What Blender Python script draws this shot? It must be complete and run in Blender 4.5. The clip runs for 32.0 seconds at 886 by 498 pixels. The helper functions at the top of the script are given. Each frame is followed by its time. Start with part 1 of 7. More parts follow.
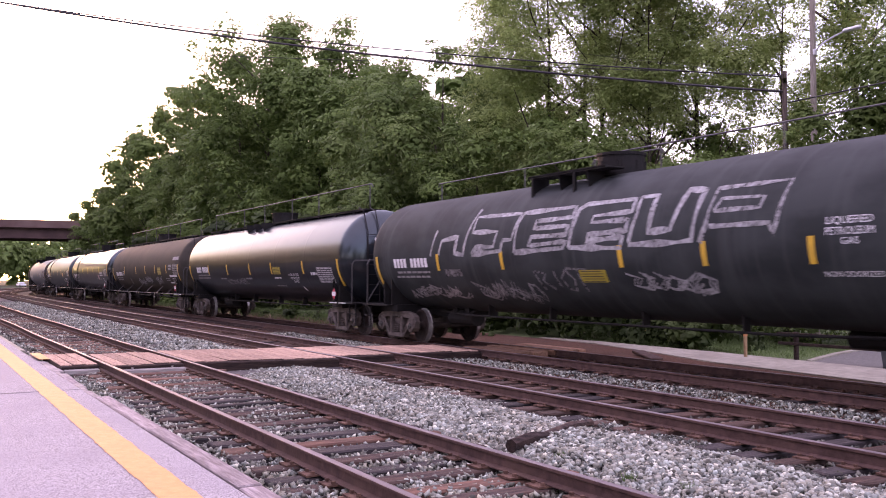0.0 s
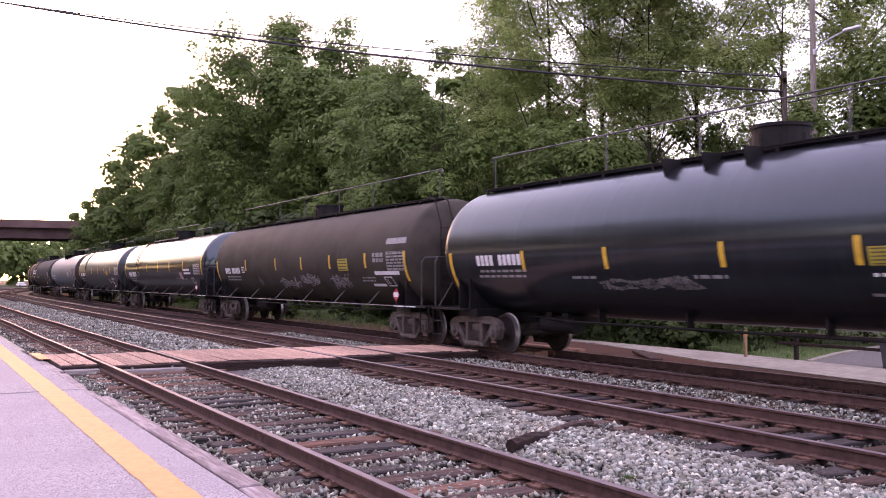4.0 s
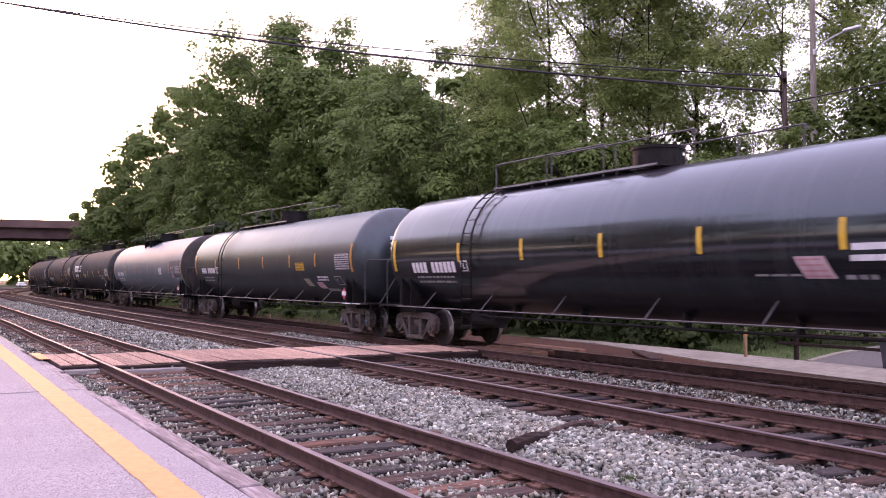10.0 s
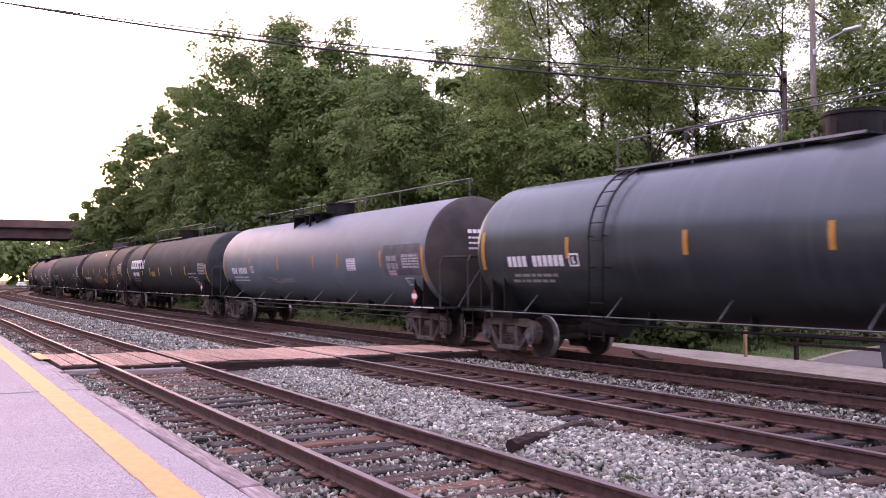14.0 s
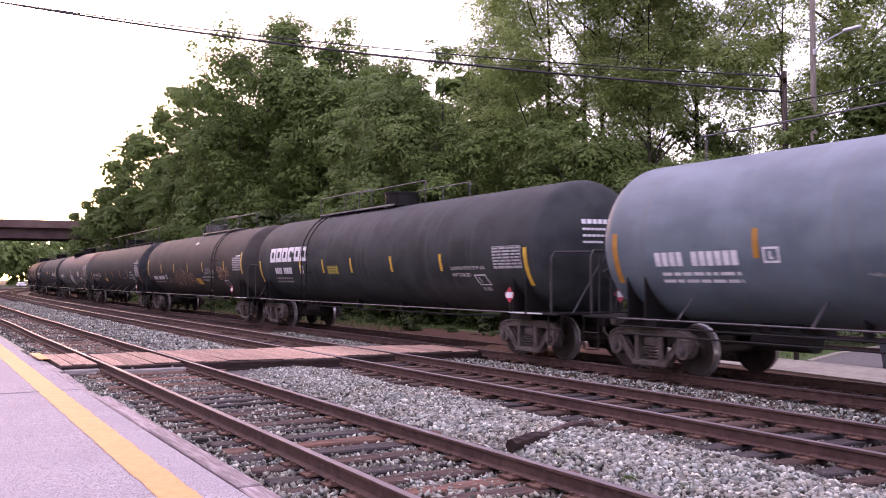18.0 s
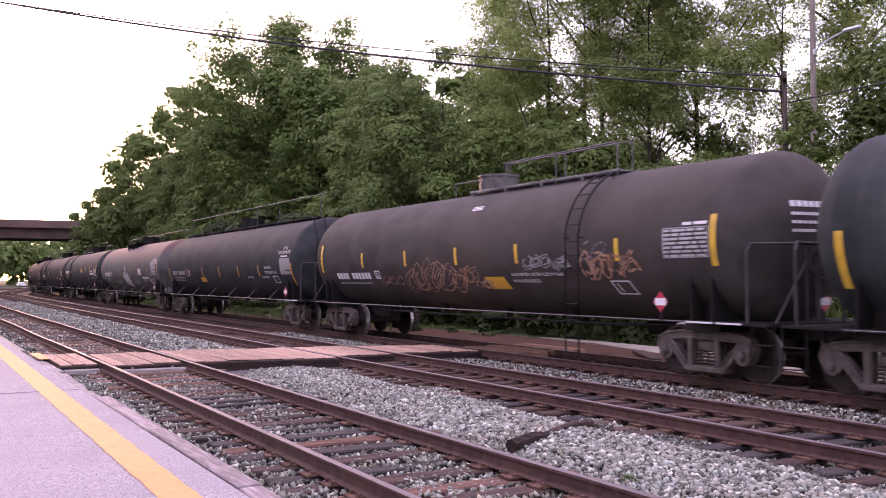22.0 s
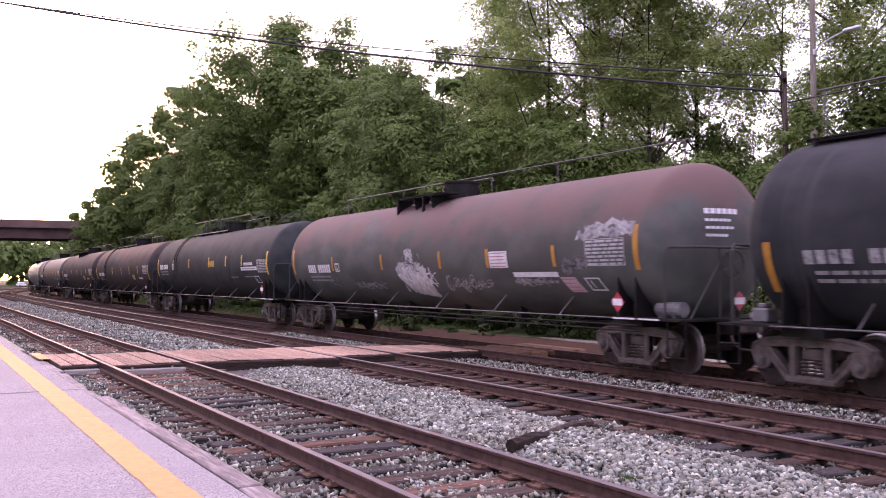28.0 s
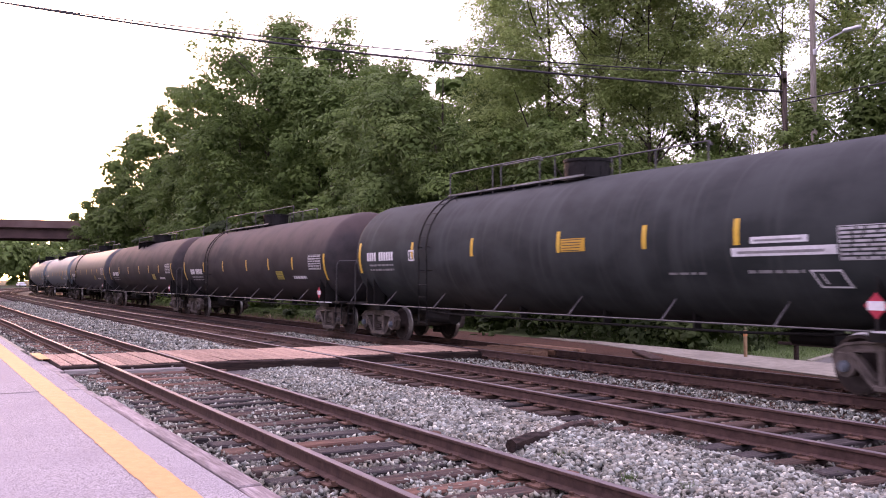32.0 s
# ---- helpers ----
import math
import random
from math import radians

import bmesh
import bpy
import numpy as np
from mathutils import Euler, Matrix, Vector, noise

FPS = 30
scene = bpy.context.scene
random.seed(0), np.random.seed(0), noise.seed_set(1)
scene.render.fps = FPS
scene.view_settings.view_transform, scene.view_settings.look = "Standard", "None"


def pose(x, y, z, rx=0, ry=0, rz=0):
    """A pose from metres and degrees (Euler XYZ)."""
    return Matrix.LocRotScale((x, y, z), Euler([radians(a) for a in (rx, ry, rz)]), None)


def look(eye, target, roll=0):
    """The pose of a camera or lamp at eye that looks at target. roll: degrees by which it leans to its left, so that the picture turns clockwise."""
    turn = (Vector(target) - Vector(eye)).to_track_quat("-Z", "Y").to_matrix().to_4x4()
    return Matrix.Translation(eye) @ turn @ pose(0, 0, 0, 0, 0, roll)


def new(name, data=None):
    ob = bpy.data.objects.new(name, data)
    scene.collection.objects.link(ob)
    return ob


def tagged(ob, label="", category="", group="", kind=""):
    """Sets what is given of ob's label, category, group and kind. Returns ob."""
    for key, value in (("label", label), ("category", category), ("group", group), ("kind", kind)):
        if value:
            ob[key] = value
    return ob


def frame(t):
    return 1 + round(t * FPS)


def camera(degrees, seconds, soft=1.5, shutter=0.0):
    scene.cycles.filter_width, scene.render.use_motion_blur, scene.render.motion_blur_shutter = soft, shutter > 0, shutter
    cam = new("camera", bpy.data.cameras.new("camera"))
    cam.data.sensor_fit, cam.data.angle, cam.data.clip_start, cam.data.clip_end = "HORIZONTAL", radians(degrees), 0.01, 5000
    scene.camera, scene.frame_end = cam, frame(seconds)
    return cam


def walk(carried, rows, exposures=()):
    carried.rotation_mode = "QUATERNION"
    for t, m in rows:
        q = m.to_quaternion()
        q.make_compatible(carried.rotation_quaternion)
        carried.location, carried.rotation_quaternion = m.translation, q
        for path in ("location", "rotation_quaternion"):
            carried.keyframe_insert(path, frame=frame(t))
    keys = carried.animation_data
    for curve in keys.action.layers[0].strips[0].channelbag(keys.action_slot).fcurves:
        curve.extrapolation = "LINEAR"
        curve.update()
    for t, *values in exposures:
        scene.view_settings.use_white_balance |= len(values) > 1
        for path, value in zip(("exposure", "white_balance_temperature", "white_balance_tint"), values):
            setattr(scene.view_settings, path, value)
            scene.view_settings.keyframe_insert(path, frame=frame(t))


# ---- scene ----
cam = camera(50.76, 32.0, soft=1.0, shutter=0.35)
EYE = Vector((0, 0, 1.665))
AIM = EYE + Vector((-0.86798, 0.49559, 0.03185))
walk(cam, [(0, look(EYE, AIM, -0.10)), (32, look(EYE, AIM, -0.10))],
     exposures=[(0, 1.82, 7350, 46), (32, 1.82, 7350, 46)])

# ---- light ----
world = bpy.data.worlds.new("evening_sky")
scene.world = world
world.use_nodes = True
wn = world.node_tree.nodes
sky = wn.new("ShaderNodeTexSky")
sky.sky_type = "NISHITA"
sky.sun_disc = False
sky.sun_elevation = radians(7)
sky.sun_rotation = radians(276)
sky.air_density, sky.dust_density, sky.ozone_density = 1.0, 1.5, 2.5
haze = wn.new("ShaderNodeMixRGB")
haze.inputs[0].default_value = 0.26
# the thin cloud is brighter overhead than low down
up = wn.new("ShaderNodeTexCoord")
split = wn.new("ShaderNodeSeparateXYZ")
bright = wn.new("ShaderNodeMapRange")
bright.inputs["From Min"].default_value, bright.inputs["From Max"].default_value = 0.0, 0.9
bright.inputs["To Min"].default_value, bright.inputs["To Max"].default_value = 0.55, 1.35
cloud = wn.new("ShaderNodeVectorMath")
cloud.operation = "SCALE"
cloud.inputs[0].default_value = (8.5, 8.45, 11.0)
world.node_tree.links.new(up.outputs["Generated"], split.inputs[0])
world.node_tree.links.new(split.outputs["Z"], bright.inputs["Value"])
world.node_tree.links.new(bright.outputs[0], cloud.inputs["Scale"])
world.node_tree.links.new(cloud.outputs[0], haze.inputs[2])
world.node_tree.links.new(sky.outputs[0], haze.inputs[1])
world.node_tree.links.new(haze.outputs[0], wn["Background"].inputs[0])
wn["Background"].inputs[1].default_value = 0.19
sun = new("sun", bpy.data.lights.new("sun", "SUN"))
sun.data.energy, sun.data.angle, sun.data.color = 0.26, radians(12), (1, 0.5, 0.22)
sun.matrix_world = look((-99, 10.4, 12), (0, 0, 0))


# ---- the line: straight, a slight bend, then a sharp curve behind the woods ----
D1, D2, D3 = 4.02, 8.80, 13.06     # track centres
Z1, Z2, Z3 = 0.06, 0.0, -0.078     # rail tops
HALF = 0.7525
S_AT = np.arange(-440.0, 61.0, 1.0)
S_TURN = np.clip(-45 - S_AT, 0, 30) / 1600 + np.clip(-118 - S_AT, 0, None) / 260
S_X = -np.cumsum(np.cos(S_TURN)[::-1])[::-1]
S_Y = np.cumsum(np.sin(S_TURN)[::-1])[::-1]
S_X -= S_X[S_AT == 0]
S_Y -= S_Y[S_AT == 0]


def bend(s):
    return np.interp(s, S_AT, S_TURN)


def line_xy(s, d):
    a = bend(s)
    return np.interp(s, S_AT, S_X) + d * np.sin(a), np.interp(s, S_AT, S_Y) + d * np.cos(a)


def line(s, d, z=0.0):
    """A point s metres along the line and d metres beside it."""
    x, y = line_xy(s, d)
    return Vector((x, y, z))


def line_pose(s, d, z=0.0):
    return Matrix.Translation(line(s, d, z)) @ Matrix.Rotation(-bend(s), 4, "Z")


def wood_edge(s, d):
    """A point of the woods: their edge swings away from the straight in one long bow."""
    a = max(0.0, (-45 - s) / 1350)
    return Vector((s, d, 0)) if a == 0 else Vector((-45 - 1350 * math.sin(a) + d * math.sin(a), 1350 * (1 - math.cos(a)) + d * math.cos(a), 0))


# ---- materials ----
MATS = {}


def surface(name, c1, c2, scale=4.0, rough=0.7, metal=0.0, bump=0.2, bscale=None, stain=None, sscale=0.6, samount=0.5,
            island=0.0, objvar=0.0, rough2=None, stretch=(1, 1, 1), coat=0.0, detail=6.0, spec=0.5, edge=(0.32, 0.68)):
    """Two colours mixed by fine noise, a stain at a larger scale, relief, and variation from piece to piece."""
    if name in MATS:
        return MATS[name]
    m = bpy.data.materials.new(name)
    m.use_nodes = True
    nt = m.node_tree
    n, L = nt.nodes, nt.links
    b = n["Principled BSDF"]
    tc = n.new("ShaderNodeTexCoord")
    mp = n.new("ShaderNodeMapping")
    mp.inputs["Scale"].default_value = stretch
    L.new(tc.outputs["Object"], mp.inputs[0])
    nz = n.new("ShaderNodeTexNoise")
    nz.inputs["Scale"].default_value = scale
    nz.inputs["Detail"].default_value = detail
    L.new(mp.outputs[0], nz.inputs[0])
    rp = n.new("ShaderNodeValToRGB")
    rp.color_ramp.elements[0].position, rp.color_ramp.elements[1].position = edge
    rp.color_ramp.elements[0].color, rp.color_ramp.elements[1].color = (*c1, 1), (*c2, 1)
    L.new(nz.outputs[0], rp.inputs[0])
    out = rp.outputs[0]
    if stain:
        ns = n.new("ShaderNodeTexNoise")
        ns.inputs["Scale"].default_value = sscale
        ns.inputs["Detail"].default_value = 5
        L.new(mp.outputs[0], ns.inputs[0])
        rs = n.new("ShaderNodeValToRGB")
        rs.color_ramp.elements[0].position, rs.color_ramp.elements[1].position = 0.45, 0.7
        rs.color_ramp.elements[1].color = (samount, samount, samount, 1)
        L.new(ns.outputs[0], rs.inputs[0])
        mx = n.new("ShaderNodeMixRGB")
        mx.inputs[2].default_value = (*stain, 1)
        L.new(rs.outputs[0], mx.inputs[0])
        L.new(out, mx.inputs[1])
        out = mx.outputs[0]
    for amount, node, socket in ((island, "ShaderNodeNewGeometry", "Random Per Island"), (objvar, "ShaderNodeObjectInfo", "Random")):
        if amount:
            g = n.new(node)
            mr = n.new("ShaderNodeMapRange")
            mr.inputs["To Min"].default_value, mr.inputs["To Max"].default_value = 1 - amount, 1 + amount
            L.new(g.outputs[socket], mr.inputs["Value"])
            hs = n.new("ShaderNodeHueSaturation")
            L.new(mr.outputs[0], hs.inputs["Value"])
            L.new(out, hs.inputs["Color"])
            out = hs.outputs[0]
    L.new(out, b.inputs["Base Color"])
    b.inputs["Metallic"].default_value = metal
    b.inputs["Coat Weight"].default_value = coat
    b.inputs["Specular IOR Level"].default_value = spec
    if rough2 is None:
        b.inputs["Roughness"].default_value = rough
    else:
        mr = n.new("ShaderNodeMapRange")
        mr.inputs["To Min"].default_value, mr.inputs["To Max"].default_value = rough, rough2
        L.new(nz.outputs[0], mr.inputs["Value"])
        L.new(mr.outputs[0], b.inputs["Roughness"])
    if bump:
        bp = n.new("ShaderNodeBump")
        bp.inputs["Strength"].default_value = bump
        bp.inputs["Distance"].default_value = 0.02
        nb = n.new("ShaderNodeTexNoise")
        nb.inputs["Scale"].default_value = bscale or scale * 4
        nb.inputs["Detail"].default_value = 4
        L.new(mp.outputs[0], nb.inputs[0])
        L.new(nb.outputs[0], bp.inputs["Height"])
        L.new(bp.outputs[0], b.inputs["Normal"])
    MATS[name] = m
    return m


M_GROUND = surface("dirt_and_grass", (0.025, 0.0225, 0.015), (0.0225, 0.0375, 0.01), 0.8, 0.95, bump=0.5, bscale=12, stain=(0.015, 0.025, 0.0075), sscale=0.15, spec=0.2)
M_BED = surface("ballast_bed", (0.04, 0.037, 0.034), (0.12, 0.113, 0.105), 22, 0.9, bump=0.9, bscale=30, stain=(0.0768, 0.0576, 0.0512), sscale=0.8, samount=0.5, spec=0.2)
M_BED_RUST = surface("rusty_ballast", (0.05, 0.023, 0.014), (0.11, 0.052, 0.032), 18, 0.95, bump=0.9, bscale=30, stain=(0.03, 0.02, 0.016), sscale=0.8, spec=0.2)


def stone_material(name, tones, warm):
    """Broken stone: every piece has a grey of its own, from dark to nearly white, with dusty mottling."""
    m = surface(name, (0.8, 0.8, 0.8), (1.0, 1.0, 1.0), 30, 0.85, bump=0.3, bscale=60, stain=warm, sscale=1.3, samount=0.5, spec=0.25)
    nt = m.node_tree
    b = nt.nodes["Principled BSDF"]
    old = b.inputs["Base Color"].links[0].from_socket
    g = nt.nodes.new("ShaderNodeNewGeometry")
    rp = nt.nodes.new("ShaderNodeValToRGB")
    while len(rp.color_ramp.elements) < len(tones):
        rp.color_ramp.elements.new(0.5)
    for i, (e, (p, v)) in enumerate(zip(rp.color_ramp.elements, tones)):
        e.position, e.color = p, (v * 0.93, v * 0.92, v * 0.72, 1) if i % 2 else (v * 0.84, v * 0.95, v * 0.84, 1)
    mx = nt.nodes.new("ShaderNodeMixRGB")
    mx.blend_type = "MULTIPLY"
    mx.inputs[0].default_value = 1.0
    nt.links.new(g.outputs["Random Per Island"], rp.inputs[0])
    nt.links.new(rp.outputs[0], mx.inputs[1])
    nt.links.new(old, mx.inputs[2])
    nt.links.new(mx.outputs[0], b.inputs["Base Color"])
    return m


M_STONE = stone_material("ballast_stone", ((0.0, 0.05), (0.12, 0.1), (0.28, 0.18), (0.45, 0.22), (0.6, 0.29), (0.75, 0.34), (0.92, 0.46), (1.0, 0.75)), (0.75, 0.6, 0.52))
M_STONE_MID = stone_material("weathered_ballast_stone", ((0.0, 0.05), (0.2, 0.13), (0.5, 0.2), (0.75, 0.3), (0.93, 0.46), (1.0, 0.66)), (0.62, 0.5, 0.36))
M_STONE_DARK = stone_material("dirty_ballast_stone", ((0.0, 0.04), (0.5, 0.09), (0.85, 0.17), (0.95, 0.3), (1.0, 0.4)), (0.55, 0.35, 0.28))
M_RAIL_HEAD = surface("worn_rail_steel", (0.085, 0.064, 0.064), (0.18, 0.145, 0.146), 5, 0.5, 0.5, bump=0.05, rough2=0.66, stretch=(0.3, 6, 6))
M_RAIL_RUST = surface("rusty_rail_steel", (0.048, 0.026, 0.022), (0.092, 0.051, 0.043), 8, 0.85, bump=0.3, stain=(0.095, 0.055, 0.04), sscale=1.2, samount=0.5, spec=0.2)
M_PLATE = surface("rusty_plate", (0.056, 0.029, 0.021), (0.12, 0.066, 0.046), 12, 0.9, bump=0.3, objvar=0.3, spec=0.2)
M_TIE = surface("creosoted_tie", (0.018, 0.0135, 0.0125), (0.075, 0.05, 0.043), 5, 0.9, bump=0.6, bscale=20, stain=(0.0975, 0.052, 0.0358), sscale=2, objvar=0.45, stretch=(5, 0.7, 5), spec=0.2)
M_TIE_RED = surface("rust_stained_tie", (0.024, 0.016, 0.013), (0.09, 0.058, 0.046), 5, 0.9, bump=0.6, bscale=20, stain=(0.13, 0.068, 0.046), sscale=2, objvar=0.4, stretch=(5, 0.7, 5), spec=0.2)
M_PLANK = surface("crossing_plank", (0.27, 0.165, 0.115), (0.5, 0.345, 0.255), 5, 0.88, bump=0.6, bscale=25, stain=(0.2, 0.112, 0.085), sscale=1.5, samount=0.7, objvar=0.24, stretch=(1.2, 9, 4), spec=0.3)
M_TIE_BLACK = surface("tarry_tie", (0.01, 0.0085, 0.0085), (0.042, 0.034, 0.033), 5, 0.85, bump=0.6, bscale=20, objvar=0.4, stretch=(5, 0.7, 5), spec=0.3)
M_TIE_BROWN = surface("split_brown_tie", (0.05, 0.027, 0.02), (0.15, 0.085, 0.062), 5, 0.9, bump=0.6, bscale=20, stain=(0.17, 0.075, 0.05), sscale=2, objvar=0.4, stretch=(5, 0.7, 5), spec=0.2)
M_HEADER = surface("tarred_beam", (0.012, 0.008, 0.007), (0.04, 0.025, 0.02), 5, 0.9, bump=0.5, bscale=20, stretch=(4, 0.7, 4), spec=0.2)
M_BLEACHED = surface("bleached_timber", (0.21, 0.188, 0.17), (0.33, 0.3, 0.275), 5, 0.9, bump=0.4, bscale=20, stretch=(4, 0.7, 4), spec=0.2)
M_PLANK_RUST = surface("rusty_crossing_plank", (0.17, 0.08, 0.046), (0.28, 0.155, 0.095), 5, 0.9, bump=0.5, bscale=25, objvar=0.2, stretch=(1, 8, 4))
M_PLATFORM = surface("platform_asphalt", (0.119, 0.11, 0.111), (0.391, 0.36, 0.366), 85, 0.9, bump=0.12, bscale=120, stain=(0.222, 0.2, 0.212), sscale=1.1, samount=0.5, detail=4.0, spec=0.3, edge=(0.38, 0.6))
M_YELLOW = surface("yellow_line_paint", (0.56, 0.232, 0.066), (0.63, 0.278, 0.09), 14, 0.7, bump=0.25, bscale=90, stain=(0.45, 0.205, 0.06), sscale=4, samount=0.5)
M_CURB = surface("weathered_edge_timber", (0.15, 0.118, 0.115), (0.31, 0.26, 0.255), 5, 0.9, bump=0.6, bscale=18, stain=(0.096, 0.064, 0.064), sscale=1.6, objvar=0.28, stretch=(0.7, 7, 5))
M_INK_TAR = surface("joint_tar", (0.10, 0.09, 0.09), (0.2, 0.18, 0.18), 20, 0.9, bump=0.2)
M_EDGE = surface("broken_edge_concrete", (0.2, 0.17, 0.16), (0.36, 0.32, 0.3), 14, 0.92, bump=0.5, bscale=50, stain=(0.13, 0.098, 0.088), sscale=2.5, samount=0.7, objvar=0.2)
M_CONCRETE = surface("walkway_concrete", (0.2, 0.185, 0.145), (0.3, 0.28, 0.222), 6, 0.9, bump=0.2, bscale=60, stain=(0.13, 0.105, 0.082), sscale=0.8, samount=0.5)
M_DRIVE = surface("driveway_asphalt", (0.078, 0.074, 0.065), (0.125, 0.119, 0.105), 12, 0.9, bump=0.2, bscale=70)
M_GRASS = surface("lawn", (0.045, 0.08, 0.016), (0.08, 0.13, 0.028), 6, 0.95, bump=0.5, bscale=40, stain=(0.03, 0.04, 0.015), sscale=0.8)
M_GRASSBLADE = surface("grass_blade", (0.05, 0.095, 0.02), (0.1, 0.16, 0.04), 3, 0.8, bump=0, island=0.4)
M_BARK = surface("bark", (0.035, 0.027, 0.022), (0.09, 0.07, 0.055), 6, 0.95, bump=0.9, bscale=18, stretch=(4, 4, 0.8), spec=0.2)
M_WOODGREY = surface("weathered_pole_wood", (0.16, 0.137, 0.11), (0.28, 0.245, 0.2), 5, 0.9, bump=0.4, stretch=(6, 6, 0.4))
M_POLEDARK = surface("dark_pole_wood", (0.06, 0.043, 0.036), (0.12, 0.09, 0.078), 5, 0.9, bump=0.4, stretch=(6, 6, 0.4), spec=0.2)
M_WIRE = surface("cable_jacket", (0.012, 0.01, 0.012), (0.02, 0.018, 0.02), 5, 0.6, bump=0)
M_STAKE = surface("stake_wood", (0.238, 0.144, 0.072), (0.324, 0.209, 0.115), 6, 0.85, bump=0.3)
M_STAKE_TOP = surface("stake_paint", (0.396, 0.144, 0.0432), (0.468, 0.194, 0.072), 6, 0.7, bump=0.1)
M_BIN = surface("bin_plastic", (0.035, 0.045, 0.055), (0.055, 0.065, 0.075), 5, 0.5, bump=0.1)
M_ALU = surface("dull_aluminium", (0.5, 0.5, 0.5), (0.62, 0.62, 0.62), 6, 0.45, 0.3, bump=0.05)
M_CARWHITE = surface("white_car_paint", (0.48, 0.48, 0.486), (0.512, 0.512, 0.518), 4, 0.3, bump=0, coat=0.5)
M_BRIDGE = surface("weathered_girder", (0.13, 0.08, 0.07), (0.185, 0.122, 0.105), 0.5, 0.8, bump=0.2, stain=(0.143, 0.0819, 0.0717), sscale=0.1, spec=0.2)
M_BRIDGE_DARK = surface("girder_underside", (0.08, 0.048, 0.0448), (0.128, 0.08, 0.072), 0.6, 0.9, bump=0.2, spec=0.2)


def leaf_material(name, c1, c2, trans=0.3):
    m = surface(name, c1, c2, 0.7, 0.65, bump=0, island=0.1, detail=3.0, spec=0.15)
    nt = m.node_tree
    b = nt.nodes["Principled BSDF"]
    t = nt.nodes.new("ShaderNodeBsdfTranslucent")
    mx = nt.nodes.new("ShaderNodeMixShader")
    mx.inputs[0].default_value = trans
    nt.links.new(b.inputs["Base Color"].links[0].from_socket, t.inputs[0])
    nt.links.new(b.outputs[0], mx.inputs[1])
    nt.links.new(t.outputs[0], mx.inputs[2])
    nt.links.new(mx.outputs[0], nt.nodes["Material Output"].inputs[0])
    return m


M_LEAF_DARK = leaf_material("dark_leaf", (0.066, 0.112, 0.028), (0.138, 0.206, 0.056))
M_LEAF_MID = leaf_material("green_leaf", (0.062, 0.102, 0.026), (0.135, 0.195, 0.054))
M_LEAF_LIGHT = leaf_material("light_green_leaf", (0.18, 0.25, 0.078), (0.33, 0.41, 0.15), 0.6)
# darker leaf copy: shade below the trees is put into its colour
M_LEAF_SHADED = leaf_material("shaded_green_leaf", (0.022, 0.038, 0.012), (0.055, 0.085, 0.022))
M_LEAF_PALE = leaf_material("pale_green_leaf", (0.075, 0.124, 0.034), (0.16, 0.228, 0.07))


# ---- mesh helpers ----
def mesh_of(name, bm, material=None):
    me = bpy.data.meshes.new(name)
    bm.to_mesh(me)
    bm.free()
    if material:
        me.materials.append(material)
    return me


def part(name, bm, material, parent, label="", smooth=False):
    """Links a bmesh, or a ready mesh, as one object under its thing."""
    me = bm if isinstance(bm, bpy.types.Mesh) else mesh_of(name, bm, material)
    if smooth:
        me.polygons.foreach_set("use_smooth", [True] * len(me.polygons))
    ob = new(name, me)
    ob.parent = parent
    if label:
        ob["label"] = label
    return ob


def empty(name, m=None):
    ob = new(name)
    ob.empty_display_size = 0.2
    if m is not None:
        ob.matrix_world = m
    return ob


def box(bm, x0, x1, y0, y1, z0, z1, m=None, bevel=0.0):
    g = bmesh.ops.create_cube(bm, size=1.0)
    mm = Matrix.Translation(((x0 + x1) / 2, (y0 + y1) / 2, (z0 + z1) / 2)) @ Matrix.Diagonal((x1 - x0, y1 - y0, z1 - z0, 1))
    bmesh.ops.transform(bm, matrix=(m @ mm if m else mm), verts=g["verts"])
    if bevel:
        es = list({e for v in g["verts"] for e in v.link_edges})
        bmesh.ops.bevel(bm, geom=es, offset=bevel, segments=1, affect="EDGES")
    return bm


def bar(bm, p, q, r, n=6, r2=None):
    """A round bar from p to q."""
    p, q = Vector(p), Vector(q)
    v = q - p
    g = bmesh.ops.create_cone(bm, cap_ends=True, segments=n, radius1=r, radius2=r if r2 is None else r2, depth=v.length)
    bmesh.ops.transform(bm, matrix=Matrix.Translation((p + q) / 2) @ v.to_track_quat("Z", "Y").to_matrix().to_4x4(), verts=g["verts"])
    return bm


def tube(bm, pts, r, n=6):
    """A bent round bar through points: one skin with rings at each point."""
    pts = [Vector(p) for p in pts]
    rings = []
    for i, p in enumerate(pts):
        a, b = pts[max(i - 1, 0)], pts[min(i + 1, len(pts) - 1)]
        qt = (b - a).to_track_quat("Z", "Y")
        rings.append([bm.verts.new(p + qt @ Vector((r * math.cos(k * math.tau / n), r * math.sin(k * math.tau / n), 0))) for k in range(n)])
    for u, v in zip(rings, rings[1:]):
        for k in range(n):
            bm.faces.new((u[k], u[(k + 1) % n], v[(k + 1) % n], v[k]))
    bm.faces.new(rings[0][::-1])
    bm.faces.new(rings[-1])
    return bm


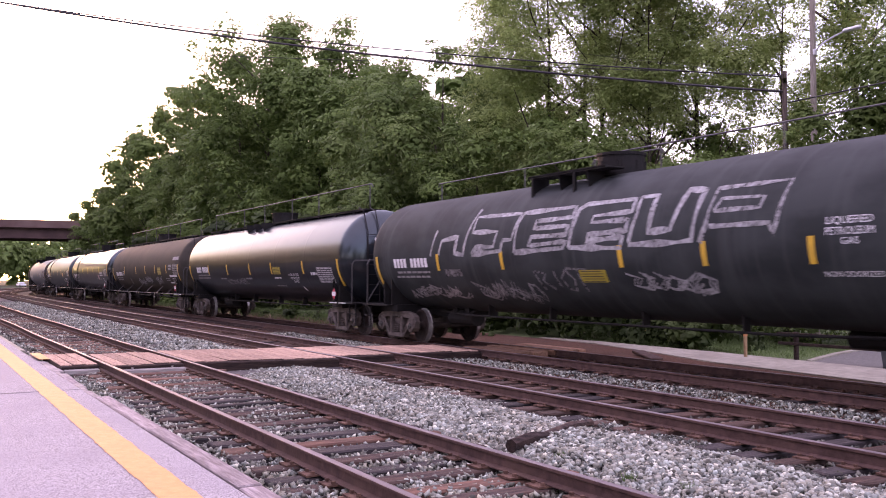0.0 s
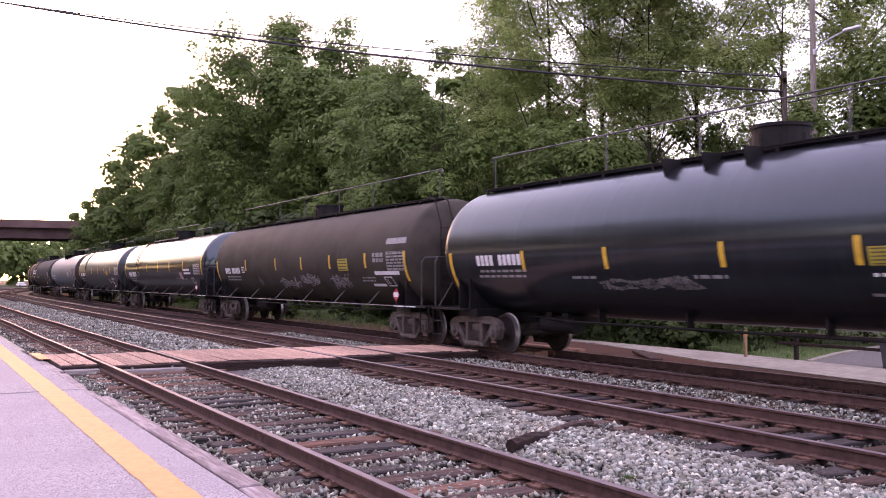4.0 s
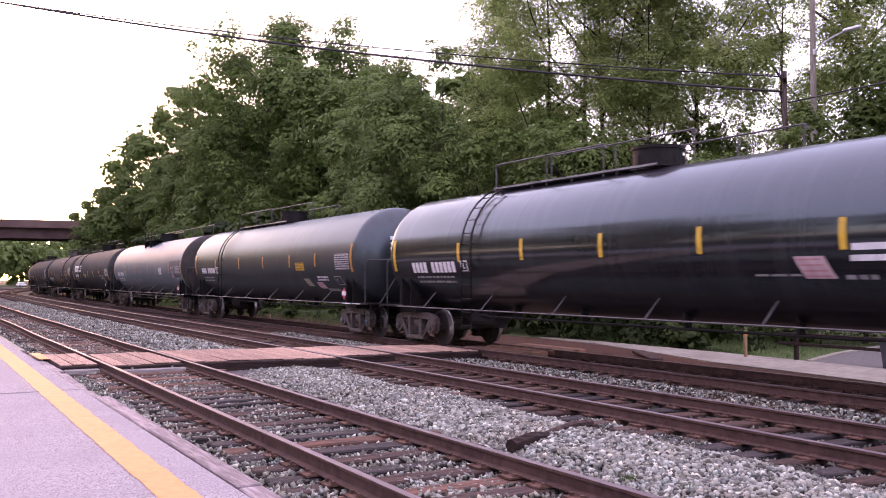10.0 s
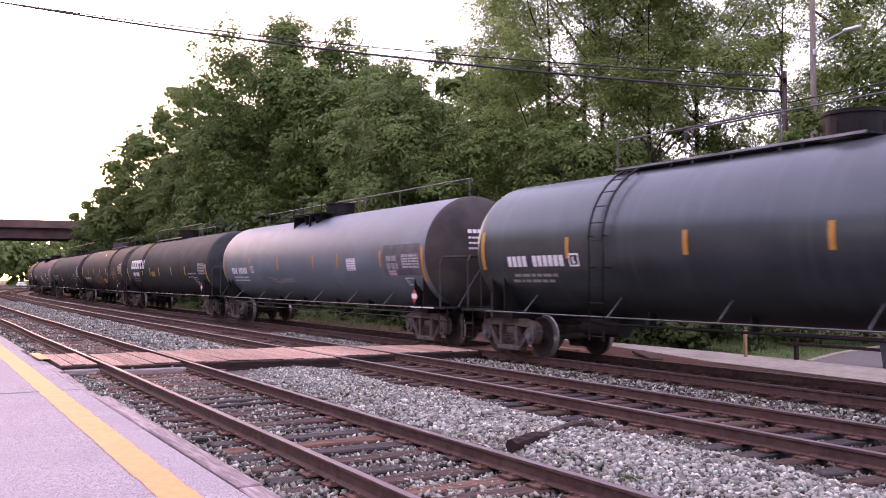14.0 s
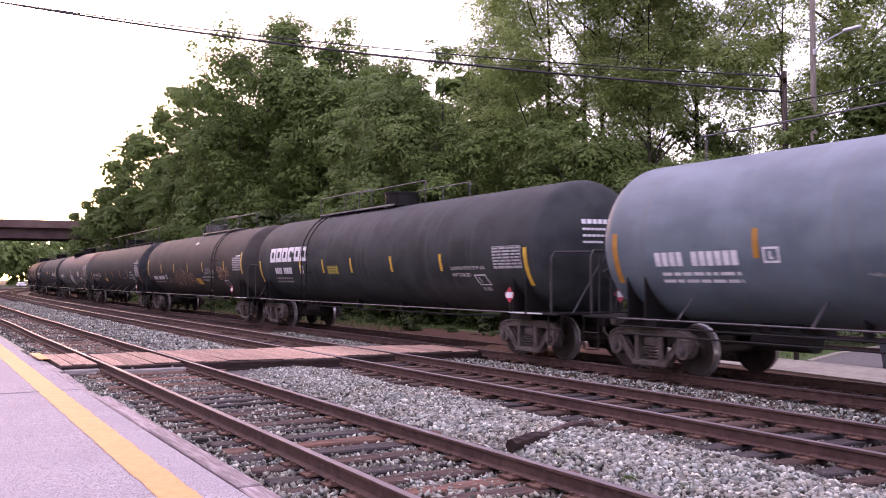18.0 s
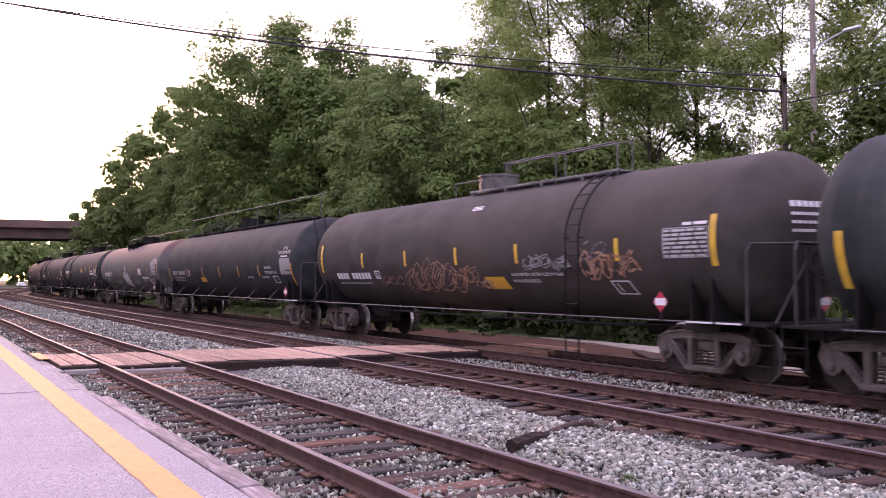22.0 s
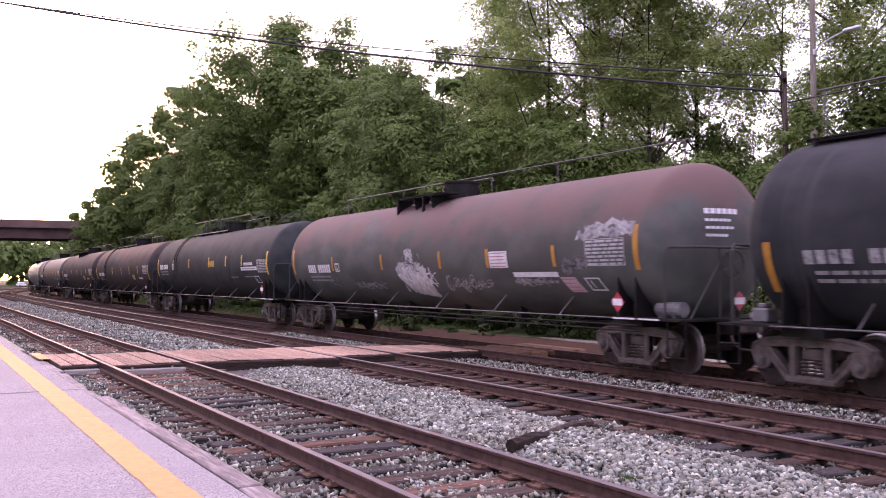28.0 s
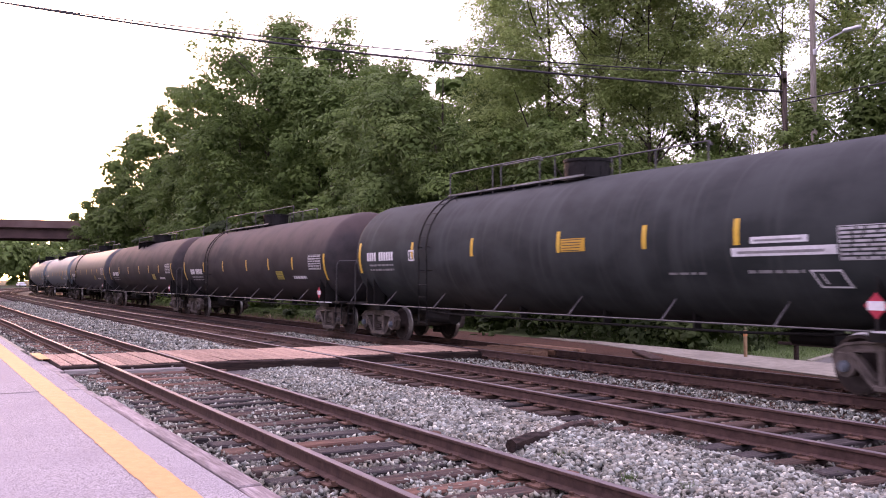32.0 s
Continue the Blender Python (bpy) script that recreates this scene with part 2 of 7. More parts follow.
def sweep(bm, profile, spots, closed=True):
    """Sweeps a profile of (side, up) points along spots of (s, d, z) on the line."""
    rows = []
    for s, d, z in spots:
        rows.append([bm.verts.new(line(s, d + a, z + b)) for a, b in profile])
    n = len(profile)
    for u, v in zip(rows, rows[1:]):
        for k in range(n if closed else n - 1):
            bm.faces.new((u[k], v[k], v[(k + 1) % n], u[(k + 1) % n]))
    if closed:
        bm.faces.new(rows[0])
        bm.faces.new(rows[-1][::-1])
    bmesh.ops.recalc_face_normals(bm, faces=bm.faces)
    return bm


def raw_mesh(name, verts, faces, material, smooth=False):
    me = bpy.data.meshes.new(name)
    nv, nf, k = len(verts), len(faces), faces.shape[1]
    me.vertices.add(nv)
    me.vertices.foreach_set("co", np.asarray(verts, dtype=np.float32).ravel())
    me.loops.add(nf * k)
    me.loops.foreach_set("vertex_index", np.asarray(faces, dtype=np.int32).ravel())
    me.polygons.add(nf)
    me.polygons.foreach_set("loop_start", np.arange(0, nf * k, k, dtype=np.int32))
    if smooth:
        me.polygons.foreach_set("use_smooth", np.ones(nf, dtype=bool))
    me.update(calc_edges=True)
    me.materials.append(material)
    return me


RNG = np.random.default_rng(7)


# ---- ground, beds, platform ----
def structure(name, bm, material, label, category):
    me = bm if isinstance(bm, bpy.types.Mesh) else mesh_of(name, bm, material)
    return tagged(new(name, me), label, category, kind="structure")


def stations(s0, s1, near=2.0, far=10.0):
    out, s = [], s1
    while s > s0:
        out.append(s)
        s -= near if s > -60 else far
    return out + [s0]


bm = bmesh.new()
n = 60
gv = []
for i in range(n + 1):
    row = []
    for j in range(n + 1):
        u, v = i / n * 2 - 1, j / n * 2 - 1
        x, y = math.copysign(abs(u) ** 2.2, u) * 2500, math.copysign(abs(v) ** 2.2, v) * 2500
        far = math.hypot(x, y)
        row.append(bm.verts.new((x, y, -0.62 + 0.15 * noise.noise((x / 30, y / 30, 0)) * min(1, far / 60))))
    gv.append(row)
for i in range(n):
    for j in range(n):
        bm.faces.new((gv[i][j], gv[i + 1][j], gv[i + 1][j + 1], gv[i][j + 1]))
structure("ground", bm, M_GROUND, "dark earth with rough grass beside the tracks", "ground")

bm = sweep(bmesh.new(), [(2.0, -0.75), (2.45, -0.19), (5.2, -0.19), (5.6, -0.16), (6.9, -0.17), (7.4, -0.28), (10.2, -0.28), (10.7, -0.25), (11.4, -0.33), (14.8, -0.34), (15.4, -0.75)],
           [(s, 0, 0) for s in stations(-420, 30)])
structure("ballast_bed", bm, M_BED, "grey crushed stone ballast bed under the tracks", "ballast")

bm = sweep(bmesh.new(), [(-3.6, -0.7), (-3.6, 0.0), (2.25, 0.02), (2.25, -0.7)], [(s, 0, 0) for s in stations(-60, 30)])
structure("platform", bm, M_PLATFORM, "pale speckled asphalt station platform", "platform")
bm, rows = bmesh.new(), []
for s in np.arange(-60, 12, 0.05):
    wob = 0.016 * noise.noise((s * 2.1, 0, 5)) + 0.016 * noise.noise((s * 9, 0, 2))
    wob2 = 0.016 * noise.noise((s * 2.3, 0, 7)) + 0.016 * noise.noise((s * 9, 0, 4))
    rows.append([bm.verts.new((s, 1.645 - 0.002 * (s + 7) + wob, 0.0245)), bm.verts.new((s, 1.94 - 0.005 * (s + 7) + wob2, 0.0245))])
for u, v in zip(rows, rows[1:]):
    bm.faces.new((u[0], v[0], v[1], u[1]))
structure("yellow_line", bm, M_YELLOW, "worn yellow safety line painted along the platform", "line")
# rust-brown earth about the train's track, and the verge beyond it
bm = sweep(bmesh.new(), [(11.55, -0.33), (11.6, -0.31), (14.3, -0.31), (15.3, -0.29), (17.2, -0.27), (17.9, -0.28), (17.9, -0.7), (11.55, -0.7)], [(s, 0, 0) for s in stations(-300, 30)])
structure("rusty_bed", bm, M_BED_RUST, "rust-brown earth and cinders under the train's track", "ground")
bm = sweep(bmesh.new(), [(17.91, -0.7), (17.91, -0.33), (20, -0.34), (26, -0.30), (60, -0.1), (60, -0.7)], [(s, 0, 0) for s in stations(-130, 20)])
structure("lawn", bm, M_GRASS, "mown green grass beyond the tracks", "lawn")

# joints and the edge of the platform
for s0 in (-14.9, -29.5):
    bm = box(bmesh.new(), s0, s0 + 0.03, -3.58, 2.24, 0.0205, 0.024, pose(0, 0, 0, 0, 0, 0))
    structure("platform_joint", bm, M_INK_TAR, "dark tarred joint across the platform", "joint")
edge = tagged(empty("platform_edge"), "weathered grey timber edging along the platform", "edging", kind="structure")
for i in range(6):
    s1 = -13.85 + i * 3.3
    bm = box(bmesh.new(), s1, s1 + 3.27, 2.282, 2.478, -0.45, 0.018 + 0.008 * (i % 2), bevel=0.012)
    for v in bm.verts:
        v.co.y += 0.01 * noise.noise((v.co.x, i, 3))
    part("edge_timber", bm, M_CURB, edge)
# between the timbers and the crossing the edge is broken concrete
s1 = -22.5
while s1 < -13.95:
    size, wide = random.uniform(0.25, 0.75), random.uniform(0.1, 0.2)
    bm = box(bmesh.new(), s1, min(s1 + size - 0.025, -13.9), 2.275, 2.275 + wide, -0.45, 0.0, bevel=0.018)
    for v in bm.verts:
        v.co += Vector((0.03 * noise.noise(v.co * 4), 0.035 * noise.noise(v.co * 5 + Vector((3, 0, 0))), (0.02 * noise.noise(v.co * 3 + Vector((0, 5, 0))) - 0.004) if v.co.z > -0.1 else 0))
    part("concrete_chunk", bm, M_CURB if random.random() < 0.3 else M_EDGE, edge, "cracked block of the concrete edge")
    s1 += size
bm = sweep(bmesh.new(), [(2.26, -0.5), (2.26, -0.01), (2.42, -0.03), (2.42, -0.5)], [(s, 0.02 * noise.noise((s, 0, 8)), 0) for s in np.arange(-60, -23.8, 0.7)])
part("concrete_edge", bm, M_CONCRETE, edge, "chipped concrete edge")
bm = sweep(bmesh.new(), [(2.31, 0.021), (2.31, 0.025), (2.52, 0.025), (2.52, 0.021)], [(s, 0, 0.02) for s in np.arange(-22.4, -20.3, 0.3)])
structure("yellow_patch", bm, M_YELLOW, "worn yellow paint patch beside the crossing", "paint")


# ---- tracks ----
RAIL = [(-0.075, -0.18), (-0.075, -0.168), (-0.012, -0.15), (-0.009, -0.05), (-0.036, -0.036), (-0.036, -0.006), (-0.028, 0.0),
        (0.028, 0.0), (0.036, -0.006), (0.036, -0.036), (0.009, -0.05), (0.012, -0.15), (0.075, -0.168), (0.075, -0.18)]


def rail_mesh(spots, tall=1.0):
    bm = sweep(bmesh.new(), [(a, b * tall) for a, b in RAIL], spots)
    for f in bm.faces:
        f.material_index = 0 if abs(f.normal.z) > 0.5 and f.calc_center_median().z > spots[0][2] - 0.012 else 1
    me = mesh_of("rail", bm, M_RAIL_HEAD)
    me.materials.append(M_RAIL_RUST)
    return me


def rail_track(name, d, z, label, s_near, ripple, gap=0.5, tall=1.0, wood=None):
    """One track: two rails, and its ties with their plates; the far ties are one joined part."""
    track = tagged(empty(name), label, "track", kind="structure")
    for side in (-1, 1):
        part("rail", rail_mesh([(s, d + side * HALF + ripple * noise.noise((s * 0.12, d, side)), z + ripple * 0.5 * noise.noise((s * 0.15, d + 9, side)))
                                for s in [*np.arange(20, -60, -1.0), *np.arange(-60, -421, -8)]], tall), None, track, "steel rail with a worn shiny head")
    tie_meshes = []
    for k in range(5):
        # split and worn ends, no two alike
        bm = box(bmesh.new(), -0.115, 0.115, -1.3 + 0.04 * (k % 3), 1.3 - 0.05 * (k % 2), -0.15, 0, bevel=0.016)
        bmesh.ops.subdivide_edges(bm, edges=[e for e in bm.edges if abs(e.verts[0].co.y - e.verts[1].co.y) > 2], cuts=3)
        for v in bm.verts:
            v.co += Vector((0.02 * noise.noise(v.co * 3 + Vector((k, 0, d))), 0.055 * noise.noise(v.co * 9 + Vector((0, 3 * k, d))) if abs(v.co.y) > 1 else 0, 0.016 * noise.noise(v.co * 4 + Vector((d, 0, k)))))
        tie_meshes.append(mesh_of("tie", bm, (M_TIE, M_TIE_BLACK, M_TIE_BROWN, M_TIE, wood or M_TIE_BLACK)[k] if wood is None or k == 1 else wood))
    bm = box(bmesh.new(), -0.1, 0.1, -0.18, 0.18, 0, 0.018)
    for a in (-0.07, 0.07):
        for b in (-0.11, 0.11):
            box(bm, a - 0.015, a + 0.015, b - 0.015, b + 0.015, 0.018, 0.045)
    plate_mesh = mesh_of("tie_plate", bm, M_PLATE)
    far_v, far_f = [], []
    s = 16.0
    while s > -200:
        ds, dd, rz = random.uniform(-0.05, 0.05), random.uniform(-0.06, 0.06), random.uniform(-2.0, 2.0)
        m = line_pose(s + ds, d + dd, z - 0.18 * tall - 0.015) @ pose(0, 0, random.uniform(-0.015, 0.004), 0, random.uniform(-2, 2), rz)
        if s > s_near:
            ob = part("tie", random.choice(tie_meshes), None, track)
            ob.matrix_basis = m
            for side in (-1, 1):
                po = part("tie_plate", plate_mesh, None, track)
                po.matrix_basis = line_pose(s + ds, d + side * HALF, z - 0.18 * tall - 0.017)
        else:
            k = len(far_v)
            far_v += [m @ Vector((a, b, c)) for a in (-0.115, 0.115) for b in (-1.3, 1.3) for c in (-0.15, 0)]
            far_f += [(k, k + 1, k + 3, k + 2), (k + 4, k + 6, k + 7, k + 5), (k + 1, k + 5, k + 7, k + 3), (k, k + 2, k + 6, k + 4), (k, k + 4, k + 5, k + 1), (k + 2, k + 3, k + 7, k + 6)]
        s -= gap
    ob = part("far_ties", raw_mesh("far_ties", np.array([tuple(v) for v in far_v]), np.array(far_f), M_TIE), None, track)
    ob["kind"] = "stuff"
    return track


rail_track("track_1", D1, Z1, "siding track with worn rails on dark rotting ties", -48, 0.03, tall=0.8)
rail_track("track_2", D2, Z2, "main track with brown rails on tie plates", -40, 0.012, tall=0.86, wood=M_TIE_RED)
rail_track("track_3", D3, Z3, "main track that carries the freight train", -36, 0.008, tall=0.9, wood=M_TIE_RED)


# ---- ballast stones ----
def stone_field(name, count, area, size, material, label, seed, rounded=False):
    """Broken stones strewn over a strip: area gives (s, d, z) for each stone."""
    rng = np.random.default_rng(seed)
    if rounded:
        ico = bmesh.new()
        bmesh.ops.create_icosphere(ico, subdivisions=1, radius=1.0)
        base = np.array([tuple(v.co) for v in ico.verts])
        tri = np.array([[v.index for v in f.verts] for f in ico.faces])
        ico.free()
    else:
        base = np.array([(0.15, 0.1, 0.95), (1, 0, 0.15), (0.1, 1, -0.15), (-0.95, 0.2, 0.2), (-0.1, -1, -0.1), (-0.1, 0.1, -0.9)], dtype=float)
        tri = np.array([(0, 1, 2), (0, 2, 3), (0, 3, 4), (0, 4, 1), (5, 2, 1), (5, 3, 2), (5, 4, 3), (5, 1, 4)])
    k = len(base)
    p = area(rng, count)
    sz = size * rng.uniform(0.55, 1.35, (count, 1, 1)) * rng.uniform(0.6, 1.2, (count, 1, 3))
    v = (base[None] + rng.normal(0, 0.13 if rounded else 0.18, (count, k, 3))) * sz
    q = rng.normal(size=(count, 4))
    q /= np.linalg.norm(q, axis=1, keepdims=True)
    w, x, y, z = q.T
    R = np.stack([1 - 2 * (y * y + z * z), 2 * (x * y - z * w), 2 * (x * z + y * w), 2 * (x * y + z * w), 1 - 2 * (x * x + z * z), 2 * (y * z - x * w),
                  2 * (x * z - y * w), 2 * (y * z + x * w), 1 - 2 * (x * x + y * y)], axis=1).reshape(-1, 3, 3)
    v = np.einsum("nij,nkj->nki", R, v) + p[:, None, :]
    f = tri[None] + (np.arange(count) * k)[:, None, None]
    return tagged(new(name, raw_mesh(name, v.reshape(-1, 3), f.reshape(-1, 3), material)), label, "ballast", kind="stuff")


def strip(s0, s1, d0, d1, z, rise=0.0, power=1.0, lump=0.03):
    def area(rng, count):
        u = rng.uniform(0, 1, count) ** power
        s = s1 + (s0 - s1) * u
        d = rng.uniform(d0, d1, count)
        mid = 1 - np.abs((d - d0) / (d1 - d0) * 2 - 1)
        h = z + rise * np.minimum(1, mid * 2.2) + lump * np.sin(s * 2.3 + d) * np.cos(d * 3.1 - s)
        h = h - 0.11 * np.exp(-((s + 18.0) / 0.9) ** 2) * np.exp(-((d - 5.9) / 1.1) ** 2)   # hollow before the crossing
        x, y = line_xy(s, d)
        return np.stack([x, y, h + rng.uniform(-0.012, 0.015, count)], axis=1)
    return area


stone_field("ballast_stones", 18000, strip(-11, -3.0, 5.25, 7.42, -0.215, 0.11, 1.0), 0.027, M_STONE, "loose pale grey ballast stones between the tracks", 1, True)
stone_field("ballast_stones", 19000, strip(-20, -10.8, 5.25, 7.45, -0.21, 0.11, 1.0), 0.031, M_STONE, "loose pale grey ballast stones between the tracks", 11)
stone_field("ballast_stones", 15000, strip(-80, -19.5, 5.25, 7.6, -0.19, 0.11, 1.6), 0.036, M_STONE, "loose pale grey ballast stones between the tracks", 2)
stone_field("dirty_ballast_stones", 20000, strip(-20, -3.5, 2.5, 5.4, -0.138, 0, 1.2, 0.014), 0.029, M_STONE_MID, "brownish ballast stones between the siding ties", 3)
stone_field("dirty_ballast_stones", 7000, strip(-60, -19.5, 2.5, 5.4, -0.13, 0, 1.5, 0.012), 0.04, M_STONE_MID, "brownish ballast stones between the siding ties", 4)
stone_field("rusty_ballast_stones", 9000, strip(-24, -5, 7.4, 10.2, -0.243, 0, 1.2, 0.02), 0.032, M_STONE_DARK, "rust-stained ballast stones between the main track's ties", 5)
stone_field("ballast_stones", 5500, strip(-18, -4.5, 7.3, 7.9, -0.228, 0, 1.0, 0.035), 0.029, M_STONE, "loose pale stones heaped about the tie ends", 12)
stone_field("dirty_ballast_stones", 2600, strip(-9.5, -4.2, 6.75, 7.75, -0.2, 0, 1.0, 0.03), 0.025, M_STONE_DARK, "brown dirty stones about the tie ends", 13)
stone_field("ballast_stones", 8500, strip(-32, -6, 10.2, 12.0, -0.28, 0.04, 1.2, 0.012), 0.027, M_STONE, "grey ballast stones beside the main tracks", 6)
stone_field("rusty_ballast_stones", 4000, strip(-24, -5, 12.0, 15.2, -0.31, 0, 1.2, 0.01), 0.03, M_RAIL_RUST, "rust-brown stones about the train's track", 7)

stone_field("ballast_stones", 1800, strip(-3.2, 14, 5.25, 7.5, -0.19, 0.10), 0.045, M_STONE, "loose pale grey ballast stones between the tracks", 8)
stone_field("dirty_ballast_stones", 1800, strip(-4, 14, 2.5, 5.4, -0.17, 0, 1.0, 0.012), 0.045, M_STONE_MID, "brownish ballast stones between the siding ties", 9)
stone_field("rusty_ballast_stones", 1500, strip(-5.2, 14, 7.4, 15.0, -0.28, 0, 1.0, 0.01), 0.045, M_STONE_DARK, "rust-stained ballast stones between the main track's ties", 10)


# ---- timber crossing ----
crossing = tagged(empty("timber_crossing"), "worn pinkish timber plank crossing over the tracks", "crossing")
PANELS = ((2.50, 3.18, -21.8, -19.0, 0.045, 0.045, 3), (3.38, 4.66, -21.4, -18.5, 0.05, 0.05, 5), (4.88, 7.94, -21.7, -18.5, 0.05, 0.0, 13),
          (8.15, 9.44, -21.7, -18.9, -0.005, -0.005, 5), (9.66, 12.0, -21.6, -19.3, -0.015, -0.075, 10))
for d0, d1, s0, s1, za, zb, count in PANELS:
    w = (d1 - d0) / count
    for i in range(count):
        z = za + (zb - za) * (i + 0.5) / count + random.uniform(-0.008, 0.006)
        a, b = s0 + random.uniform(-0.05, 0.05), s1 + random.uniform(-0.06, 0.06)
        bm = box(bmesh.new(), -(b - a) / 2, (b - a) / 2, -w / 2 + 0.008, w / 2 - 0.008, -0.24, 0, bevel=0.012)
        for f in bm.faces:
            f.material_index = 0 if f.normal.z > 0.3 else 1
        me = mesh_of("plank", bm, M_PLANK)
        me.materials.append(M_TIE)
        ob = part("plank", me, None, crossing)
        ob.matrix_basis = pose((a + b) / 2, d0 + w * (i + 0.5), z, random.uniform(-0.6, 0.6), random.uniform(-0.3, 0.3), random.uniform(-0.3, 0.3))
for d0, d1, s0, s1, za, zb, count in PANELS:
    ob = part("header_beam", box(bmesh.new(), -0.07, 0.07, (d0 - d1) / 2, (d1 - d0) / 2, -0.26, 0.0, bevel=0.02), M_HEADER, crossing, "tarred dark beam at the crossing's end")
    ob.matrix_basis = pose(s1 + 0.11, (d0 + d1) / 2, (za + zb) / 2 - 0.02, math.degrees(math.atan2(zb - za, d1 - d0)), 0, 0)
for d0, d1, s1 in ((2.52, 3.16, -18.72), (3.42, 4.66, -18.22)):
    ob = part("pale_beam", box(bmesh.new(), -0.06, 0.06, (d0 - d1) / 2, (d1 - d0) / 2, -0.1, 0.0, bevel=0.02), M_BLEACHED, crossing, "bleached grey timber lying before the planks")
    ob.matrix_basis = pose(s1, (d0 + d1) / 2, -0.03, 0, 0, -1.0)
for d in (3.66, 4.4):
    ob = part("bolt", bar(bmesh.new(), (0, 0, -0.02), (0, 0, 0.035), 0.022, 8), M_BLEACHED, crossing)
    ob.location = (-18.2, d, -0.03)
for i in range(9):
    ob = part("rusty_plank", box(bmesh.new(), -1.22, 1.22, -0.115, 0.115, -0.2, 0, bevel=0.012), M_PLANK_RUST, crossing, "rust-stained plank")
    ob.matrix_basis = pose(-19.75 + random.uniform(-0.1, 0.1), 12.45 + i * 0.245 + (0.2 if i > 4 else 0), -0.1 + random.uniform(-0.012, 0.01), 0, 0, random.uniform(-0.5, 0.5))


# ---- trees ----
def crown_mesh(name, lobes, leaves, size, material, seed, droop=0.5, fill=0.16, per=250, clump=(0.34, 0.66), spread=(0.3, 0.95), sizes=(0.72, 1.45)):
    """Leaves, each a pointed blade, in domed clumps over the skins of lobes (x, y, z, radius), and some within."""
    rng = np.random.default_rng(seed)
    lobes = np.array(lobes, dtype=float)
    wgt = lobes[:, 3] ** 2
    n = max(8, leaves // per)
    pick = rng.choice(len(lobes), n, p=wgt / wgt.sum())
    out = rng.normal(size=(n, 3))
    out[:, 2] += 0.35
    out /= np.linalg.norm(out, axis=1, keepdims=True)
    lr = lobes[pick, 3]
    mid = lobes[pick, :3] + out * (lr * rng.uniform(0.6, 1.0, n))[:, None] * np.array((1, 1, 0.85))
    cr = np.minimum(lr * rng.uniform(*clump, n), 1.4)
    ci = rng.choice(n, leaves, p=cr ** 2 / (cr ** 2).sum())
    dirs = rng.normal(size=(leaves, 3))
    dirs /= np.linalg.norm(dirs, axis=1, keepdims=True)
    dirs += out[ci] * 0.5 + np.array((0, 0, 0.75))
    dirs /= np.linalg.norm(dirs, axis=1, keepdims=True)
    p = mid[ci] + dirs * (cr[ci] * rng.uniform(0.8, 1.06, leaves))[:, None] * np.array((1, 1, 0.7))
    inner = rng.uniform(0, 1, leaves) < fill
    p[inner] = (lobes[pick[ci], :3] + dirs * (lr[ci] * rng.uniform(*spread, leaves))[:, None])[inner]
    nn = dirs + rng.normal(size=(leaves, 3)) * 0.08
    nn[:, 2] += 0.25
    nn /= np.linalg.norm(nn, axis=1, keepdims=True)
    ax = np.cross(nn, rng.normal(size=(leaves, 3)))
    ax += dirs * np.array((0.4, 0.4, 0)) - np.array((0, 0, droop))
    ax /= np.linalg.norm(ax, axis=1, keepdims=True)
    sd = np.cross(nn, ax)
    sd /= np.linalg.norm(sd, axis=1, keepdims=True)
    L = size * rng.uniform(0.6, 1.35, (leaves, 1)) * np.where(inner, sizes[1], sizes[0])[:, None]
    w = L * 0.45
    v = np.stack([p - ax * L * 0.35, p + ax * L * 0.55 + sd * w, p + ax * L * 0.45 - sd * w + nn * w * 0.15], axis=1)
    return raw_mesh(name, v.reshape(-1, 3), np.arange(leaves * 3).reshape(-1, 3), material)


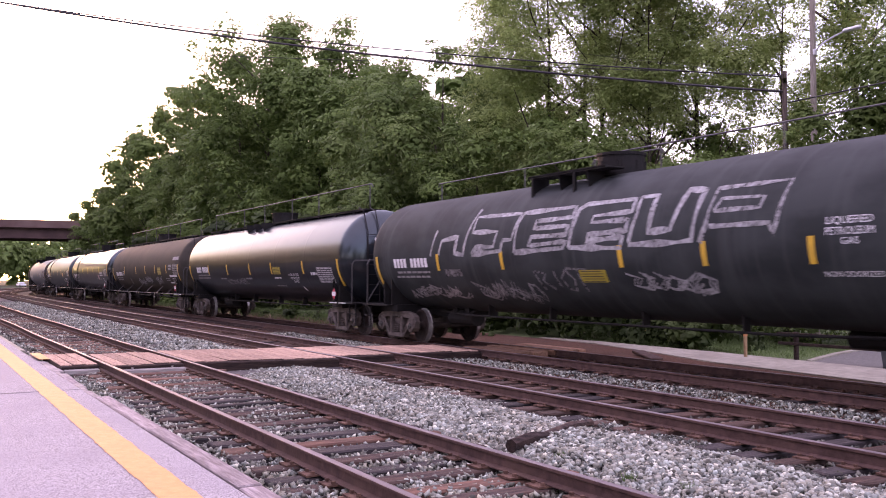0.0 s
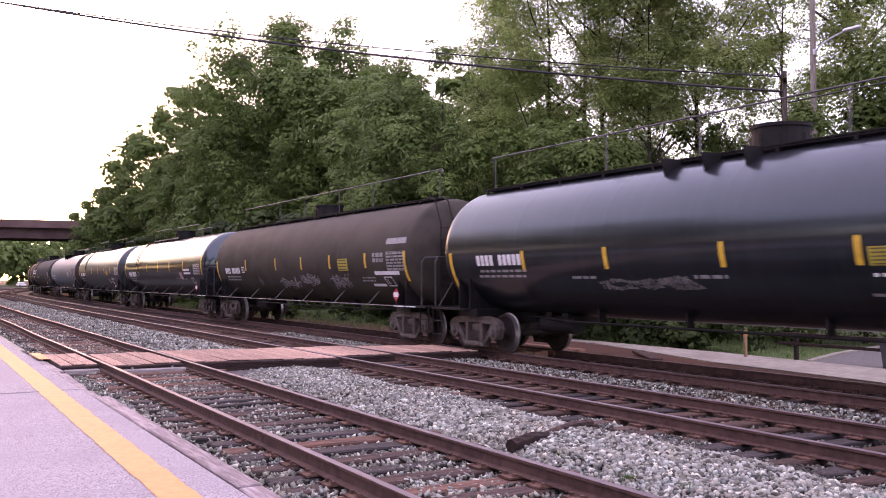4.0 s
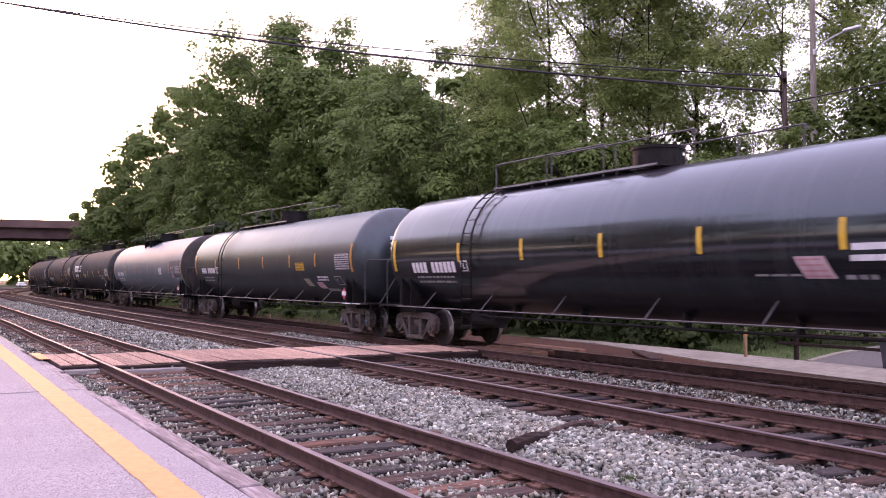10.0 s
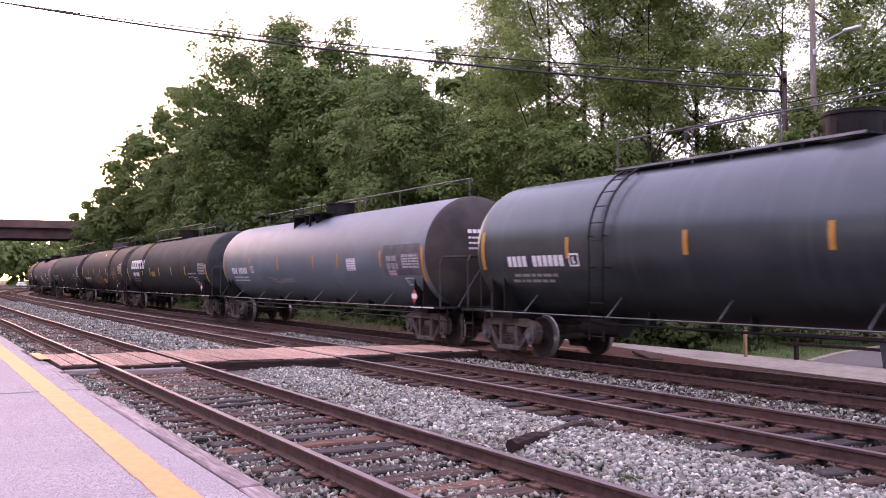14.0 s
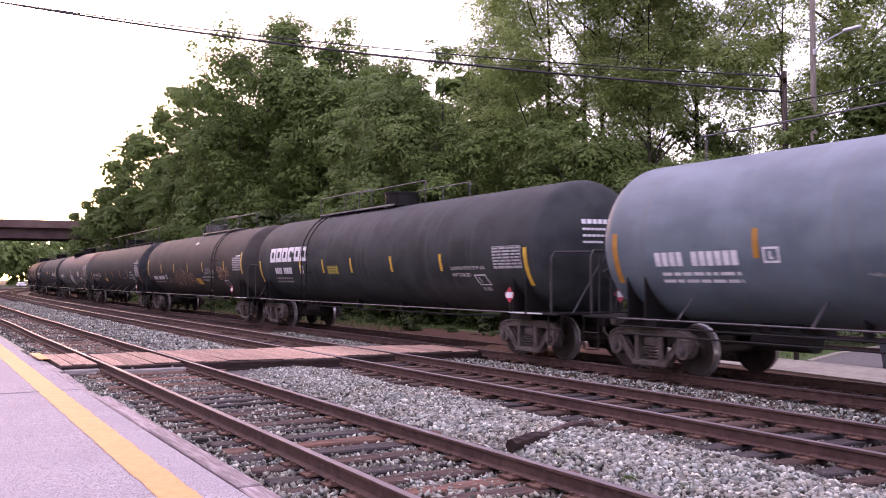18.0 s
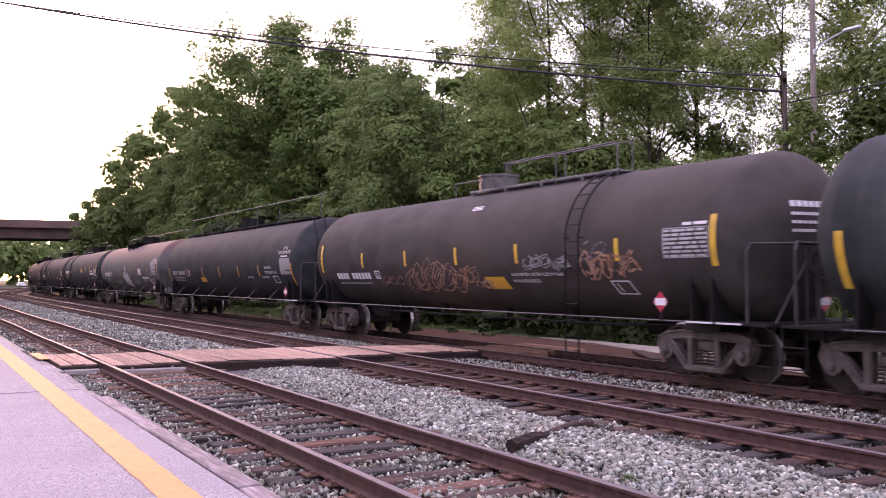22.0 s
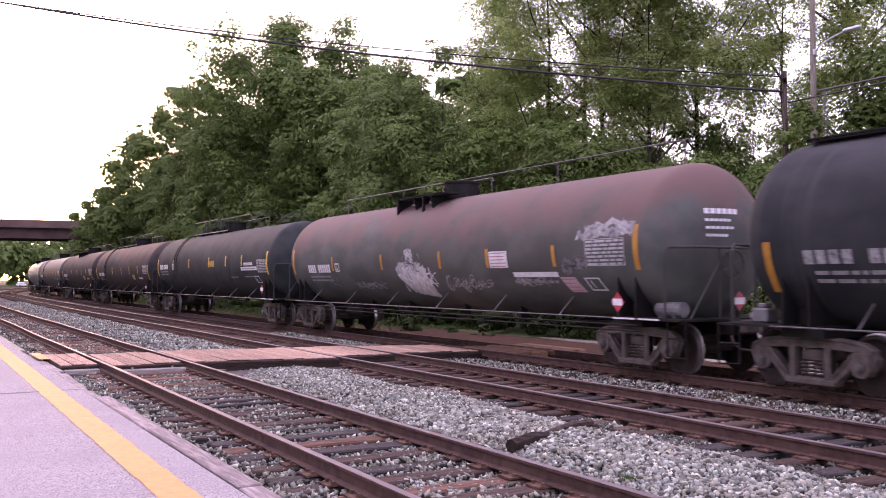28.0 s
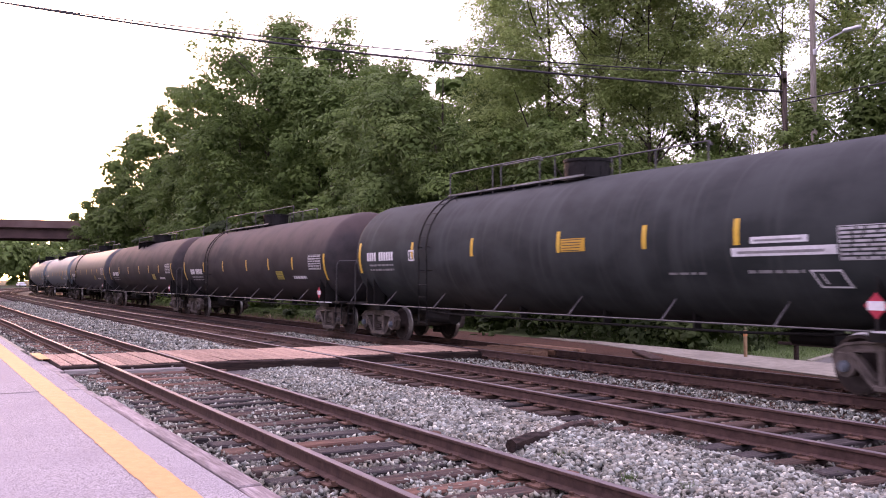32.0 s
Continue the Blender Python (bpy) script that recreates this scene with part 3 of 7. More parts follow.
def tree(x, y, h, r, material, seed, leaves, size, label, base=0.25, gaps=0.0, lean=0.0, z0=-0.6, lobes_n=26, lobe=0.33, name="tree", open_crown=False):
    """A tapered, forked trunk with limbs, and a crown of lobes with an uneven outline."""
    rnd = random.Random(seed)
    root = tagged(empty(name, pose(x, y, z0)), label, name.replace("_", " "))
    lobes, limbs = [], []
    top = Vector((lean * h * 0.3, 0, h * 0.62))
    for i in range(lobes_n):
        u = (i + 0.5) / lobes_n
        zz = h * (base + (0.91 - base) * u)
        env = r * (math.sin(math.pi * min(1, 0.2 + 0.72 * (zz / h - base) / (1 - base)))) ** 0.7
        a = i * 2.399 + rnd.uniform(-0.5, 0.5)
        k = env * rnd.uniform(0.55, 0.95) if i < lobes_n - 2 else env * 0.15
        rr = r * lobe * rnd.uniform(0.7, 1.25) * (0.8 if u > 0.85 else 1)
        c = Vector((k * math.cos(a) + lean * zz * 0.3, k * math.sin(a), zz))
        limbs.append((c, rr))
        if rnd.random() < gaps:
            rr *= 0.6
        lobes.append((*c, rr))
        for _ in range(1):
            o = Vector((rnd.gauss(0, 1), rnd.gauss(0, 1), rnd.gauss(0, 0.7))).normalized() * rr * rnd.uniform(0.8, 1.15)
            lobes.append((*(c + o), rr * rnd.uniform(0.3, 0.5)))
    bm = bmesh.new()
    tr = max(0.1, h * (0.009 if gaps else 0.012))
    pts = [Vector((lean * zz * h * 0.3 + rnd.uniform(-0.1, 0.1), rnd.uniform(-0.1, 0.1), zz * h)) for zz in (0, 0.15, 0.3, 0.45, 0.6, 0.75)]
    for i, (a, b) in enumerate(zip(pts, pts[1:])):
        bar(bm, a, b + (b - a) * 0.03, tr * (1 - 0.17 * i), 7, tr * (1 - 0.17 * (i + 1)))
    for c, rr in limbs[::3]:
        t0 = max(0.12, min(0.7, c.z / h - 0.18))
        st = Vector((lean * t0 * h * 0.3, 0, t0 * h))
        md = st.lerp(c, 0.55) + Vector((0, 0, -0.3))
        bar(bm, st, md, tr * 0.3, 5, tr * 0.2)
        bar(bm, md, c, tr * 0.2, 5, tr * 0.05)
    part("trunk", bm, M_BARK, root, "dark bark trunk with limbs")
    if open_crown:
        leafage = crown_mesh("crown", lobes, leaves, size, material, seed, fill=0.55, per=150, clump=(0.3, 0.6), spread=(0.2, 1.1), sizes=(0.85, 0.95))
    else:
        leafage = crown_mesh("crown", lobes, leaves, size, material, seed, fill=0.4, per=min(240, leaves // 200), clump=(0.36, 0.68))
    part("crown", leafage, None, root, "dense green leaves")
    return root


TREES = [  # s, d, height, crown radius, kind, leaves, leaf size, lowest crown
    (-205, 36, 19, 7, 1, 8000, 0.9, 0.02), (-172, 31, 19, 6.5, 1, 9000, 0.7, 0.02), (-148, 26.5, 21, 6, 1, 12000, 0.52, 0.02), (-131, 25, 22.5, 6.0, 0, 15000, 0.46, 0.03),
    (-134, 19.5, 15.2, 3.6, 1, 8000, 0.4, 0.03), (-138, 18.6, 13.2, 3.4, 1, 8000, 0.4, 0.03), (-129, 19, 15, 3.5, 0, 8000, 0.4, 0.03), (-124, 21, 16.2, 3.8, 1, 9000, 0.4, 0.03),
    (-118, 24.5, 24.4, 6.0, 1, 19000, 0.42, 0.03), (-106, 25, 24.4, 5.6, 0, 24000, 0.37, 0.03), (-95, 25, 24.4, 6, 1, 30000, 0.34, 0.03),
    (-84, 25.5, 23.4, 6.6, 0, 34000, 0.3, 0.03), (-78.5, 26.8, 22, 4.2, 0, 16000, 0.34, 0.04), (-68.5, 27.5, 20.5, 4.2, 0, 14000, 0.32, 0.04), (-71.5, 26.5, 24.9, 8.4, 0, 58000, 0.28, 0.04), (-64, 27, 21.0, 5.8, 0, 35000, 0.27, 0.04),
    (-56, 28, 17.4, 5.6, 0, 31000, 0.26, 0.04), (-47, 23.5, 13.6, 4.2, 3, 42000, 0.2, 0.05), (-41, 23.5, 14.8, 4.3, 3, 40000, 0.2, 0.08),
    (-35.6, 25.9, 18.5, 4.4, 2, 76000, 0.165, 0.3), (-34, 28.3, 21, 4.8, 2, 35000, 0.17, 0.42), (-36.6, 28.8, 20.5, 3.9, 2, 17000, 0.17, 0.34), (-29.2, 23, 9.2, 3.0, 1, 22000, 0.17, 0.06),
    (-36.5, 22.6, 10.8, 3.2, 0, 26000, 0.18, 0.06), (-32.6, 24, 9.6, 3.0, 0, 24000, 0.18, 0.06),
    (-30.8, 31, 21.5, 4.6, 2, 58000, 0.18, 0.44), (-31.7, 28.6, 19.5, 4.0, 2, 30000, 0.17, 0.5), (-37.5, 33, 11.4, 3.4, 1, 13000, 0.2, 0.1), (-33, 33.5, 10.9, 3.6, 1, 18000, 0.19, 0.1), (-30, 36.5, 9.8, 3.8, 1, 16000, 0.2, 0.1), (-28.6, 33.5, 19.5, 3.4, 2, 14000, 0.18, 0.36), (-26.3, 36, 22, 5.2, 2, 36000, 0.19, 0.3), (-20.5, 33, 21, 5.0, 1, 44000, 0.185, 0.24), (-14.5, 32, 21, 5.2, 1, 9000, 0.36, 0.22),
    (-100, 33, 20, 6, 0, 9000, 1.0, 0.02), (-91, 32.5, 21, 6, 0, 9000, 1.0, 0.02), (-80, 32, 21.5, 6, 0, 9000, 0.95, 0.02), (-70, 33, 20.5, 6, 0, 9000, 0.9, 0.02), (-58, 37, 18.5, 6, 0, 9000, 0.9, 0.02), (-48, 33, 13.2, 5, 0, 9000, 0.75, 0.02), (-110, 34, 20, 6, 0, 8000, 1.0, 0.02), (-127, 32, 20, 6, 0, 8000, 1.0, 0.02), (-142, 33, 19, 6, 0, 8000, 1.0, 0.02),
    (-24.8, 23.5, 6.6, 2.4, 1, 13000, 0.16, 0.06), (-22.3, 23.8, 7.0, 2.2, 0, 13000, 0.16, 0.08), (-20.4, 25.3, 8.4, 1.7, 1, 12000, 0.16, 0.1), (-18.2, 25, 6.2, 2.2, 1, 11000, 0.16, 0.08)]
TREE_LABELS = ("tall dark green broadleaf tree behind the tracks", "green broadleaf tree at the edge of the woods", "light green tree with open crown letting evening sky through",
               "pale green tree with drooping leaf clumps beside the tracks")
for i, (s, d, h, r, k, leaves, size, base) in enumerate(TREES):
    p = wood_edge(s, d)
    tree(p.x, p.y, h, r, (M_LEAF_DARK, M_LEAF_MID, M_LEAF_LIGHT, M_LEAF_PALE)[k], int(-s * 20 + d * 7), int(leaves * (1.3 if k == 2 else 1.5)), size * (0.72 if k == 2 else 0.76), TREE_LABELS[k], base, 0.4 if base > 0.35 else 0.0,
         0.12 * math.sin(s * 1.7), lobes_n=40 if r > 3.9 else 18, lobe=0.32 if r > 3.9 else 0.4, open_crown=k == 2)


def hedge(name, spots, leaves, size, material, label, seed):
    """Undergrowth: one object of leaves over low lobes."""
    leaves, size = int(leaves * 1.2), size * 0.92
    rnd = random.Random(seed)
    lobes = []
    for s, d, h in spots:
        p = wood_edge(s, d)
        for _ in range(5):
            rr = h * rnd.uniform(0.25, 0.45)
            lobes.append((p.x + rnd.uniform(-1, 1) * h * 0.5, p.y + rnd.uniform(-0.3, 0.3) * h, -0.6 + rnd.uniform(0.15, 0.75) * h, rr))
    return tagged(new(name, crown_mesh(name, lobes, leaves, size, material, seed)), label, "bushes", kind="stuff")


# undergrowth and low plants take the leaf colour with shade in it
hedge("undergrowth", [(s, 20.3 + random.uniform(-0.4, 1.2), random.uniform(3.4, 5.6)) for s in np.arange(-46, -20.0, 1.1)], 34000, 0.24, M_LEAF_SHADED, "dense undergrowth below the trees, its shade put into the leaf colour", 51)
hedge("low_bushes", [(s, 19.2 + random.uniform(-0.3, 0.5), random.uniform(1.2, 1.9)) for s in np.arange(-36, -18.2, 0.8)], 18000, 0.16, M_LEAF_SHADED, "low leafy bushes beside the walkway", 54)
hedge("undergrowth", [(s, 20.5 + random.uniform(-1, 1), random.uniform(4, 7)) for s in np.arange(-135, -44, 2.5)], 28000, 0.46, M_LEAF_SHADED, "dense undergrowth below the trees, its shade put into the leaf colour", 52)
hedge("undergrowth", [(s, 30.5 + random.uniform(-1.5, 1.5), random.uniform(10, 14)) for s in np.arange(-128, -44, 4)], 15000, 0.85, M_LEAF_DARK, "dense dark young trees within the woods", 61)
hedge("low_bushes", [(s, 18.6 + random.uniform(-0.4, 0.6), random.uniform(0.8, 1.8)) for s in np.arange(-140, -50, 1.6)], 20000, 0.24, M_LEAF_DARK, "low leafy bushes along the line", 55)
hedge("far_woods", [(-385 + random.uniform(-15, 25), -26 + 3.2 * i + random.uniform(-2, 2), random.uniform(16, 25)) for i in range(20)], 30000, 1.4, M_LEAF_PALE, "hazy woods beyond the overpass", 53)
hedge("far_woods", [(-425 + random.uniform(-5, 5), -40 + 4 * i, random.uniform(20, 26)) for i in range(24)], 10000, 2.8, M_LEAF_PALE, "hazy woods beyond the overpass", 58)
hedge("far_scrub", [(-368 + random.uniform(-6, 6), -24 + 1.6 * i, random.uniform(6, 10)) for i in range(42)], 16000, 0.9, M_LEAF_MID, "dark scrub below the far woods", 59)
hedge("ground_cover", [(s, 17.0 + random.uniform(-0.7, 0.9), random.uniform(0.35, 0.8)) for s in np.arange(-60, -25.5, 0.45)], 22000, 0.12, M_LEAF_SHADED, "low weeds and creepers on the dark verge", 57)
# added out of view: blocks low sky from the tanks' reflections
hedge("woods_along_siding", [(s, -21 + random.uniform(-2, 1), random.uniform(24, 29) if s > -150 else random.uniform(8, 11)) for s in np.arange(-390, -46, 4.0)], 30000, 1.3, M_LEAF_DARK, "unseen woods added along the siding to block the low sky", 60)
# added behind the camera: shades the near side and darkens the tanks' lower reflections
hedge("woods_behind_platform", [(x, -30 + random.uniform(-2, 2), random.uniform(17, 22)) for x in np.arange(-400, 70, 6)], 30000, 1.6, M_LEAF_DARK, "unseen woods added behind the platform to block light and darken reflections", 56)
# ---- overpass ----
bridge = tagged(empty("overpass"), "weathered brown girder overpass crossing the line", "bridge")
M_OVER = pose(-139.92, 3.34, 0, 0, 0, -4.03)
part("parapet", box(bmesh.new(), 5.2, 5.5, -120, 34, 8.5, 9.55, M_OVER), M_BRIDGE, bridge, "brown weathered parapet wall")
part("parapet", box(bmesh.new(), -5.5, -5.2, -120, 34, 8.5, 9.55, M_OVER), M_BRIDGE, bridge, "brown weathered parapet wall")
part("deck", box(bmesh.new(), -5.2, 5.2, -120, 34, 8.5, 9.0, M_OVER), M_BRIDGE_DARK, bridge)
for x in (-4.6, -1.6, 1.6, 4.6):
    part("girder", box(bmesh.new(), x - 0.25, x + 0.25, -120, 34, 7.1, 8.5, M_OVER), M_BRIDGE_DARK, bridge, "dark steel girder")
for y in (-14, 26):
    bm = bmesh.new()
    for x in (-4, 0, 4):
        bar(bm, M_OVER @ Vector((x, y, -0.8)), M_OVER @ Vector((x, y, 6.6)), 0.5, 12)
    box(bm, -5, 5, y - 0.6, y + 0.6, 6.4, 7.1, M_OVER)
    part("pier", bm, M_BRIDGE, bridge, "concrete pier with round columns")


# ---- beyond the train ----
def slab(near, far, z, thick):
    bm = bmesh.new()
    top = [(x, y, z) for x, y in near] + [(x, y, z) for x, y in reversed(far)]
    vt = [bm.verts.new(p) for p in top]
    vb = [bm.verts.new((x, y, zz - thick)) for x, y, zz in top]
    n = len(top)
    bm.faces.new(vt)
    bm.faces.new(vb[::-1])
    for i in range(n):
        bm.faces.new((vt[i], vb[i], vb[(i + 1) % n], vt[(i + 1) % n]))
    bmesh.ops.recalc_face_normals(bm, faces=bm.faces)
    return bm


structure("walkway", slab([(-25, 17.9), (-21.7, 17.6), (-18.2, 16.75), (-15.7, 16.05), (-12.5, 15.7), (-9, 15.3), (8, 14.9)], [(-25, 18.0), (-22.7, 18.35), (-18, 18.3), (-12.6, 17.95), (8, 17.6)], -0.25, 0.3),
          M_CONCRETE, "pale concrete walkway beside the track", "walkway")
structure("driveway", slab([(-14.5, 18.0), (-12.6, 18.0), (8, 17.65)], [(-14.95, 19.0), (-15.6, 20.5), (-16.15, 22.1), (-16.75, 24.0), (-15.5, 26), (6, 27)], -0.27, 0.2), M_DRIVE, "grey asphalt driveway meeting the walkway", "driveway")
structure("driveway_kerb", slab([(-14.66, 18.02), (-15.12, 19.0), (-15.78, 20.5), (-16.34, 22.1), (-16.95, 24.2)], [(-14.5, 18.02), (-14.95, 19.0), (-15.6, 20.5), (-16.15, 22.1), (-16.75, 24.2)], -0.23, 0.25), M_CONCRETE, "narrow pale kerb along the driveway", "kerb")

stake = tagged(empty("marker_stake", pose(-16.2, 17.75, -0.25)), "short weathered wooden marker stake beside the walkway", "stake")
part("post", box(bmesh.new(), -0.034, 0.034, -0.034, 0.034, 0, 0.64, bevel=0.008), M_STAKE, stake)
part("tip", box(bmesh.new(), -0.036, 0.036, -0.036, 0.036, 0.5, 0.61), M_STAKE_TOP, stake, "faded orange band")

can = tagged(empty("litter_bin", pose(-12.45, 18.3, -0.25)), "dark blue-grey plastic litter bin beside the driveway", "bin")
bm = bmesh.new()
g = bmesh.ops.create_cone(bm, cap_ends=True, segments=4, radius1=0.36, radius2=0.44, depth=0.56)
bmesh.ops.transform(bm, matrix=pose(0, 0, 0.28, 0, 0, 45), verts=bm.verts)
bmesh.ops.bevel(bm, geom=bm.edges[:], offset=0.02, segments=1, affect="EDGES")
part("body", bm, M_BIN, can)
part("rim", box(bmesh.new(), -0.34, 0.34, -0.34, 0.34, 0.54, 0.6, bevel=0.02), M_BIN, can)

fence = tagged(empty("guard_fence", pose(0, 18.12, -0.3)), "low dark timber guard fence with two rails behind the walkway", "fence")
for x in (-15.0, -12.68, -10.36, -8.04):
    part("post", box(bmesh.new(), x - 0.045, x + 0.045, -0.05, 0.05, -0.1, 0.7, bevel=0.012), M_HEADER, fence)
for z, x0 in ((0.65, -15.5), (0.425, -15.45)):
    part("rail", box(bmesh.new(), x0, -7.9, -0.1, -0.055, z - 0.035, z + 0.035, bevel=0.008), M_HEADER, fence)

old_tie = tagged(new("discarded_tie", mesh_of("discarded_tie", box(bmesh.new(), -0.75, 0.75, -0.16, 0.16, -0.07, 0, bevel=0.015), M_TIE)), "old dark plank lying beside the walkway", "timber")
old_tie.matrix_world = pose(-17.6, 15.85, -0.2, 0, 3, -24)
for i, (x0, y0, x1, y1) in enumerate(((-8.2, 5.5, -8.55, 6.25), (-8.55, 6.2, -9.2, 7.35))):
    bm = bmesh.new()
    tube(bm, [(x0, y0, -0.09), ((x0 + x1) / 2 + 0.03, (y0 + y1) / 2, -0.06), (x1, y1, -0.12)], 0.075 if i == 0 else 0.05, 7)
    tagged(new("broken_timber", mesh_of("broken_timber", bm, M_TIE)), "dark broken timber lying on the ballast", "timber")


# ---- poles, lamp and wires ----
def pole(x, y, h, r, label, wood):
    root = tagged(empty("utility_pole", pose(x, y, -0.5)), label, "utility pole")
    part("shaft", bar(bmesh.new(), (0, 0, 0), (0, 0, h), r, 12, r * 0.8), wood, root)
    return root


p1 = pole(-21.48, 27, 13.5, 0.118, "grey weathered wooden utility pole carrying a street lamp", M_WOODGREY)
part("lamp_arm", tube(bmesh.new(), [(0.1, -0.05, 9.95), (0.45, -0.1, 10.15), (0.94, -0.1, 10.3), (1.4, -0.1, 10.39)], 0.03, 7), M_ALU, p1, "pale metal lamp arm")
lamp = part("lamp_head", box(bmesh.new(), 1.3, 1.95, -0.2, 0.0, 10.33, 10.45, bevel=0.04), M_ALU, p1, "pale cobra-head street lamp")
part("bracket", box(bmesh.new(), 0.08, 0.16, -0.1, 0.02, 9.86, 10.04), M_ALU, p1)
p2 = pole(-21.02, 25, 9.0, 0.1, "dark wooden utility pole among the leaves", M_POLEDARK)
part("crossarm", box(bmesh.new(), -0.06, 0.06, -0.9, 0.9, 8.6, 8.72, pose(0, 0, 0, 0, 0, 40)), M_BARK, p2)


def wire(a, b, sag, r, label):
    a, b = Vector(a), Vector(b)
    v = b - a
    a2 = a - v * 0.6
    pts = []
    for i in range(25):
        k = i / 24
        p = a2.lerp(b, k)
        pts.append(p - Vector((0, 0, sag * 4 * k * (1 - k))) + Vector((0, 0, (1 - k) * sag * 0.9)))
    tagged(new("overhead_wire", mesh_of("overhead_wire", tube(bmesh.new(), pts, r, 6), M_WIRE)), label, "wire", group="overhead wires")


WIRE_A, WIRE_B = (-42.12, 3.07), (-20.99, 25.01)
for za, zb, sag, r in ((13.44, 7.81, 0.953, 0.042), (13.44, 8.31, 0.9375, 0.024), (11.19, 8.37, 0.03, 0.010), (14.0, 8.31, 0.2, 0.006)):
    wire((*WIRE_A, za), (*WIRE_B, zb), sag, r, "black overhead cable strung across the tracks")

tagged(new("service_cable", mesh_of("service_cable", tube(bmesh.new(), [(-20.86, 24.98, 7.43), (-15.95, 23.00, 6.99), (-6.13, 19.04, 6.11)], 0.025, 6), M_WIRE)), "black service cable running from the utility pole", "wire", group="overhead wires")

# ---- weeds, verge grass, a far vehicle ----
def tuft(name, spots, blades, height, spread, label, seed, material=None):
    rng = np.random.default_rng(seed)
    c = np.array(spots)[rng.integers(0, len(spots), blades)]
    base = c + np.stack([rng.normal(0, spread, blades), rng.normal(0, spread, blades), np.zeros(blades)], axis=1)
    a = rng.uniform(0, math.tau, blades)
    h = height * rng.uniform(0.4, 1.2, blades)
    lean = h[:, None] * rng.normal(0, 0.35, (blades, 2))
    w = 0.05 * h
    side = np.stack([np.cos(a) * w, np.sin(a) * w, np.zeros(blades)], axis=1)
    tip = base + np.concatenate([lean, h[:, None]], axis=1)
    v = np.stack([base - side, base + side, tip], axis=1)
    return raw_mesh(name, v.reshape(-1, 3), np.arange(blades * 3).reshape(-1, 3), material or M_GRASSBLADE)


for i, (x, y) in enumerate(((-7.53, 5.65), (-6.43, 5.59), (-5.85, 5.72), (-19.9, 13.9), (-13.2, 6.2))):
    root = tagged(new("weed", tuft("weed", [(x, y, -0.14)], 60, 0.1, 0.035, "", 70 + i)), "small green weed growing out of the ballast", "weed", group="weeds in the ballast")
tagged(new("verge_grass", tuft("verge_grass", [tuple(line(s, d, -0.42)) for s in np.arange(-110, -31, 0.5) for d in np.arange(15.8, 20, 0.5)], 42000, 0.3, 0.3, "", 81)), "rough green grass along the line", "grass", kind="stuff")
tagged(new("lawn_grass", tuft("lawn_grass", [(s, d, -0.37) for s in np.arange(-24, -14.5, 0.4) for d in np.arange(19, 28, 0.4) if s < -16 - (d - 20) * 0.3], 30000, 0.12, 0.25, "", 82)), "short lawn grass", "grass", kind="stuff")

van = tagged(empty("parked_car", pose(-297, 28.2, -0.55, 0, 0, 12)), "small white car parked far down the line", "car")
part("body", box(bmesh.new(), -2, 2, -0.85, 0.85, 0.35, 0.95, bevel=0.15), M_CARWHITE, van)
part("cabin", box(bmesh.new(), -1.2, 0.9, -0.75, 0.75, 0.95, 1.45, bevel=0.18), M_CARWHITE, van)
for x in (-1.3, 1.3):
    for y in (-0.75, 0.75):
        part("wheel", bar(bmesh.new(), (x, y - 0.1, 0.32), (x, y + 0.1, 0.32), 0.32, 14), M_WIRE, van)


# ---- the train ----
PITCH, TANK_R = 20.3, 1.52
AXIS = 2.42           # height of the tank's axis over the rails
SPEED, GAIN = 6.12, 0.00575
FIRST = -15.35        # where the first car's middle stands at the start
BOGIE, AXLE, WHEEL_R = 8.3, 0.889, 0.457
SHIFT = (0.1, 0.0, 0.27, 0.34, 0.17, -0.08, -0.3, 0.05, 0.55, 0.3, 0.22, 0.2)


def train_s(t):
    return SPEED * t + GAIN * t * t


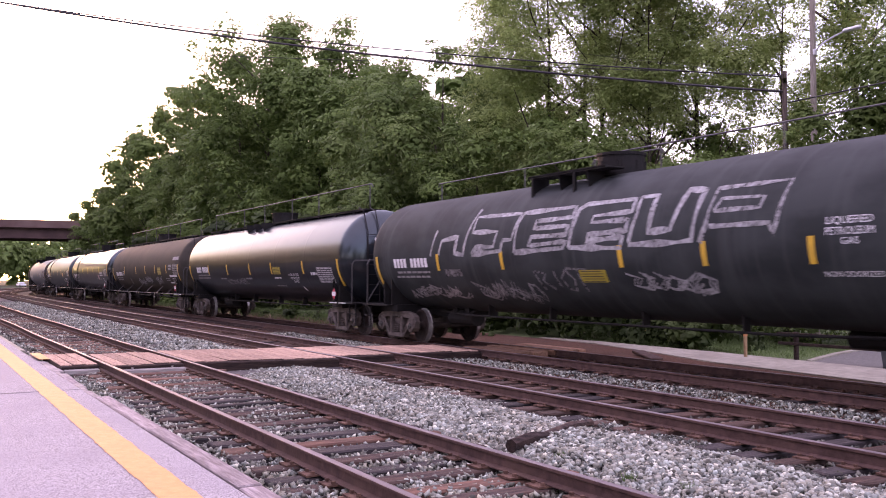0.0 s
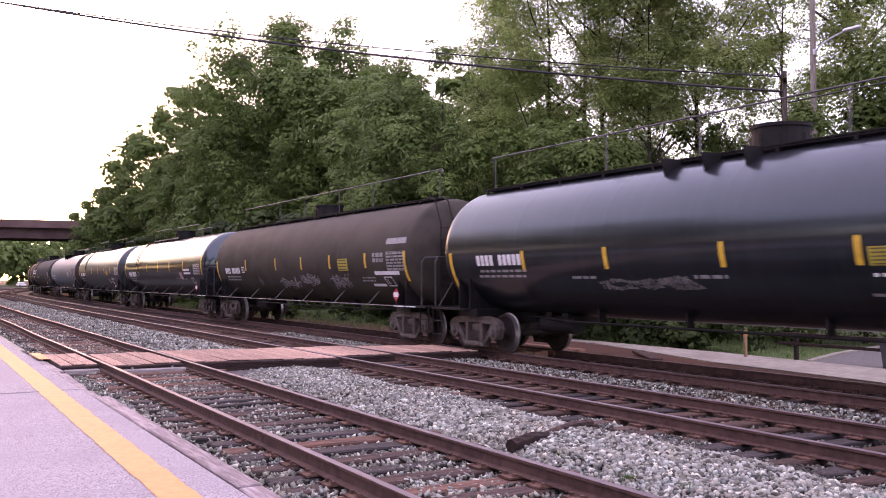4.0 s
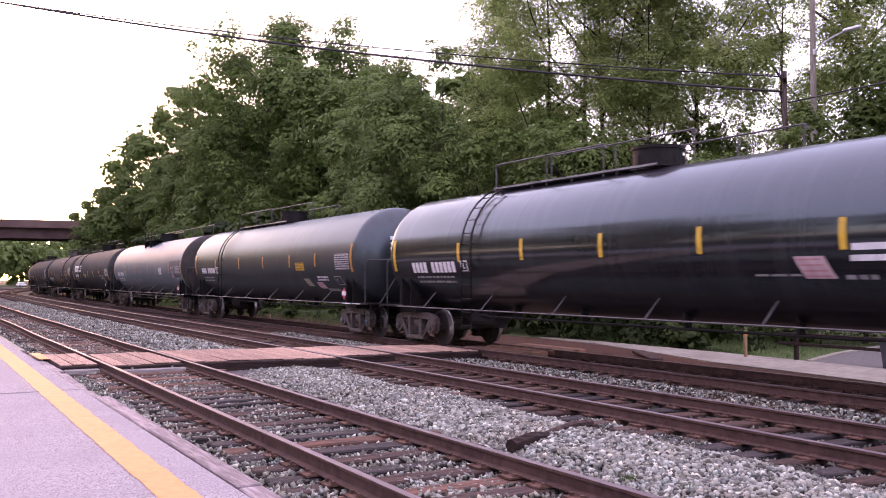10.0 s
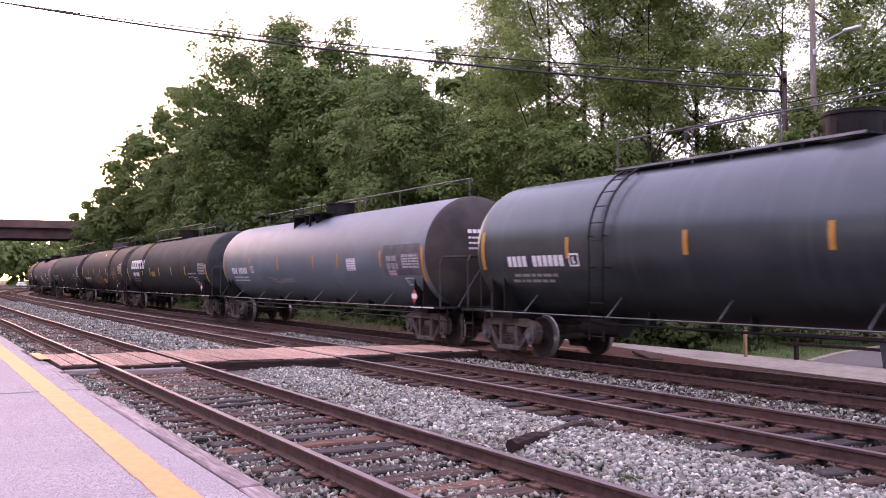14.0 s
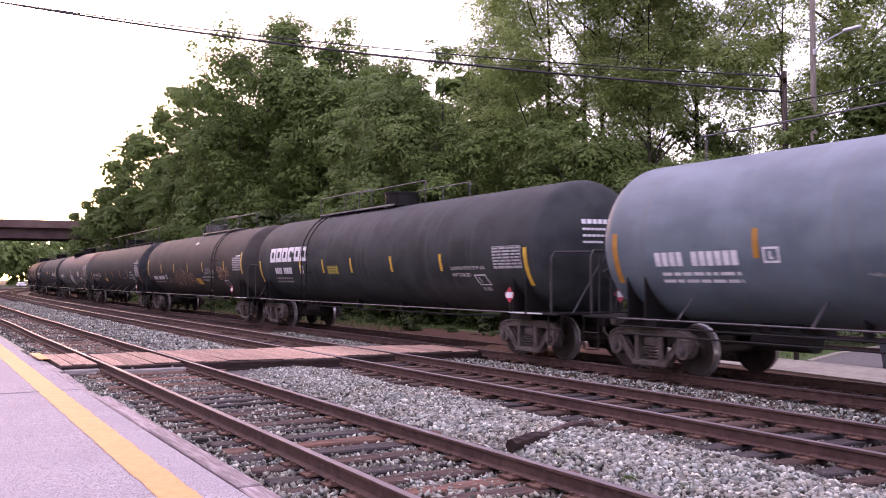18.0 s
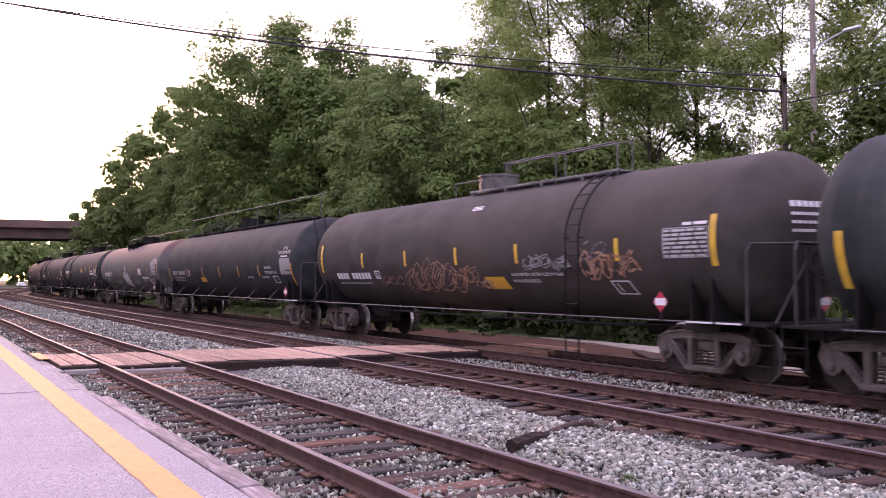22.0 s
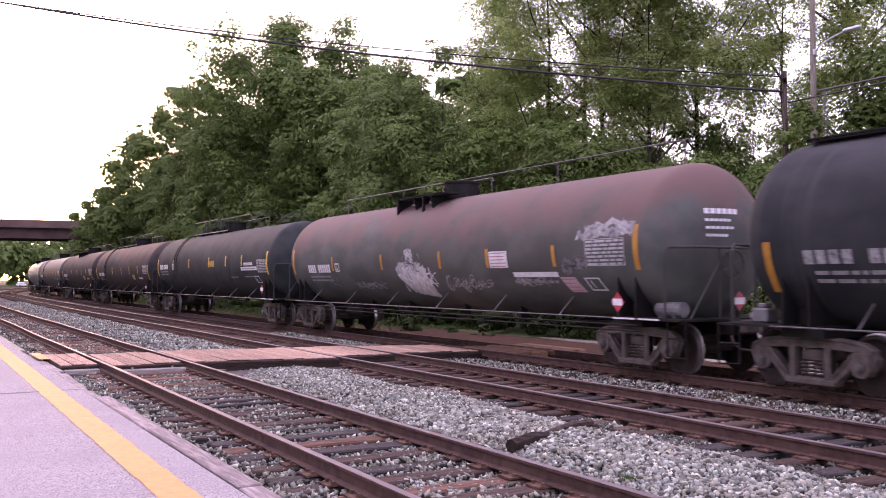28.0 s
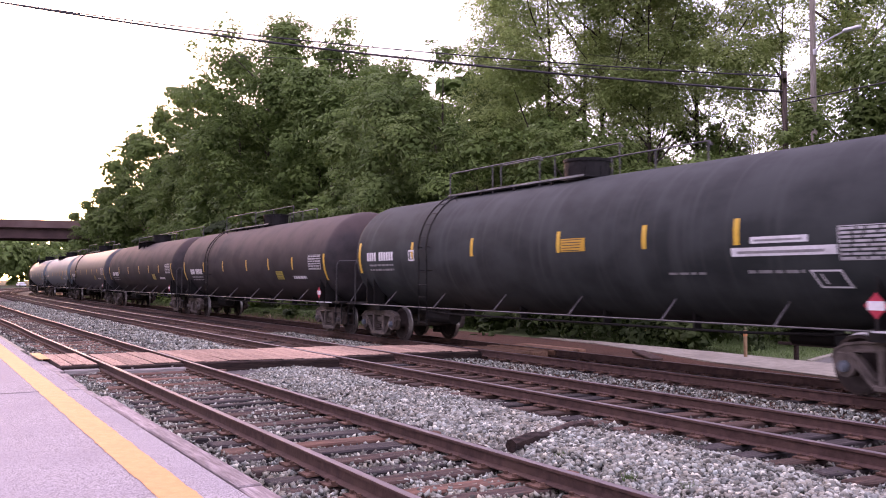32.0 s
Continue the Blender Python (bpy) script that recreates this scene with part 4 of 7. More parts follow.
def paint(name, c1, c2, rough, rough2, coat=0.0, stain=None, samount=0.5, top=None, top_amount=0.6, streak=None, spec=0.5, coat_rough=0.13):
    """Tank paint: fine grime, larger stains, streaks that run down, and a rusty wash on the upper side where a car has one."""
    m = surface(name, c1, c2, 1.7, rough, bump=0.04, bscale=3, stain=stain, sscale=0.35, samount=samount, rough2=rough2, coat=coat, stretch=(0.6, 1, 1), spec=spec, detail=9.0, edge=(0.38, 0.62))
    nt = m.node_tree
    n, L = nt.nodes, nt.links
    b = n["Principled BSDF"]
    out = b.inputs["Base Color"].links[0].from_socket
    tc = n["Texture Coordinate"]
    for col, amount, up in ((top, top_amount, True), (streak, 0.7, False)):
        if not col:
            continue
        nz = n.new("ShaderNodeTexNoise")
        mp = n.new("ShaderNodeMapping")
        mp.inputs["Scale"].default_value = (0.9, 0.9, 0.9) if up else (3.0, 0.15, 0.15)
        nz.inputs["Scale"].default_value, nz.inputs["Detail"].default_value = (1.2, 6) if up else (1.6, 5)
        L.new(tc.outputs["Object"], mp.inputs[0])
        L.new(mp.outputs[0], nz.inputs[0])
        val = nz.outputs[0]
        if up:
            sp = n.new("ShaderNodeSeparateXYZ")
            L.new(tc.outputs["Object"], sp.inputs[0])
            md = n.new("ShaderNodeMath")
            md.operation = "MULTIPLY_ADD"
            md.inputs[1].default_value = 0.30
            L.new(sp.outputs["Z"], md.inputs[0])
            L.new(nz.outputs[0], md.inputs[2])
            val = md.outputs[0]
        rp = n.new("ShaderNodeValToRGB")
        rp.color_ramp.elements[0].position, rp.color_ramp.elements[1].position = (0.55, 0.85) if up else (0.52, 0.72)
        rp.color_ramp.elements[1].color = (amount, amount, amount, 1)
        L.new(val, rp.inputs[0])
        mx = n.new("ShaderNodeMixRGB")
        mx.inputs[2].default_value = (*col, 1)
        L.new(rp.outputs[0], mx.inputs[0])
        L.new(out, mx.inputs[1])
        out = mx.outputs[0]
    L.new(out, b.inputs["Base Color"])
    if coat:
        # a clear varnish over the paint; its tint paints a bluer sky reflection
        b.inputs["Coat Weight"].default_value = 0
        fr, ml, gl, mixer = (n.new("ShaderNode" + k) for k in ("Fresnel", "Math", "BsdfGlossy", "MixShader"))
        fr.inputs["IOR"].default_value = 2.2
        ml.operation = "MULTIPLY"
        ml.inputs[1].default_value = coat
        gl.inputs["Color"].default_value = (0.74, 0.93, 0.98, 1)
        gl.inputs["Roughness"].default_value = coat_rough
        L.new(fr.outputs[0], ml.inputs[0])
        L.new(ml.outputs[0], mixer.inputs[0])
        L.new(b.outputs[0], mixer.inputs[1])
        L.new(gl.outputs[0], mixer.inputs[2])
        L.new(mixer.outputs[0], n["Material Output"].inputs[0])
    return m


P_SATIN = paint("satin_black_tank_paint", (0.0195, 0.0235, 0.0235), (0.036, 0.042, 0.0415), 0.66, 0.8, streak=(0.047, 0.053, 0.052), spec=0.16)
P_GLOSS = paint("glossy_black_tank_paint", (0.005, 0.0068, 0.0088), (0.009, 0.0115, 0.0142), 0.3, 0.4, 0.32, stain=(0.016, 0.016, 0.02), streak=(0.016, 0.016, 0.018), spec=0.1, coat_rough=0.17)
P_MIRROR = paint("clean_glossy_black_tank_paint", (0.006, 0.006, 0.008), (0.010, 0.010, 0.013), 0.3, 0.4, 0.5, spec=0.1, streak=(0.02, 0.019, 0.021), coat_rough=0.12)
P_BROWN = paint("dusty_brown_black_tank_paint", (0.024, 0.0215, 0.0165), (0.0455, 0.04, 0.0315), 0.65, 0.8, stain=(0.06, 0.052, 0.039), streak=(0.054, 0.044, 0.033), spec=0.13)
P_GREY = paint("dark_grey_tank_paint", (0.0125, 0.0165, 0.0185), (0.022, 0.028, 0.0305), 0.52, 0.64, 0.36, streak=(0.03, 0.036, 0.039), spec=0.18, coat_rough=0.26)
P_LAVENDER = paint("blue_grey_tank_paint", (0.09, 0.121, 0.138), (0.128, 0.167, 0.188), 0.4, 0.55, stain=(0.0828, 0.09784, 0.1071), streak=(0.1178, 0.1325, 0.135), spec=0.24)
P_SLATE = paint("slate_tank_paint", (0.03, 0.032, 0.037), (0.055, 0.058, 0.066), 0.45, 0.6, stain=(0.05, 0.047, 0.046), streak=(0.07, 0.07, 0.072), spec=0.3)
P_UMBER = paint("brown_black_tank_paint", (0.0335, 0.0305, 0.0275), (0.054, 0.049, 0.0445), 0.68, 0.8, stain=(0.07, 0.053, 0.042), spec=0.14)
P_BLUE = paint("blue_black_tank_paint", (0.0195, 0.0218, 0.0235), (0.034, 0.0365, 0.038), 0.68, 0.8, streak=(0.04, 0.044, 0.046), spec=0.13)
P_RED = paint("rust_washed_tank_paint", (0.057, 0.064, 0.057), (0.09, 0.098, 0.087), 0.66, 0.8, stain=(0.06541, 0.05375, 0.04455), top=(0.14, 0.075, 0.066), top_amount=0.78, spec=0.26)
P_PINK = paint("weathered_black_tank_paint", (0.022, 0.0198, 0.0198), (0.041, 0.0365, 0.0365), 0.68, 0.8, stain=(0.05712, 0.04284, 0.04004), top=(0.1, 0.07, 0.064), top_amount=0.5, spec=0.14)

M_CAST = surface("grimy_cast_steel", (0.046, 0.037, 0.032), (0.12, 0.098, 0.086), 5, 0.75, 0.1, bump=0.3, bscale=25, stain=(0.13, 0.1, 0.084), sscale=1.8, samount=0.6, spec=0.2)
M_WHEEL = surface("wheel_steel", (0.02, 0.015, 0.013), (0.042, 0.031, 0.027), 4, 0.7, 0.2, bump=0.2, stain=(0.03575, 0.02275, 0.01705), sscale=2.5, spec=0.2)
M_TREAD = surface("polished_tread_steel", (0.28, 0.26, 0.25), (0.45, 0.43, 0.41), 8, 0.35, 0.8, bump=0.05)
M_FRAME = surface("black_underframe_paint", (0.005, 0.0045, 0.0045), (0.011, 0.01, 0.0095), 4, 0.7, bump=0.15, stain=(0.017, 0.0135, 0.0115), sscale=1.2, spec=0.2)
# pale strip colour: the highlight on the running board's edge is painted in
M_BOARD_EDGE = surface("lit_board_edge", (0.09, 0.088, 0.092), (0.3, 0.295, 0.3), 3, 0.45, 0.5, bump=0.05, stretch=(0.5, 4, 4))
M_RODPAINT = surface("worn_handrail_paint", (0.042, 0.0385, 0.0385), (0.112, 0.105, 0.105), 6, 0.5, 0.3, bump=0.1)
M_RAILPAINT = surface("grimy_grey_rail_paint", (0.012, 0.011, 0.011), (0.032, 0.03, 0.029), 6, 0.6, bump=0.1)
M_WHITE = surface("white_stencil_paint", (0.58, 0.57, 0.575), (0.72, 0.71, 0.715), 14, 0.6, bump=0.05, stain=(0.42, 0.405, 0.405), sscale=5)
M_STENCIL = surface("worn_stencil_paint", (0.32, 0.315, 0.318), (0.46, 0.452, 0.456), 14, 0.6, bump=0.05, stain=(0.24, 0.23, 0.23), sscale=5)
M_DULL = surface("faded_stencil_paint", (0.17, 0.166, 0.166), (0.28, 0.274, 0.274), 12, 0.65, bump=0.05)
M_ORANGE = surface("orange_reflective_tape", (0.36, 0.15, 0.014), (0.46, 0.215, 0.03), 12, 0.45, bump=0.05, stain=(0.315, 0.126, 0.028), sscale=4, samount=0.5)
M_YTAPE = surface("yellow_reflective_tape", (0.56, 0.322, 0.021), (0.644, 0.392, 0.042), 12, 0.45, bump=0.05, stain=(0.28, 0.175, 0.035), sscale=4, samount=0.4)
M_YSIGN = surface("yellow_notice", (0.3125, 0.2486, 0.0231), (0.378, 0.3004, 0.0385), 8, 0.5, bump=0.05)
M_OSIGN = surface("orange_notice", (0.504, 0.259, 0.014), (0.56, 0.308, 0.028), 8, 0.5, bump=0.05)
M_INK = surface("black_ink", (0.02, 0.02, 0.02), (0.04, 0.04, 0.04), 8, 0.6, bump=0)
M_REDSIGN = surface("red_placard", (0.364, 0.014, 0.035), (0.434, 0.028, 0.056), 8, 0.4, bump=0)
M_PINKSIGN = surface("faded_red_notice", (0.42, 0.266, 0.28), (0.504, 0.364, 0.378), 8, 0.5, bump=0.05)
M_PALEINK = surface("faded_red_ink", (0.36, 0.16, 0.18), (0.44, 0.22, 0.24), 8, 0.6, bump=0)
M_SPRAY = surface("silver_spray_paint", (0.24, 0.235, 0.24), (0.46, 0.455, 0.46), 5, 0.55, bump=0.05, stain=(0.112, 0.108, 0.112), sscale=2.5, samount=0.8)
M_SPRAY_O = surface("rust_orange_spray_paint", (0.25, 0.115, 0.06), (0.46, 0.26, 0.16), 5, 0.6, bump=0.05, stain=(0.252, 0.21, 0.189), sscale=2.5)
M_SPRAY_W = surface("pale_peach_spray_paint", (0.36, 0.25, 0.19), (0.55, 0.42, 0.34), 5, 0.6, bump=0.05, stain=(0.3, 0.17, 0.11), sscale=2.5)
M_SPRAY_D = surface("faint_spray_paint", (0.07, 0.067, 0.068), (0.19, 0.182, 0.186), 4, 0.6, bump=0.05)
M_SPRAY_M = surface("worn_silver_spray_paint", (0.14, 0.135, 0.138), (0.32, 0.315, 0.318), 4, 0.6, bump=0.05)
M_SILVER = surface("thick_silver_spray_paint", (0.3, 0.3, 0.295), (0.52, 0.52, 0.51), 4, 0.5, bump=0.05, stain=(0.2, 0.2, 0.2), sscale=1.6)
for m in (M_SPRAY, M_SPRAY_O, M_SPRAY_W, M_SPRAY_D, M_SPRAY_M):
    # thin, uneven coats of spray let the tank show through
    nt = m.node_tree
    nz = nt.nodes.new("ShaderNodeTexNoise")
    nz.inputs["Scale"].default_value, nz.inputs["Detail"].default_value = 16.0, 8.0
    rp = nt.nodes.new("ShaderNodeValToRGB")
    rp.color_ramp.elements[0].position, rp.color_ramp.elements[1].position = 0.34, 0.62
    rp.color_ramp.elements[0].color, rp.color_ramp.elements[1].color = (0.5, 0.5, 0.5, 1), (1, 1, 1, 1)
    clear = nt.nodes.new("ShaderNodeBsdfTransparent")
    mx = nt.nodes.new("ShaderNodeMixShader")
    nt.links.new(nt.nodes["Texture Coordinate"].outputs["Object"], nz.inputs[0])
    nt.links.new(nz.outputs[0], rp.inputs[0])
    nt.links.new(rp.outputs[0], mx.inputs[0])
    nt.links.new(clear.outputs[0], mx.inputs[1])
    nt.links.new(nt.nodes["Principled BSDF"].outputs[0], mx.inputs[2])
    nt.links.new(mx.outputs[0], nt.nodes["Material Output"].inputs[0])
M_PATCH = surface("dull_grey_touch_up_paint", (0.035, 0.037, 0.042), (0.075, 0.078, 0.088), 2.5, 0.6, bump=0.05, stain=(0.11, 0.115, 0.13), sscale=1.4)
M_PATCH_GREY = surface("dusty_grey_paint", (0.09, 0.088, 0.09), (0.16, 0.155, 0.158), 5, 0.6, bump=0.1)
M_CAPBLUE = surface("blue_bearing_cap", (0.06, 0.075, 0.09), (0.12, 0.14, 0.165), 9, 0.5, 0.2, bump=0.05)
M_CAPGREY = surface("grey_bearing_cap", (0.0672, 0.0606, 0.05684), (0.1134, 0.105, 0.09918), 9, 0.55, 0.4, bump=0.1)


def tank_mesh(name, r=TANK_R, half=8.9, depth=0.76, n=48):
    """A welded tank: courses with faint seams and dished heads."""
    bm = bmesh.new()
    prof = [(-half - depth * math.sin(a), r * math.cos(a)) for a in np.linspace(math.pi / 2 - 0.05, 0, 18)] + [(-half + 0.1, r)]
    for k in range(5):
        x = -half + (k + 1) * 2 * half / 6
        prof += [(x - 0.12, r), (x - 0.03, r), (x - 0.015, r + 0.0008), (x + 0.015, r + 0.0008), (x + 0.03, r), (x + 0.12, r)]
    prof += [(half - 0.1, r)] + [(half + depth * math.sin(a), r * math.cos(a)) for a in np.linspace(0, math.pi / 2 - 0.05, 18)]
    rings = [[bm.verts.new((x, rr * math.sin(k * math.tau / n), rr * math.cos(k * math.tau / n))) for k in range(n)] for x, rr in prof]
    for u, v in zip(rings, rings[1:]):
        for k in range(n):
            bm.faces.new((u[k], v[k], v[(k + 1) % n], u[(k + 1) % n]))
    bm.faces.new(rings[0])
    bm.faces.new(rings[-1][::-1])
    bmesh.ops.recalc_face_normals(bm, faces=bm.faces)
    for f in bm.faces:
        f.smooth = True
    return mesh_of(name, bm)


def dish(half=8.9, depth=0.76, n=48):
    """The skin of the tank's right-hand head, a little proud of it."""
    bm = bmesh.new()
    rings = []
    for a in np.linspace(0.06, math.pi / 2 - 0.06, 16):
        x, rr = half + (depth + 0.006) * math.sin(a), (TANK_R + 0.006) * math.cos(a)
        rings.append([bm.verts.new((x, rr * math.sin(k * math.tau / n), AXIS + rr * math.cos(k * math.tau / n))) for k in range(n)])
    for u, v in zip(rings, rings[1:]):
        for k in range(n):
            bm.faces.new((u[k], v[k], v[(k + 1) % n], u[(k + 1) % n])).smooth = True
    bm.faces.new(rings[-1])
    bmesh.ops.recalc_face_normals(bm, faces=bm.faces)
    return bm


def skin(u, th, off=0.006):
    """A point on the near side of the tank: u along the car, th degrees above the axis."""
    a = radians(th)
    return Vector((u, -(TANK_R + off) * math.cos(a), AXIS + (TANK_R + off) * math.sin(a)))


def patch(bm, u0, u1, t0, t1, off=0.006, slant=0.0):
    n = max(1, int(abs(t1 - t0) / 4 + 0.99))
    rows = []
    for i in range(n + 1):
        th = t0 + (t1 - t0) * i / n
        k = slant * (1 - i / n)
        rows.append((bm.verts.new(skin(u0 + k, th, off)), bm.verts.new(skin(u1 + k, th, off))))
    for (a, b), (c, d) in zip(rows, rows[1:]):
        bm.faces.new((a, b, d, c))
    return bm


def stroke(bm, pts, w=0.05, off=0.007):
    """A sprayed line on the tank's side."""
    fine = []
    for (u, a), (v, b) in zip(pts, pts[1:]):
        k = max(1, int(math.hypot(v - u, (b - a) * 0.0265) / 0.12))
        fine += [(u + (v - u) * i / k, a + (b - a) * i / k) for i in range(k)]
    fine.append(pts[-1])
    prev, base = None, w
    for i, (u, th) in enumerate(fine):
        w = base * (0.95 + 0.75 * noise.noise((u * 1.7, th * 0.05, base * 40)))
        a, b = fine[max(0, i - 1)], fine[min(len(fine) - 1, i + 1)]
        du, dv = b[0] - a[0], (b[1] - a[1]) * 0.0265
        ln = math.hypot(du, dv) or 1
        nu, nv = -dv / ln * w / 2, du / ln * w / 2
        cur = (bm.verts.new(skin(u + nu, th + nv / 0.0265, off)), bm.verts.new(skin(u - nu, th - nv / 0.0265, off)))
        if prev:
            bm.faces.new((prev[0], prev[1], cur[1], cur[0]))
        prev = cur
    return bm


def scribble(bm, u0, u1, t0, t1, seed, letters=5, w=0.035):
    """Tags: cramped letters of straight and bowed strokes, many of them doubled, over a stretch of the side."""
    rnd = random.Random(seed)
    step, h = (u1 - u0) / letters, t1 - t0
    glyphs = (((0, 0.2), (0.3, 0.9), (0.7, 0.85), (0.9, 0.4), (0.6, 0.1), (0.35, 0.35)), ((0, 0.5), (0.3, 1), (0.4, 0.2), (0.75, 0.8), (0.8, 0), (1.1, 0.6)),
              ((0.1, 0), (0, 0.6), (0.5, 1), (1, 0.7), (0.9, 0.2), (0.4, 0.0), (0.2, 0.3)), ((0, 0.9), (0.5, 0.7), (0.2, 0.3), (0.8, 0.1), (1.2, 0.5)),
              ((-0.2, 0.1), (0.2, 0.6), (0.9, 0.75), (1.1, 0.3), (0.5, 0.2), (0.3, 0.8), (0.9, 1.0)), ((0, 0), (0.25, 0.8), (0.5, 0.1), (0.75, 0.9), (1.0, 0.15), (1.3, 0.8)))
    for i in range(letters):
        g, lean = rnd.choice(glyphs), rnd.uniform(0.0, 0.25)
        kx, ky, oy = rnd.uniform(0.8, 1.15), rnd.uniform(0.65, 1.0), rnd.uniform(-0.08, 0.15)
        for twin in range(rnd.choice((2, 2, 3))):
            pts = []
            for (a, b), (a2, b2) in zip(g, g[1:] + g[-1:]):
                for k in (0.0, 0.5):
                    x, y = a + (a2 - a) * k, b + (b2 - b) * k
                    bow = 0.10 if k else 0.0
                    x, y = x + bow * (b2 - b) + rnd.gauss(0, 0.03) + twin * 0.14, y - bow * (a2 - a) + rnd.gauss(0, 0.03) - twin * 0.05
                    pts.append((u0 + step * (i + (x - lean * y) * kx * 1.35), t0 + h * (oy + y * ky)))
            stroke(bm, pts, w * rnd.uniform(0.6, 1.2), 0.007 + 0.0008 * twin)
    return bm


def loops(bm, u0, u1, t0, t1, seed, turns=6, w=0.03):
    """A looped, bubble-like tag: one curling line, drawn twice."""
    rnd = random.Random(seed)
    mid, h = (t0 + t1) / 2, (t1 - t0) / 2
    for twin in range(3):
        a, b, c = rnd.uniform(0, 6), rnd.uniform(0.6, 1.0), rnd.uniform(1.2, 1.9)
        pts = []
        for i in range(turns * 11 + 1):
            k = i / (turns * 11)
            q = k * turns * math.tau
            grow = 0.6 + 0.4 * math.sin(q * 0.31 + a)
            pts.append((u0 + (u1 - u0) * (0.1 + 0.8 * k) + (u1 - u0) / turns * 0.55 * b * math.sin(q + a), mid + h * (0.72 * grow * math.cos(q * 1.0) + 0.25 * math.sin(q * c))))
        stroke(bm, pts, w * rnd.uniform(0.7, 1.2), 0.007 + 0.0008 * twin)
    return bm


def bubbles(bm, u0, u1, t0, t1, seed, n=5, w=0.03, arch=0.4, inner=True):
    """Tall leaning bubble letters in outline, highest in the middle of the tag."""
    rnd = random.Random(seed)
    step = (u1 - u0) / n
    for i in range(n):
        cu = u0 + step * (i + 0.5)
        hi = t0 + (t1 - t0) * (1 - arch * abs(2 * (i + 0.5) / n - 1) ** 1.5) * rnd.uniform(0.88, 1.05)
        lo = t0 + (t1 - t0) * rnd.uniform(-0.06, 0.14)
        mid, half, lean, ph = (lo + hi) / 2, (hi - lo) / 2, rnd.uniform(-0.1, 0.4) * step, rnd.uniform(0, 6)
        for ring, scale in enumerate((1.0, 0.55) if inner else (1.0,)):
            a0, span = rnd.uniform(0, 6), math.tau * (rnd.uniform(0.8, 1.1) if ring == 0 else rnd.uniform(0.45, 0.85))
            pts = []
            for k in range(15):
                q = a0 + span * k / 14
                pts.append((cu + scale * step * 0.6 * math.cos(q) * (1 + 0.2 * math.sin(2 * q + ph)) + lean * math.sin(q), mid + half * scale * math.sin(q) * (1 + 0.14 * math.cos(3 * q + ph))))
            stroke(bm, pts, w * rnd.uniform(0.75, 1.2), 0.007 + 0.0007 * (i % 4) + 0.0004 * ring)
    return bm


def lettering(bm, u0, u1, t0, t1, chars, rnd, gap_at=()):
    """A row of bars, one for each character of a stencilled mark."""
    step = (u1 - u0) / chars
    for i in range(chars):
        if i in gap_at:
            continue
        a = u0 + step * i + step * 0.12
        w = step * 0.76
        patch(bm, a, a + w, t0, t1)
    return bm


def wrapped_text(words, u0, u1, t0, t1):
    """Words lettered in the built-in font, laid on the curve of the tank."""
    cu = bpy.data.curves.new("words", "FONT")
    cu.body, cu.resolution_u = words, 2
    ob = bpy.data.objects.new("words", cu)
    scene.collection.objects.link(ob)
    bpy.context.view_layer.update()
    me = bpy.data.meshes.new_from_object(ob.evaluated_get(bpy.context.evaluated_depsgraph_get()))
    bpy.data.objects.remove(ob)
    xs, ys = [v.co.x for v in me.vertices], [v.co.y for v in me.vertices]
    x0, x1, y0, y1 = min(xs), max(xs), min(ys), max(ys)
    for v in me.vertices:
        v.co = skin(u0 + (v.co.x - x0) / (x1 - x0) * (u1 - u0), t0 + (v.co.y - y0) / (y1 - y0) * (t1 - t0), 0.007)
    me.materials.clear()
    me.materials.append(M_WHITE)
    return me


